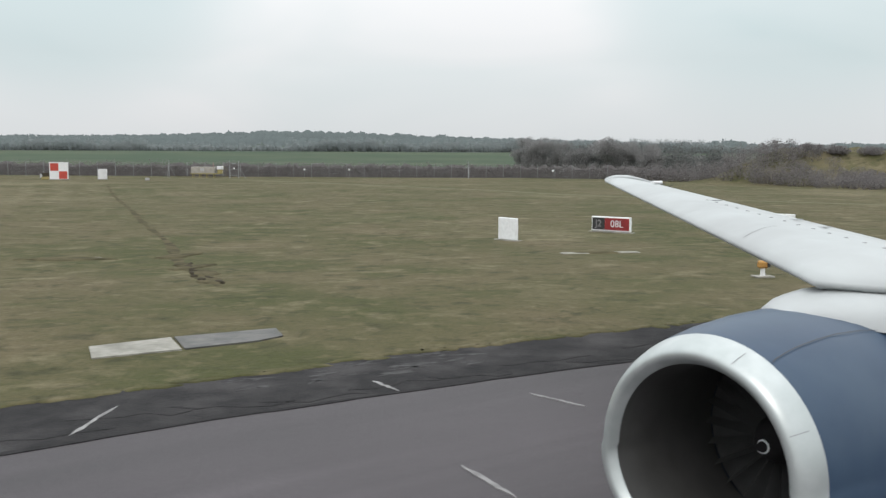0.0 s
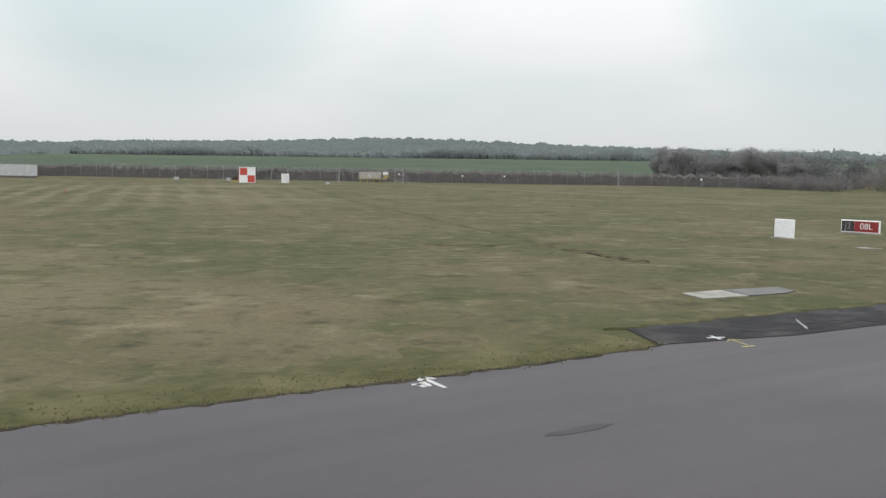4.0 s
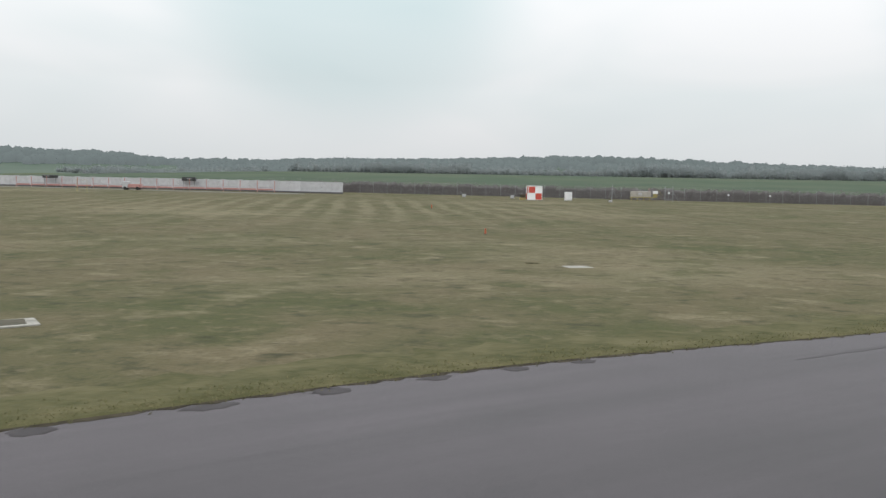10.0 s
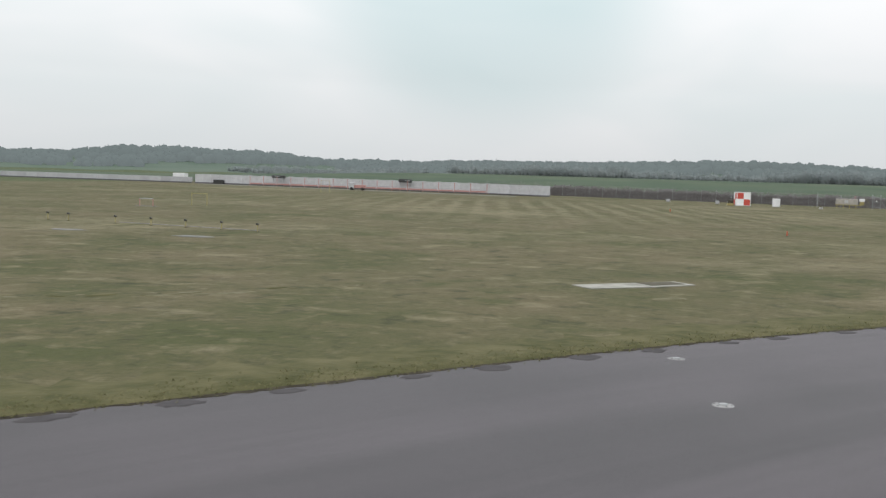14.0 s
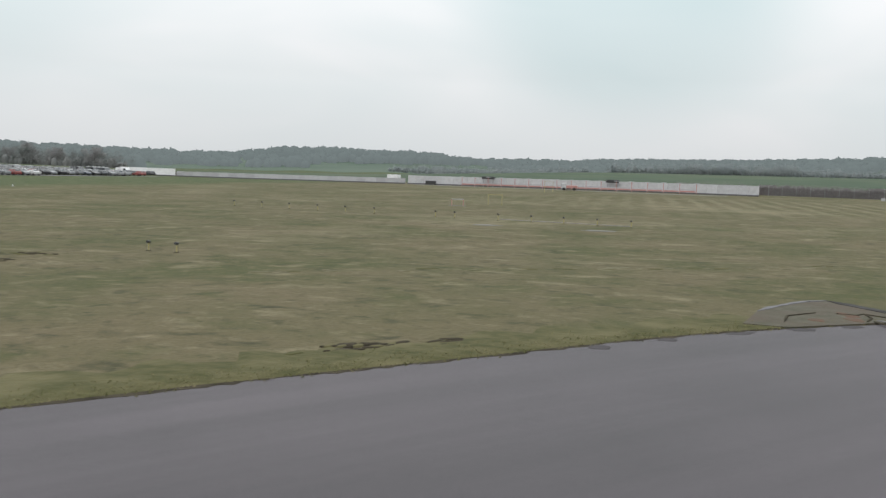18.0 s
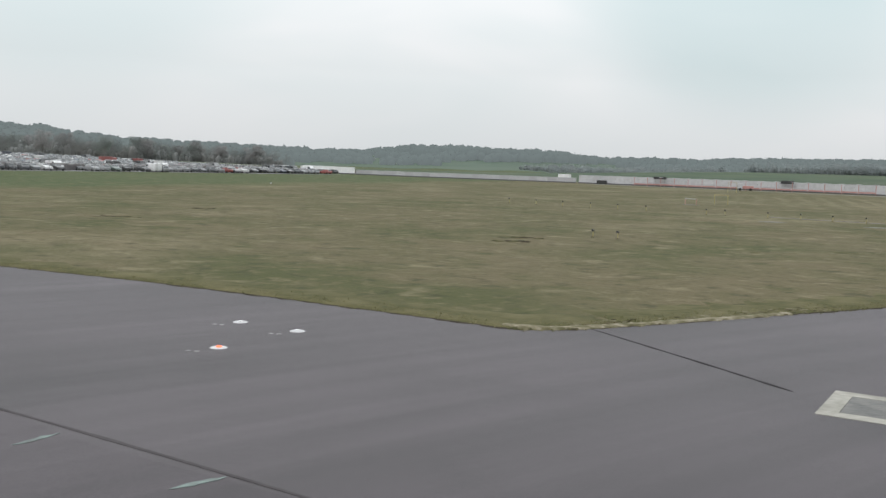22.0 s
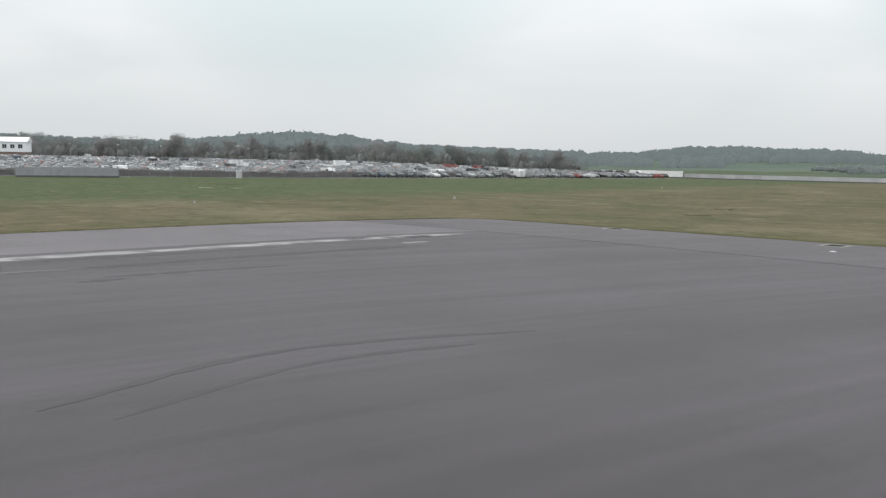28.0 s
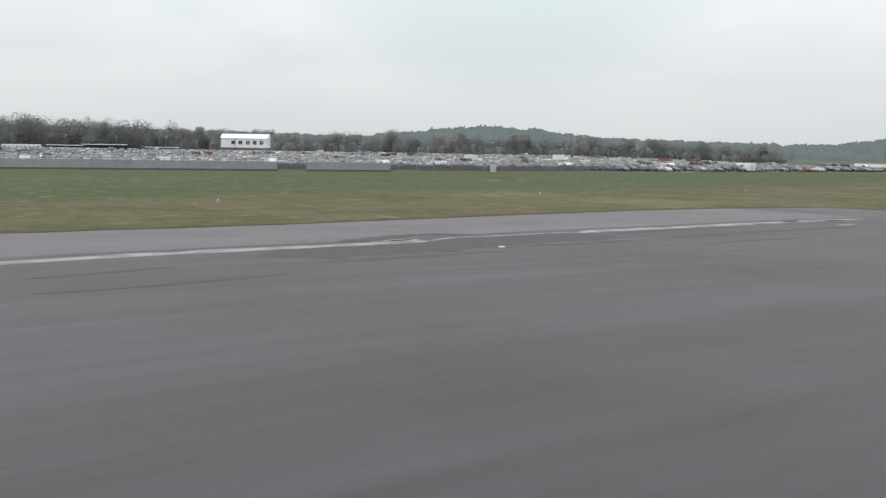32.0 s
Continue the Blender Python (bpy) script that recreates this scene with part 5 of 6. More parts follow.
def car_shapes(kind):
    """Body, glass and wheel shapes of a parked car, nose to +x."""
    if kind == "hatch":
        prof = [(-1.95, 0.35), (-2.0, 0.7), (-1.9, 0.95), (-1.75, 1.0), (-1.45, 1.42), (-0.9, 1.47), (0.15, 1.44), (0.85, 1.0), (1.75, 0.86), (2.0, 0.7), (2.05, 0.4), (2.0, 0.3), (-1.9, 0.3)]
        roof = [(-1.62, 1.02), (-1.38, 1.38), (0.12, 1.40), (0.72, 1.0)]
    elif kind == "saloon":
        prof = [(-2.2, 0.35), (-2.25, 0.7), (-2.2, 0.95), (-1.5, 1.0), (-0.95, 1.38), (-0.5, 1.43), (0.35, 1.41), (1.0, 0.98), (1.95, 0.84), (2.2, 0.68), (2.25, 0.4), (2.2, 0.3), (-2.1, 0.3)]
        roof = [(-1.35, 1.0), (-0.9, 1.34), (0.3, 1.37), (0.88, 0.98)]
    else:
        prof = [(-2.4, 0.4), (-2.45, 1.2), (-2.4, 2.0), (-2.2, 2.1), (0.9, 2.1), (1.3, 2.0), (1.8, 1.25), (2.4, 1.1), (2.5, 0.7), (2.5, 0.4), (-2.3, 0.35)]
        roof = [(0.5, 1.3), (0.5, 1.85), (1.28, 1.85), (1.68, 1.28)]
    body = Shape()
    hw = 0.86 if kind != "van" else 0.95
    loops = []
    for y, sc in ((-hw, 0.95), (-hw * 0.93, 1.0), (hw * 0.93, 1.0), (hw, 0.95)):
        loops.append([(x * (0.985 if sc < 1 else 1), y * (0.80 if z > 1.2 else 0.9 if z > 1.05 else 1.0) if kind != "van" else y, 0.3 + (z - 0.3) * (0.97 if sc < 1 else 1)) for x, z in prof])
    body.rings(loops, True, 0, True, True)
    glass = Shape()
    for sg in (-1, 1):
        y = sg * (hw * 0.86 if kind != "van" else hw * 1.005)
        glass.add([(x, y * (1.0 if z < 1.2 or kind == "van" else 0.965), z) for x, z in roof] + [(x, y * 0.97, z) for x, z in roof], [(0, 1, 2, 3) if sg > 0 else (3, 2, 1, 0)])
    (x0, z0), (x1, z1) = roof[-1], roof[-2]
    glass.add([(x0 + 0.06, -hw * 0.78, z0 + 0.03), (x0 + 0.06, hw * 0.78, z0 + 0.03), (x1 + 0.1, hw * 0.7, z1 + 0.02), (x1 + 0.1, -hw * 0.7, z1 + 0.02)], [(0, 1, 2, 3)])
    (x0, z0), (x1, z1) = roof[0], roof[1]
    if kind != "van":
        glass.add([(x0 - 0.1, -hw * 0.78, z0 + 0.03), (x0 - 0.1, hw * 0.78, z0 + 0.03), (x1 - 0.1, hw * 0.7, z1 + 0.02), (x1 - 0.1, -hw * 0.7, z1 + 0.02)], [(3, 2, 1, 0)])
    wheel = Shape().tube((0, -0.1, 0), (0, 0.1, 0), 0.31, n=12)
    return body, glass, wheel


def window_shapes(glass):
    """Each window of a car as a shape of its own."""
    out = []
    for f in glass.f:
        pts = [glass.v[i] for i in f]
        s = Shape()
        s.add(pts, [tuple(range(len(pts)))])
        out.append(s)
    return out


def make_car(kind, at, turn, name, label, paint=None):
    b, g, w = CARS[kind]
    r = thing(name, at, label, "car" if kind != "van" else "van", "parked cars", turn)
    for nm, me in [("body", b)] + [("window", w1) for w1 in g]:
        o = new(nm, me)
        o.parent = r
    for x in (-1.3, 1.3):
        for y in (-0.76, 0.76):
            o = new("wheel", w)
            o.parent = r
            o.location = (x, y, 0.31)
    return r


CARS = {}
for kind in ("hatch", "saloon", "van"):
    b, g, w = car_shapes(kind)
    CARS[kind] = (b.mesh("car_body", CARP if kind != "van" else HOARDW), [s.mesh("car_window", GLASS) for s in window_shapes(g)], w.mesh("car_wheel", TYRE))

rnd = random.Random(11)
spots = []
row = 0
x = -252.0
while x > -440:
    off = rnd.uniform(0, 2)
    y = -210.0 + off
    while y < 128 - max(0, (-x - 300)) * 0.15:
        fx = -236 - 0.0008 * (y + 60) ** 2 * (1 if y > -60 else 0.6)
        if x < fx - 6 and rnd.random() < 0.93:
            spots.append((x + rnd.uniform(-0.25, 0.25), y))
        y += 2.65 + (6.0 if rnd.random() < 0.02 else 0)
    row += 1
    x -= 5.3 if row % 2 else 10.5
near = sorted(spots, key=lambda p: -p[0])
THINGS = near[:290]
for i, (x, y) in enumerate(THINGS):
    k = rnd.random()
    kind = "hatch" if k < 0.55 else "saloon" if k < 0.965 else "van"
    name = {"hatch": "hatchback_car", "saloon": "saloon_car", "van": "parked_van"}[kind]
    lab = {"hatch": "small hatchback parked in a crowded row", "saloon": "saloon car parked in a crowded row", "van": "white panel van parked among cars"}[kind]
    make_car(kind, (x, y, gz(x, y)), rnd.choice((0, 180)) + rnd.uniform(-2, 2), name, lab)
mass = Shape()
lowb, lowg = {}, {}
for kind in ("hatch", "saloon", "van"):
    b, g, w = car_shapes(kind)
    lowb[kind], lowg[kind] = b, g
for x, y in near[290:]:
    k = rnd.random()
    kind = "hatch" if k < 0.55 else "saloon" if k < 0.97 else "van"
    sg = rnd.choice((-1, 1))
    z = gz(x, y)
    for src, mi in ((lowb[kind], 0), (lowg[kind], 1)):
        mass.add([(x + sg * p[0], y + sg * p[1], z + p[2]) for p in src.v], src.f, mi)
tagged(new("parked_cars", mass.mesh("parked_cars", [CARP, GLASS])), "crowded rows of parked cars in silver, black and white", "cars", kind="stuff")
def car_park():
    s = Shape()
    ys = list(np.arange(-215, 126, 10.0))
    xs = list(np.arange(-480, -243, 8.0)) + [-243]
    nx = len(xs)
    s.v = [(x - 0.0006 * max(0, y + 60) ** 2 * (1 if x > -300 else 0.4), y, gz(x, y) + 0.04) for y in ys for x in xs]
    s.f = [(j * nx + i, j * nx + i + 1, (j + 1) * nx + i + 1, (j + 1) * nx + i) for j in range(len(ys) - 1) for i in range(nx - 1)]
    s.mi = [0] * len(s.f)
    tagged(new("car_park", s.mesh("car_park", DARKCON)), "dark surfaced car park ground", "car park", kind="structure")


car_park()


# ---- buildings by the car park ----
def upper_house(at, turn):
    r = thing("site_office", (*at, gz(*at)), "two storey white office with a pale metal roof on brick", "building", turn=turn)
    W, D = 18.8, 8.0
    part("brick_storey", Shape().box((0, 0, 1.0), (W * 0.97, D * 0.95, 2.6), 0, 0.05), BRICK, r)
    part("upper_wall", Shape().box((0, 0, 4.2), (W, D, 3.8), 0, 0.05), WHITEP, r)
    roof = Shape()
    roof.add([(-W / 2 - 0.4, -D / 2 - 0.4, 6.1), (W / 2 + 0.4, -D / 2 - 0.4, 6.1), (W / 2 + 0.4, D / 2 + 0.4, 6.1), (-W / 2 - 0.4, D / 2 + 0.4, 6.1), (-W / 2 - 0.4, 0, 8.0), (W / 2 + 0.4, 0, 8.0)], [(0, 1, 5, 4), (2, 3, 4, 5), (0, 4, 3), (1, 2, 5), (3, 2, 1, 0)])
    part("roof", roof, HOARDW, r, "pale grey metal roof")
    for x in (-4.4, -1.5, 1.6, 4.4, 7.2):
        w = part("window", Shape().box((x, -D / 2 - 0.03, 4.4), (1.7, 0.08, 1.7), 0, 0.01), WHITEP, r)
        for dx in (-0.4, 0.4):
            part("pane", Shape().box((x + dx, -D / 2 - 0.085, 4.4), (0.68, 0.03, 1.5)), GLASS, w)
    part("downpipe", Shape().tube((-3.6, -D / 2 - 0.1, 0), (-3.6, -D / 2 - 0.1, 6.1), 0.1, n=8), BLACKP, r)
    return r


upper_house((-446.2, -44.8), 65.7)


SHEDW = mat("grey_green_cladding", (0.085, 0.095, 0.092), (0.11, 0.12, 0.116), 1.5, 0.8)


def shelter(at, turn, w, h, label, m):
    r = thing("shelter", (*at, gz(*at)), label, "shelter", turn=turn)
    part("roof", Shape().box((0, 0, h), (w, 5.0, 0.3), 0, 0.05), HOARDW, r)
    n = max(2, round(w / 5))
    for i in range(n + 1):
        for y in (-2.2, 2.2):
            part("post", Shape().box((-w / 2 + 0.2 + i * (w - 0.4) / n, y, h / 2), (0.2, 0.2, h), 0, 0.02), BLACKP, r)
    part("back_wall", Shape().box((0, 2.3, h * 0.5), (w * 0.96, 0.12, h * 0.96), 0, 0.02), m, r)
    return r


shelter((-443.5, -79.8), 65.7, 13.9, 1.9, "open shelter with a flat pale roof", SHEDW)
shelter((-452.4, -99.5), 65.7, 16.1, 2.6, "long dark open shelter with a thin pale roof", SHEDW)
shelter((-459.0, -114.2), 65.7, 13.0, 2.1, "open shelter with a flat pale roof", SHEDW)


def banner(at, turn, w):
    r = thing("banner_sign", (*at, gz(*at)), "long pale banner board with blurred blue-green lettering bars", "sign", turn=turn)
    part("board", Shape().box((0, 0, 1.0), (w, 0.2, 2.3), 0, 0.04), WHITEP, r)
    for i in range(9):
        part("letter_bar", Shape().box((-w * 0.42 + i * w * 0.105, -0.13, 1.0), (w * 0.075, 0.05, 1.2), 0, 0.01), GREENP, r)
    for x in (-w * 0.4, w * 0.4):
        part("post", Shape().box((x, 0.15, 0.6), (0.2, 0.2, 1.6), 0, 0.02), GREYM, r)
    return r


banner((-466.1, -129.8), 65.7, 15.7)

SCREEN = mat("grey_screen_panels", (0.24, 0.24, 0.255), (0.28, 0.28, 0.295), 1.2, 0.7, rand=0.05)
# plain grey screens along the car park edge
panel_wall((-236.0, -81.0), (-236.0, -63.0), 1.5, 3.0, "low plain grey screen along the car park edge", SCREEN, base=True)
panel_wall((-236.0, -160), (-236.0, -87.0), 1.5, 3.0, "low plain grey screen along the car park edge", SCREEN, base=True)


# ---- trees ----
def tree(at, h, spread, seed, leafy, name="bare_tree", label="bare winter tree with a rounded twiggy crown", n=260):
    rn = random.Random(seed)
    r = thing(name, at, label, "tree", "trees round the airfield")
    t = Shape()
    t.tube((0, 0, -0.2), (rn.uniform(-0.2, 0.2), rn.uniform(-0.2, 0.2), h * 0.45), h * 0.028, h * 0.016, 7)
    tips = []
    for i in range(13):
        a = i * 2.4 + rn.uniform(-0.3, 0.3)
        z0 = h * rn.uniform(0.18, 0.45)
        e = Vector((math.cos(a) * spread * rn.uniform(0.4, 0.85), math.sin(a) * spread * rn.uniform(0.4, 0.85), h * rn.uniform(0.2, 0.86)))
        t.tube((0, 0, z0), e, h * 0.012, h * 0.004, 5, cap=False)
        tips.append(e)
    part("trunk", t, BARK, r)
    c = Shape()
    for e in tips + [Vector((0, 0, h * 0.8)), Vector((0, 0, h * 0.6))]:
        rr = spread * rn.uniform(0.32, 0.52)
        scatter_leaves(c, e, (rr, rr, rr * 0.85), n // 13, h * 0.016, rn, 0, 0.55)
    part("crown", c, TWIGG if leafy else TWIG, r)
    return r


protos = [tree((-500, 40 + 40 * i, gz(-500, 40 + 40 * i)), 13, 5.2, 20 + i, i in (2, 4), "evergreen_tree" if i in (2, 4) else "bare_tree", "dark evergreen tree with a dense crown" if i in (2, 4) else "bare winter tree with a rounded twiggy crown", 6500) for i in range(6)]
rnd = random.Random(5)


def plant(x, y, h, k=None):
    p = protos[rnd.randrange(6) if k is None else k]
    s = h / 13 * rnd.uniform(0.9, 1.1)
    return copy_thing(p, pose(x, y, gz(x, y), 0, 0, rnd.uniform(0, 360)) @ Matrix.Diagonal((s * rnd.uniform(0.95, 1.25), s * rnd.uniform(0.95, 1.25), s, 1)))


for i in range(50):
    y = -260 + i * 11.0
    plant(-487 - 12 * math.sin(i * 1.7) - (30 if i % 3 else 0), y + rnd.uniform(-4, 4), rnd.uniform(8.5, 12.5))
for i in range(16):
    t = i / 15
    plant(18 + 27 * t + rnd.uniform(-4, 4), 224 - 34 * t + rnd.uniform(-6, 6), rnd.uniform(5.5, 8.0), rnd.choice((0, 1, 3, 5)))


def woods():
    rn = random.Random(9)
    mid, far, solid, haze = Shape(), Shape(), Shape(), Shape()

    def clump(s, x, y, h, n=44, wide=0.5, size=0.11):
        """A loose crown of leaf and twig clusters, wider below than above."""
        z = gz(x, y)
        rr = h * rn.uniform(0.75, 1.2) * wide
        scatter_leaves(s, (x, y, z + h * 0.38), (rr, rr, h * 0.45), n * 2 // 3, h * size, rn)
        scatter_leaves(s, (x + rn.uniform(-0.3, 0.3) * rr, y + rn.uniform(-0.3, 0.3) * rr, z + h * 0.72), (rr * 0.62, rr * 0.62, h * 0.33), n // 3, h * size * 0.8, rn)

    OCT = [(1, 0, 0), (0.7, 0.7, 0), (0, 1, 0), (-0.7, 0.7, 0), (-1, 0, 0), (-0.7, -0.7, 0), (0, -1, 0), (0.7, -0.7, 0)]

    def lump(s, x, y, h, wide):
        """An uneven tree mass of a few overlapping crowns."""
        for _k in range(3):
            px, py = x + rn.gauss(0, h * wide * 0.5), y + rn.gauss(0, h * wide * 0.5)
            hh = h * rn.uniform(0.6, 1.1)
            z = gz(px, py)
            loops = []
            for up, rad in ((-0.1, 0.5), (0.35, 0.62), (0.7, 0.5), (0.92, 0.24)):
                loops.append([(px + a * hh * wide * rad * rn.uniform(0.7, 1.2), py + b * hh * wide * rad * rn.uniform(0.7, 1.2), z + hh * up * rn.uniform(0.93, 1.05)) for a, b, _c in OCT])
            s.rings(loops, True, 0, False, True)
            if s is far:
                scatter_leaves(s, (px, py, z + hh * 0.58), (hh * wide * 0.66, hh * wide * 0.66, hh * 0.44), 13, hh * 0.15, rn)

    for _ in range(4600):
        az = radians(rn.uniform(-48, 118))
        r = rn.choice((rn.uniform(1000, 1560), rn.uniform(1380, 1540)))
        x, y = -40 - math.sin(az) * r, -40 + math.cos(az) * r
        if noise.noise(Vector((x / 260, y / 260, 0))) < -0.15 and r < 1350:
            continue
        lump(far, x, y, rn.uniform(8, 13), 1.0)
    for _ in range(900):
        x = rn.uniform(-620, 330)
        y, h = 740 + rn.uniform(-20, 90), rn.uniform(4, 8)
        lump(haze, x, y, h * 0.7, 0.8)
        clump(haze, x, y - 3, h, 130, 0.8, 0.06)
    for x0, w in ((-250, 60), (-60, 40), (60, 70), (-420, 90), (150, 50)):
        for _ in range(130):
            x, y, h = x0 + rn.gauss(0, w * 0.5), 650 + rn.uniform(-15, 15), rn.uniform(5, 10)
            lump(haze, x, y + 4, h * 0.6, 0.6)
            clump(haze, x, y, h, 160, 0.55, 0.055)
    for _ in range(900):
        x, y = rn.gauss(-945, 95), rn.gauss(331, 80)
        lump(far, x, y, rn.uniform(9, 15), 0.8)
    for _ in range(900):
        yy = rn.uniform(-330, 300)
        h = rn.uniform(7, 11.5) * (1.2 + 0.3 * smooth(60, 150, -yy) if yy < -60 else 1.0)
        x = rn.uniform(-600, -488)
        lump(solid, x - 6, yy, h * 0.62, 0.5)
        clump(mid, x, yy, h, 900 if yy < -60 else 480, 0.5, 0.028)
    for _ in range(120):
        t = rn.random() * 0.28
        lump(solid, 29 + 95 * t + rn.uniform(-5, 9), 234 - 98 * t + rn.uniform(-5, 10), rn.uniform(3.0, 4.6) * (1 + 0.15 * t), 0.5)
    for _ in range(170):
        t = rn.random() * 0.28
        clump(mid, 24 + 95 * t + rn.uniform(-5, 9), 226 - 98 * t + rn.uniform(-5, 10), rn.uniform(4, 7.2) * (1 + 0.15 * t), 420, 0.45, 0.03)
    tagged(new("backdrop_woodland", far.mesh("backdrop_woodland", BACKDROP, True)), "woodland on the far hills, blue-grey haze put in as glow", "woodland", kind="stuff")
    tagged(new("massed_woodland", solid.mesh("massed_woodland", SOLIDWOOD, True)), "soft grey-green masses of winter woodland", "woodland", kind="stuff")
    tagged(new("distant_woodland", haze.mesh("distant_woodland", HAZEWOOD)), "grey tree line along the crop field, paled by painted haze", "woodland", kind="stuff")
    tagged(new("woodland", mid.mesh("woodland", FARWOOD)), "grey-green winter woodland and scrub, paled by painted haze", "woodland", kind="stuff")


woods()


def thicket(pts, label, seed, depth=13.0):
    """Dense dark winter scrub; pts: x, y and height along its front."""
    rn = random.Random(seed)
    s = Shape()
    for (x0, y0, h0), (x1, y1, h1) in zip(pts[:-1], pts[1:]):
        run = math.hypot(x1 - x0, y1 - y0)
        nx, ny = (y1 - y0) / run, -(x1 - x0) / run
        if nx * 0.5 + ny * 0.86 < 0:
            nx, ny = -nx, -ny
        for _ in range(int(run * 5)):
            t, d = rn.random(), rn.uniform(0.0, depth)
            h = (h0 + (h1 - h0) * t) * rn.uniform(0.6, 1.08) * (0.62 + 0.38 * min(1.0, d / 4)) * max(0.35, 1 - d / 17)
            x, y = x0 + (x1 - x0) * t + nx * d, y0 + (y1 - y0) * t + ny * d
            rr = rn.uniform(1.0, 1.9)
            z = gz(x, y)
            scatter_leaves(s, (x, y, z + h * 0.42), (rr, rr, h * 0.5), 130, 0.15, rn, 0, 0.55)
            scatter_leaves(s, (x, y, z + h * 0.8), (rr * 0.6, rr * 0.6, h * 0.26), 50, 0.10, rn, 0, 0.4)
            s.tube((x, y, z - 0.2), (x + rn.uniform(-0.4, 0.4), y + rn.uniform(-0.4, 0.4), z + h * 0.6), 0.06, 0.02, 4, cap=False)
    tagged(new("scrub", s.mesh("scrub", HEDGE)), label, "scrub", kind="stuff")


thicket([(28, 173, 3.4), (35, 163, 4.4), (41, 156, 5.6), (45, 147, 5.8), (52, 134, 3.6), (60, 122, 2.8), (80, 104, 2.6)], "dense dark leafless scrub below a grassy bank", 41)


for x, y, h in ((57, 151, 2.4), (60, 149, 2.0), (64, 146, 1.6), (82, 133, 1.6)):
    thicket([(x, y, h), (x + 2.0, y - 1.4, h * 0.8)], "small bare bush on the grassy bank", int(x), 1.5)


# ---- grass tufts near the pavement ----
def tufts():
    rn = random.Random(21)
    s = Shape()
    EB = EDGE_B + EDGE_C + EDGE_D
    nb = len(EDGE_B)
    for i in range(len(EB) - 1):
        a, b = Vector(EB[i]), Vector(EB[i + 1])
        d = b - a
        if d.length < 0.01:
            continue
        nrm = Vector((-d.y, d.x)).normalized()
        for sgn in (1, -1):
            m = (a + b) / 2 + nrm * sgn * 0.5
            if not on_pavement(m.x, m.y):
                nrm = nrm * sgn
                break
        for _ in range(int(d.length * (34 if i < nb else 20))):
            u = rn.random()
            off = abs(rn.gauss(0, 1)) * 0.4 + 0.08
            p = a + d * u + nrm * off
            z = (gz(p.x, p.y) if off > 0.3 else 0.0) + 0.05
            h = rn.uniform(0.015, 0.045)
            for _k in range(4):
                q = rn.uniform(0, 6.28)
                w = rn.uniform(0.012, 0.03)
                bx, by = p.x + rn.uniform(-0.3, 0.3), p.y + rn.uniform(-0.3, 0.3)
                lx, ly = math.cos(q) * h * 2.2, math.sin(q) * h * 2.2
                s.add([(bx - w * math.sin(q), by + w * math.cos(q), z - 0.03), (bx + w * math.sin(q), by - w * math.cos(q), z - 0.03), (bx + lx, by + ly, z + h)], [(0, 1, 2)])
    ob = new("grass_tufts", s.mesh("grass_tufts", TUFT))
    tagged(ob, "short rough grass blades along the pavement edge", "grass", kind="stuff")


TUFT = mat("grass_blades", (0.125, 0.122, 0.058), (0.195, 0.172, 0.100), 2.0, 0.95, spec=0.1, c3=(0.100, 0.106, 0.046), scale3=2.5)
let_light(TUFT, 0.45)
tufts()


# ---- ground details: verge, soil, patches ----
def ground_patch(name, c, rx, ry, turn, m, label, category, seed, h=0.02, n=22, pave=False, kind="structure"):
    """An irregular low patch lying on the ground."""
    rn = random.Random(seed)
    s = Shape()
    ca, sa = math.cos(radians(turn)), math.sin(radians(turn))
    loops = []
    jag = [rn.uniform(0.7, 1.15) for _ in range(n)]
    for k, up in ((1.0, -0.03), (0.93, h * 0.7), (0.6, h)):
        lp = []
        for i in range(n):
            q = 2 * math.pi * i / n
            u, v = math.cos(q) * rx * jag[i] * k, math.sin(q) * ry * jag[(i * 3) % n] * k
            x, y = c[0] + u * ca - v * sa, c[1] + u * sa + v * ca
            lp.append((x, y, (0.03 if pave else gz(x, y)) + up))
        loops.append(lp)
    s.rings(loops, True, 0, False, True)
    return tagged(new(name, s.mesh(name, m, True)), label, category, kind=kind)


def verge(edge, w, seed):
    rn = random.Random(seed)
    s = Shape()
    L = []
    for i in range(len(edge)):
        a, b = Vector(edge[max(i - 1, 0)]), Vector(edge[min(i + 1, len(edge) - 1)])
        d = (b - a).normalized()
        nrm = Vector((d.y, -d.x))
        p = Vector(edge[i])
        if on_pavement(*(p + nrm * 1.0)):
            nrm = -nrm
        row = []
        ww = w * rn.uniform(0.75, 1.2)
        for t in (0.0, 0.05, 0.3, 0.7, 1.0):
            q = p + nrm * (-0.05 + ww * t)
            row.append((q.x, q.y, gz(q.x, q.y) + (-0.03 if i in (0, len(edge) - 1) else -0.01 if t == 0 else 0.05 if t < 0.5 else 0.03 if t < 1 else -0.02)))
        L.append(row)
    s.rings(L, False)
    me = s.mesh("grass_verge", VERGE, True)
    tagged(new("grass_verge", me), "short greener grass verge along the asphalt", "grass", kind="structure")


def fine(edge, k=4):
    out = []
    for a, b in zip(edge[:-1], edge[1:]):
        for i in range(k):
            out.append((a[0] + (b[0] - a[0]) * i / k, a[1] + (b[1] - a[1]) * i / k))
    return out + [edge[-1]]


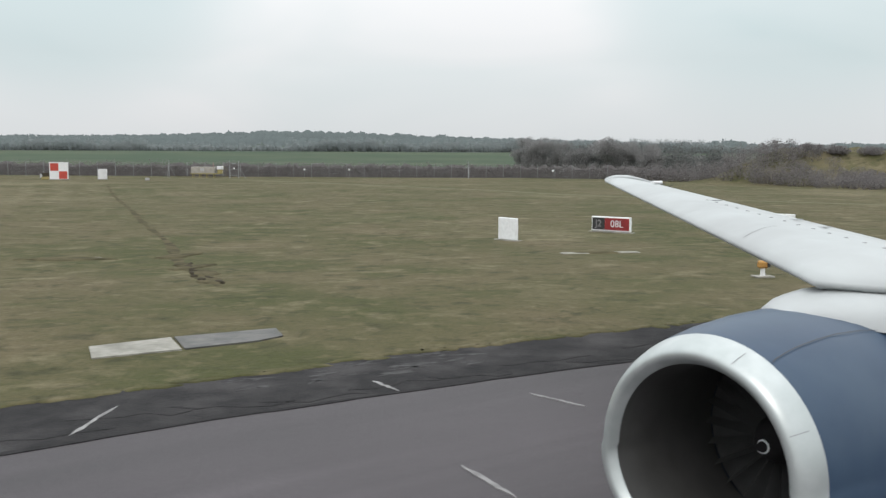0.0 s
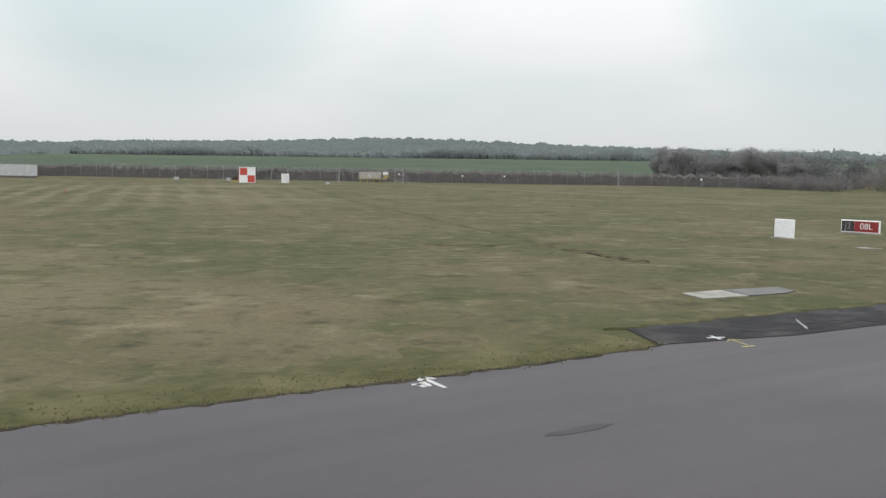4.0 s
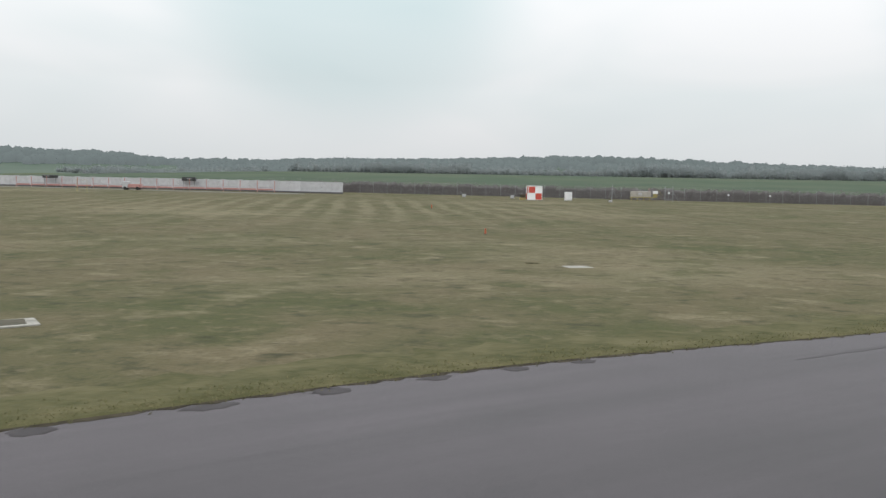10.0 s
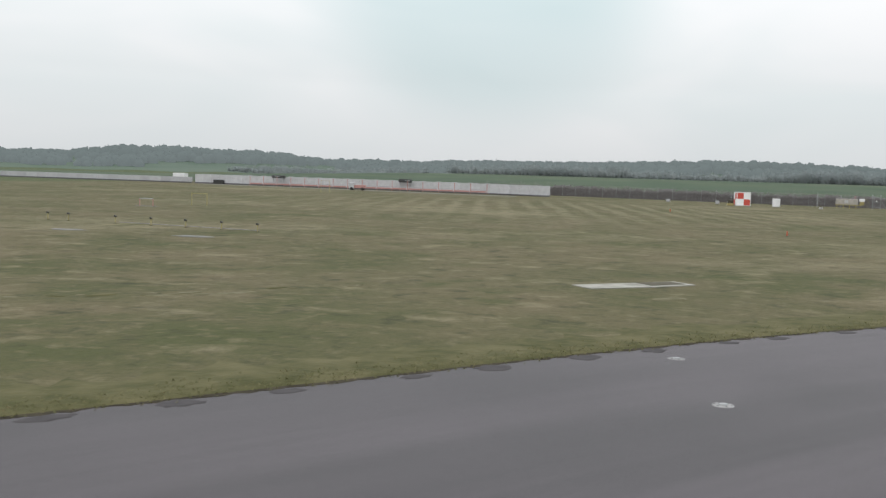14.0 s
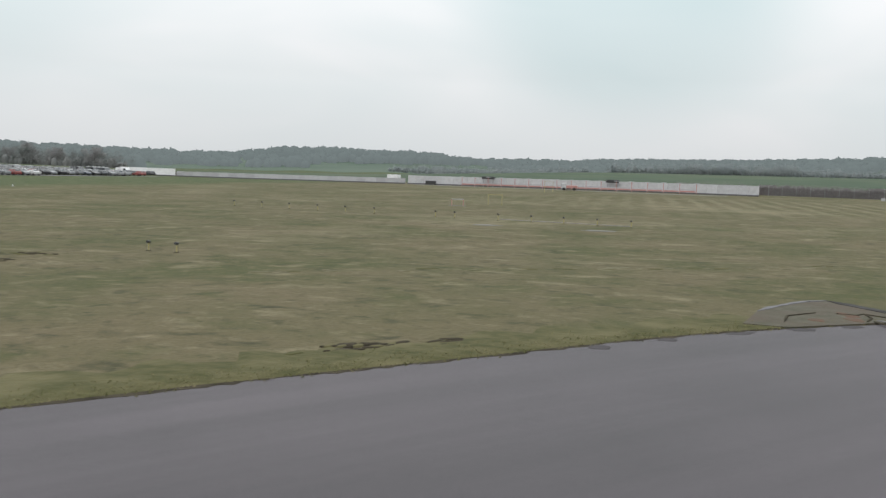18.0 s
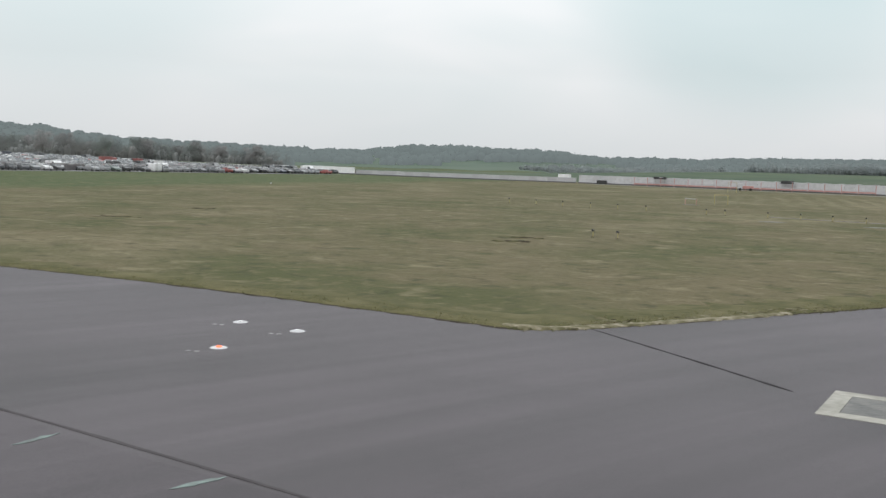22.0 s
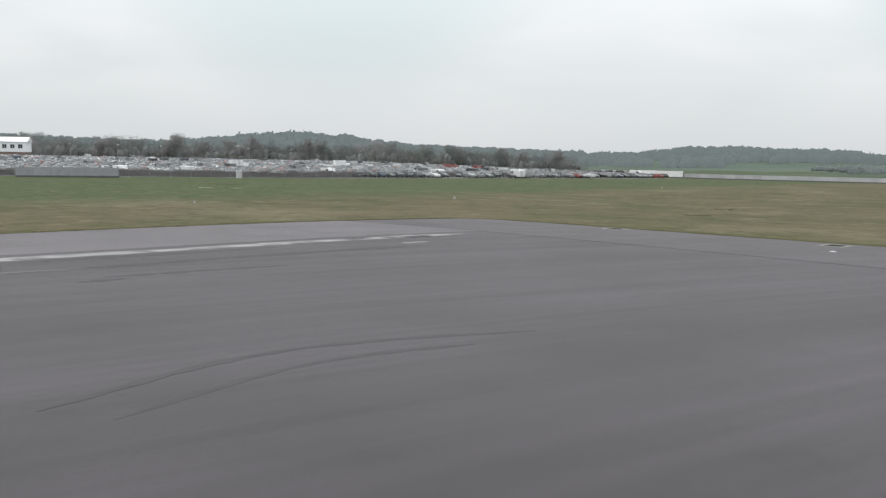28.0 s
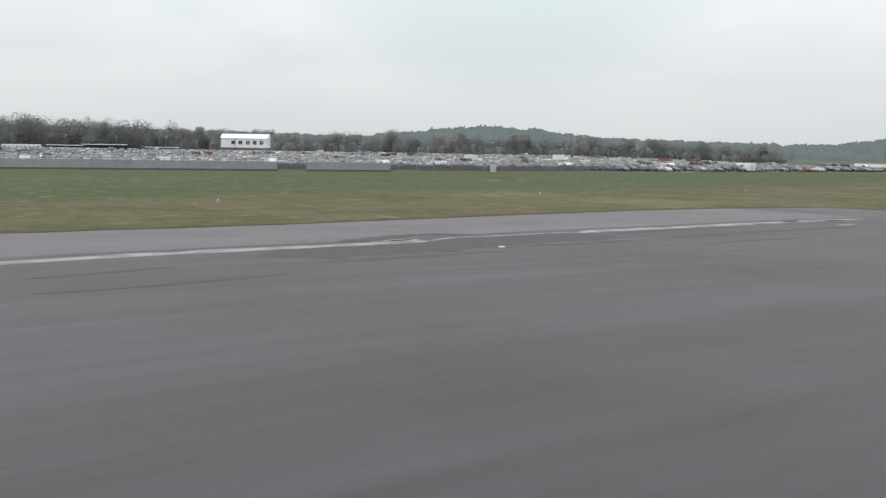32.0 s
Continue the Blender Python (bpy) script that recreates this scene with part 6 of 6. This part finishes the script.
verge([p for p in fine(EDGE_B) if p[1] > -65.5], 2.6, 1)
verge(fine(EDGE_C), 2.2, 2)
verge(fine(EDGE_D), 1.0, 3)
flat_strip("soil_edge", fine(EDGE_B, 7), 0.2, SOIL, "dark crumbling soil edge between grass and asphalt", "edge", 0.035, 0.85, 4)
flat_strip("soil_edge", fine(EDGE_C, 7), 0.2, SOIL, "dark crumbling soil edge between grass and asphalt", "edge", 0.035, 0.85, 5)
flat_strip("soil_edge", fine(EDGE_D, 7), 0.3, SOIL, "dark crumbling soil edge between grass and asphalt", "edge", 0.039, 0.85, 6)

rn = random.Random(77)
run = fine(EDGE_B, 6)
acc = 0.0
for i in range(1, len(run)):
    acc += math.dist(run[i - 1], run[i])
    x, y = run[i]
    if acc > 1.9 and -47 < y < -9:
        acc = rn.uniform(-0.6, 0.5)
        a = math.degrees(math.atan2(run[i][1] - run[i - 1][1], run[i][0] - run[i - 1][0]))
        ground_patch("tar_patch", (x + 0.25, y - 0.16), rn.uniform(0.28, 0.5), rn.uniform(0.2, 0.34), a, RUBBER, "small dark patch of tar at the asphalt edge", "patch", i, 0.006, 16, True)

# broken concrete bay beside the taxiway
ground_slab("broken_concrete_bay", [(-48.8, -36.45), (-51.95, -34.0), (-52.65, -35.6), (-53.0, -38.0), (-52.7, -40.6), (-51.6, -40.4)][::-1], BROKEN, "old broken concrete bay stained brown", "concrete", 0.068)
flat_strip("bay_kerb", fine([(-51.95, -34.0), (-50.65, -35.05), (-49.6, -35.85), (-48.7, -36.55)], 6), 0.40, OLD_TAR, "dark crumbled edging of the concrete bay", "edging", 0.082, 0.16, 31)
flat_strip("bay_kerb", fine([(-51.9, -34.05), (-52.4, -34.7), (-52.65, -35.6), (-52.9, -36.9), (-53.0, -38.0)], 6), 0.16, DARKCON, "grey concrete rim of the bay", "edging", 0.083, 0.35, 32)
RUSTY = mat("reddish_stained_soil", (0.105, 0.060, 0.045), (0.085, 0.066, 0.048), 3.0, 0.95, spec=0.1, bump=0.5, bscale=10)
for i, (c, rx, ry, t) in enumerate((((-50.8, -37.0), 0.75, 0.32, 125), ((-50.5, -37.8), 0.6, 0.3, 120), ((-51.3, -38.6), 0.5, 0.3, 110))):
    ground_patch("rusty_soil", c, rx, ry, t, RUSTY, "reddish soil lying in the broken bay", "soil", 330 + i, 0.078, 20)
for pts, w, m, z in (([(-51.1, -37.0), (-50.57, -36.94), (-50.49, -36.51)], 0.05, SOIL, 0.092), ([(-50.49, -36.51), (-49.84, -36.84), (-48.95, -37.35)], 0.07, SOIL, 0.093), ([(-49.97, -37.62), (-49.55, -37.84), (-49.3, -38.0)], 0.09, LINE, 0.094), ([(-50.43, -36.57), (-50.16, -37.22), (-50.13, -37.63), (-50.15, -38.06)], 0.06, SOIL, 0.095), ([(-50.0, -37.9), (-49.6, -38.4)], 0.06, SOIL, 0.094), ([(-51.6, -37.2), (-52.1, -38.4), (-51.9, -39.6)], 0.06, SOIL, 0.092)):
    flat_strip("bay_crack", fine(pts, 6), w, m, "broken joint line in the old concrete bay", "crack", z, 0.6, int(-pts[0][1] * 10))

SP = "bare dark soil patch in the grass"
for i, (c, rx, ry, t) in enumerate((((-14.6, 36.7), 1.9, 0.6, 5), ((-199.0, -57.0), 2.6, 1.5, 80), ((6.4, 39.0), 1.2, 0.4, 0), ((-35.8, 16.6), 0.35, 0.3, 0), ((-10.6, 38.2), 1.5, 0.6, 70), ((-8.9, 33.6), 1.3, 0.5, 70))):
    ground_patch("soil_patch", c, rx, ry, t, FURROW, SP, "soil", 100 + i, 0.05)
for i, c in enumerate(((-83.4, -0.6), (-74.4, 0.5))):
    ground_patch("wet_hollow", c, 1.3, 0.7, 10, STAINED, "dark grey wet hollow in the grass", "hollow", 170 + i, 0.03)
rn = random.Random(31)
for cx, cy, wd, turn in ((-82.2, -42.9, 1.2, 30), (-83.4, -40.0, 1.2, 30), (-109.0, -51.0, 1.5, 30), (-116.2, -39.0, 1.3, 30), (-56.9, -47.4, 0.85, 65), (-58.4, -49.3, 0.8, 65)):
    ca, sa = math.cos(radians(turn)), math.sin(radians(turn))
    for k in range(26):
        u, v = rn.gauss(0, 0.5) * wd, rn.gauss(0, 0.28) * wd
        size = rn.uniform(0.07, 0.30)
        ground_patch("soil_rut", (cx + u * ca - v * sa, cy + u * sa + v * ca), size, size * rn.uniform(0.3, 0.6), turn + rn.uniform(-25, 25), SOIL if k % 4 else VERGE, "dark churned rut in the grass", "rut", 400 + k + int(-cx * 7), rn.uniform(0.018, 0.035), 9)
for i, (c, rx, ry, t) in enumerate((((-43.0, -14.5), 0.6, 0.3, 40), ((-106.3, -108.6), 1.5, 0.3, 85), ((-116.4, -75.2), 1.8, 0.5, 85))):
    ground_patch("straw_patch", c, rx, ry, t, STRAWP, "flattened straw-coloured grass patch", "grass", 140 + i, 0.04)
for c, w, d, t in (((-33.4, 15.4), 1.2, 1.0, 30), ((-13.9, 37.0), 0.9, 0.6, 10), ((5.4, 38.8), 1.1, 0.5, 8), ((7.6, 39.1), 1.0, 0.5, 8), ((-184.0, -66.1), 1.9, 0.7, 85), ((-181.7, -62.3), 1.4, 0.6, 85)):
    z = gz(*c)
    o = new("ground_plate", Shape().box((0, 0, 0), (w, d, 0.14), 0, 0.015).mesh("ground_plate", CONCRETE))
    o.matrix_basis = pose(c[0], c[1], z - 0.035, 0, 0, t)
    tagged(o, "small pale concrete plate set in the grass", "plate", "ground plates", "structure")


def ground_ribbon(name, pts, w, m, label, category, lift=0.02, wob=0.4, seed=0):
    rn = random.Random(seed)
    s = Shape()
    L = []
    P = fine(curve_pts(pts, 4), 3)
    for i, p in enumerate(P):
        a, b = Vector(P[max(i - 1, 0)]), Vector(P[min(i + 1, len(P) - 1)])
        d = (b - a).normalized()
        nn = Vector((-d.y, d.x))
        ww = w / 2 * (1 + wob * rn.uniform(-1, 1))
        row = []
        for t, u in ((-1, -0.05), (-0.6, lift), (0.6, lift), (1, -0.05)):
            q = Vector(p) + nn * ww * t
            row.append((q.x, q.y, gz(q.x, q.y) + u))
        L.append(row)
    s.rings(L, False)
    return tagged(new(name, s.mesh(name, m, True)), label, category, kind="structure")


ground_ribbon("soil_furrow", [(-45.1, 127.7), (-34, 98), (-24, 72.7), (-18, 57), (-12.8, 44.1), (-9.7, 34.9), (-6.5, 27.5)], 0.5, FURROW, "brown furrow of turned soil across the grass", "furrow", 0.008, 0.7, 3)
ground_ribbon("perimeter_track", [(-100, 166), (-60, 166), (-38.6, 160), (-10.6, 133), (5.9, 116.9), (16.8, 102.4), (45, 82), (90, 66)], 2.4, STRAWP, "pale worn vehicle track across the grass", "track", 0.012, 0.1, 4)
ground_ribbon("works_road", [(-190, 146), (-150, 145), (-120, 146), (-108, 150)], 4.0, DARKCON, "dark works road in front of the hoarding", "road", 0.04, 0.05, 5)


# ---- small airfield equipment ----
ORANGEY = mat("dull_orange_paint", (0.42, 0.22, 0.05), (0.35, 0.18, 0.05), 7.0, 0.6)


def yellow_unit(at):
    r = thing("marker_unit", (*at, gz(*at)), "small orange-yellow equipment head on a white stand", "equipment")
    part("stand", Shape().tube((0, 0, 0), (0, 0, 0.3), 0.09, 0.06, 10), HOARDW, r)
    part("head", Shape().box((0, 0, 0.40), (0.32, 0.24, 0.24), 0.3, 0.05), ORANGEY, r)
    part("lens", Shape().box((0.15, -0.1, 0.4), (0.08, 0.12, 0.15), 0.3, 0.02), BLACKP, r)
    part("base_plate", Shape().box((0, 0, 0.02), (0.6, 0.45, 0.05), 0.2, 0.01), CONCRETE, r)
    return r


yellow_unit((10.1, 29.8))


def trestle(at):
    r = thing("antenna_trestle", (*at, gz(*at)), "white beam on short red posts above a soil patch", "antenna", turn=20)
    part("beam", Shape().box((0, 0, 0.8), (1.5, 0.14, 0.08), 0, 0.03), GREYH, r)
    for x in (-0.9, 0.9):
        part("post", Shape().box((x * 0.8, 0, 0.4), (0.08, 0.08, 0.8), 0, 0.01), PINK, r)
    part("base", Shape().box((0, 0, 0.0), (2.2, 0.6, 0.06), 0, 0.02), DARKCON, r)
    return r


trestle((-106.9, 33.0))


def post_pair(at, h, label):
    r = thing("antenna_posts", (*at, gz(*at)), label, "antenna", turn=15)
    for x in (-0.9, 0.9):
        part("post", Shape().tube((x, 0, 0), (x, 0, h), 0.04, n=8), POSTY, r)
    part("cross_bar", Shape().box((0, 0, h * 0.95), (1.9, 0.05, 0.05), 0, 0.01), POSTY, r)
    return r


post_pair((-105.8, 40.3), 1.4, "thin pale yellow post pair with a cross bar")
post_pair((-136.2, 117.0), 2.4, "tall pale yellow post pair with a cross bar")


def works_truck(at, turn, m, label):
    r = thing("works_truck", (*at, gz(*at)), label, "truck", turn=turn)
    part("cab", Shape().box((1.3, 0, 1.05), (1.3, 1.7, 1.5), 0, 0.18), m, r)
    part("load_bed", Shape().box((-0.6, 0, 0.85), (2.6, 1.7, 0.7), 0, 0.05), PINK, r)
    part("windscreen", Shape().box((1.92, 0, 1.35), (0.08, 1.4, 0.6), 0, 0.02), GLASS, r)
    for x in (-1.2, 1.3):
        for y in (-0.8, 0.8):
            part("wheel", Shape().tube((x, y - 0.1, 0.34), (x, y + 0.1, 0.34), 0.34, n=14), TYRE, r)
    return r


works_truck((-143.8, 143.5), 200, HOARD, "small white works truck with a red load bed")
make_car("van", (-286.0, 128.0, gz(-286.0, 128.0)), 10, "parked_van", "white panel van parked by the barrier wall")
cabinet((-299.5, 128.0), (5.2, 2.3, 1.9), HOARDW, "long white site cabin by the car park corner", 45)
cabinet((-203.6, 154.8), (3.2, 2.2, 2.4), HOARDW, "pale site hut standing behind the barrier wall", 12)


# ---- car park extras ----
def lamp_post(at, h=6.0):
    r = thing("lamp_post", (*at, gz(*at)), "slim grey lamp post with a pale lantern in the car park", "lamp post", "car park lamps")
    part("pole", Shape().tube((0, 0, 0), (0, 0, h), 0.09, 0.06, 8), GREYM, r)
    part("arm", Shape().tube((0, 0, h), (0.9, 0, h + 0.15), 0.05, 0.04, 6), GREYM, r)
    part("lantern", Shape().box((1.2, 0, h + 0.14), (0.8, 0.35, 0.2), 0, 0.05), WHITEP, r)
    return r


lp0 = lamp_post((-452, -190))
for i in range(1, 17):
    x, y = -452 + 3.0 * math.sin(i), -190 + i * 19.0
    copy_thing(lp0, pose(x, y, gz(x, y), 0, 0, 180 * (i % 2)))


def box_van(at, turn, m, label, w=6.0, h=3.0):
    r = thing("box_van", (*at, gz(*at)), label, "van", turn=turn)
    part("load_box", Shape().box((-0.8, 0, 0.55 + h / 2), (w * 0.72, 2.1, h - 0.5), 0, 0.05), m, r)
    part("cab", Shape().box((w * 0.36, 0, 1.25), (1.7, 1.95, 1.7), 0, 0.25), m, r)
    part("windscreen", Shape().box((w * 0.36 + 0.82, 0, 1.65), (0.1, 1.6, 0.65), 0, 0.02), GLASS, r)
    for x in (-1.9, 1.9):
        for y in (-0.85, 0.85):
            part("wheel", Shape().tube((x, y - 0.12, 0.38), (x, y + 0.12, 0.38), 0.38, n=14), TYRE, r)
    return r


box_van((-301.0, -11.5), 80, HOARDW, "tall white box van parked among cars", 4.8, 2.7)
box_van((-338.0, 41.0), 85, WHITEP, "tall white box van parked among cars", 5.2, 2.7)
REDM = mat("dull_red_paint", (0.26, 0.09, 0.085), (0.22, 0.08, 0.075), 3.0, 0.6)
box_van((-341.0, 88.5), 85, REDM, "dull red minibus parked among cars", 5.5, 2.0)


def masted_box(at):
    r = thing("lighting_mast", (*at, gz(*at)), "thin pale mast with a cross arm on a grey box", "mast")
    part("box", Shape().box((0, 0, 0.8), (1.1, 0.9, 1.6), 0, 0.04), HOARD, r)
    part("pole", Shape().tube((0, 0, 1.6), (0, 0, 6.5), 0.07, 0.05, 8), GREYM, r)
    part("cross_arm", Shape().box((-0.7, 0, 6.5), (2.2, 0.1, 0.1), 0, 0.01), HOARDW, r)
    return r


masted_box((-236.0, -39.0))


# ---- debris and paint marks ----
ground_patch("verge_corner", (-64.4, -66.6), 1.6, 1.2, 60, VERGE, "short grass at the corner of the taxiways", "grass", 301, 0.05)
end = [p for p in fine(EDGE_B, 4) if -67.3 < p[1] < -58.5]
rn = random.Random(61)
ground_ribbon("straw_edge", [(-60.6, -60.4), (-61.5, -62.9), (-62.6, -65.7), (-63.5, -67.5), (-64.6, -68.1)], 0.42, STRAWB, "pale bleached straw and rubble along the asphalt corner", "debris", 0.075, 0.55, 8)
for i in range(110):
    x, y = end[rn.randrange(len(end))]
    x, y = x + rn.uniform(-0.7, 0.0), y + rn.uniform(-0.5, 0.5)
    ground_patch("dry_debris", (x, y), rn.uniform(0.06, 0.2), rn.uniform(0.03, 0.07), 67 + rn.uniform(-30, 30), FURROW if i % 3 == 0 else STRAWP, "scrap of dry straw and broken concrete at the asphalt edge", "debris", 500 + i, 0.066, 9)

for i, q in enumerate((0.35, 1.92)):
    c = Vector((-7.25, 10.75))
    d = Vector((math.cos(q), math.sin(q))) * 0.2
    flat_strip("cross_mark", [tuple(c - d), tuple(c), tuple(c + d)], 0.075, FRESH, "small white painted cross on the old tarmac", "mark", 0.043 + 0.002 * i, 0.3)
for a, b, w in (((-6.75, 10.0), (-7.0, 10.6), 0.05), ((-7.0, 10.6), (-6.72, 10.55), 0.05), ((-7.0, 10.6), (-7.08, 10.35), 0.05), ((-6.9, 9.75), (-6.6, 9.95), 0.09)):
    flat_strip("arrow_mark", [a, ((a[0] + b[0]) / 2, (a[1] + b[1]) / 2), b], w * 0.7, POSTY, "small faded yellow painted arrow", "mark", 0.041, 0.3)
for a, b in (((-13.09, 5.95), (-12.62, 5.26)), ((-13.09, 5.95), (-12.85, 5.9)), ((-13.09, 5.95), (-13.1, 5.7)), ((-13.12, 5.5), (-12.96, 5.25)), ((-13.2, 5.4), (-13.0, 5.45)), ((-13.05, 5.62), (-12.88, 5.34))):
    flat_strip("survey_mark", [a, ((a[0] + b[0]) / 2, (a[1] + b[1]) / 2), b], 0.085, FRESH, "small white survey mark on the asphalt", "mark", 0.037, 0.3)

# cracks and seams in the old tarmac strip
rn = random.Random(55)
for i in range(9):
    x = -6.5 + i * 1.25
    y = 12.6 + 0.60 * (x + 5.2) + rn.uniform(-0.2, 0.8)
    pts = [(x, y)]
    for k in range(5):
        pts.append((pts[-1][0] + rn.uniform(0.15, 0.5), pts[-1][1] + rn.uniform(-0.15, 0.45)))
    flat_strip("tarmac_crack", pts, 0.045, TAR, "thin crack in the old tarmac", "crack", 0.040, 0.6, i)
flat_strip("tarmac_seam", fine([(-8.6, 9.7), (-5.4, 11.45), (-3.2, 13.05), (-1.6, 14.05), (0.5, 15.35), (2.4, 16.45), (20, 25.6)], 6), 0.09, TAR, "dark seam between old and new asphalt", "seam", 0.041, 0.6, 4)

flat_strip("tyre_mark", fine([(-25.6, -7.4), (-24.3, -5.8), (-22.9, -4.2), (-21.8, -3.1), (-20.8, -2.1), (-19.8, -1.2)], 5), 0.13, SMEAR, "broken dark scuff line beside the asphalt edge", "tyre mark", 0.035, 0.9, 21)
flat_strip("tyre_mark", fine([(-18.2, -3.3), (-17.4, -2.8), (-16.7, -2.3)], 6), 0.12, SMEAR, "broken dark scuff line beside the asphalt edge", "tyre mark", 0.035, 0.8, 22)

# grass creeping over the edge of the old tarmac
rn = random.Random(83)
for i in range(46):
    t = i / 45
    x = -9.2 + 15.0 * t
    y = float(np.interp(x, [-9.1, -6.5, -0.4, 5.2, 25], [11.7, 13.6, 17.8, 20.9, 31.0])) + rn.uniform(-0.12, 0.12)
    ground_patch("grass_tongue", (x, y), rn.uniform(0.2, 0.5), rn.uniform(0.1, 0.24), 33 + rn.uniform(-15, 15), GRASS, "tongue of rough grass over the tarmac edge", "grass", 700 + i, 0.06, 14)

# turned soil at the near end of the furrow
for i, (c, rx, ry, t) in enumerate((((-8.0, 31.6), 1.5, 0.5, 112), ((-7.2, 29.2), 1.3, 0.42, 112), ((-9.4, 34.4), 1.2, 0.4, 112))):
    ground_patch("soil_patch", c, rx, ry, t, FURROW, SP, "soil", 820 + i, 0.04)
for i in range(9):
    c = (-7.0 - i * 0.32 + rn.uniform(-0.3, 0.3), 28.5 + i * 0.75 + rn.uniform(-0.3, 0.3))
    ground_patch("soil_rut", c, rn.uniform(0.25, 0.6), rn.uniform(0.08, 0.16), 112 + rn.uniform(-15, 15), SOIL, "dark churned rut in the grass", "rut", 840 + i, 0.055, 12)

ground_patch("oil_stain", (-10.5, 3.1), 0.75, 0.16, 40, FAINT, "dark oily stain on the asphalt", "stain", 901, 0.005, 18, True)

# a rough tufted line across the grass beside the bay
ridge = fine(curve_pts([(-71.5, -39.0), (-66.9, -33.2), (-62.8, -28.6), (-58.9, -25.0), (-56.0, -21.2), (-52.6, -16.4)], 4), 3)
rn = random.Random(97)
for i, (x, y) in enumerate(ridge):
    if rn.random() < 0.25:
        continue
    size = rn.uniform(0.15, 0.6)
    ground_patch("grass_clump", (x + rn.uniform(-0.6, 0.6), y + rn.uniform(-0.6, 0.6)), size, size * rn.uniform(0.3, 0.55), 48 + rn.uniform(-35, 35), STRAWP if i % 4 else VERGE, "rough tussock in a line across the grass", "grass", 1000 + i, rn.uniform(0.015, 0.04), 12)

# worn light scuffs on the old tarmac
WORNTAR = mat("scuffed_tarmac", (0.052, 0.050, 0.052), (0.030, 0.029, 0.030), 7.0, 0.9, spec=0.2, bump=0.4, bscale=30, c3=(0.075, 0.073, 0.074), scale3=5.0)
for i in range(44):
    t = rn.random()
    x = -3.6 + 4.6 * t
    y = 14.2 + 0.62 * (x + 3.6) + rn.uniform(-0.1, 1.5)
    ground_patch("tarmac_scuff", (x, y), rn.uniform(0.08, 0.4), rn.uniform(0.03, 0.1), 33 + rn.uniform(-20, 20), WORNTAR, "paler scuffed scrap of old tarmac", "scuff", 1300 + i, 0.0105 + 0.0004 * (i % 5), 9, True)
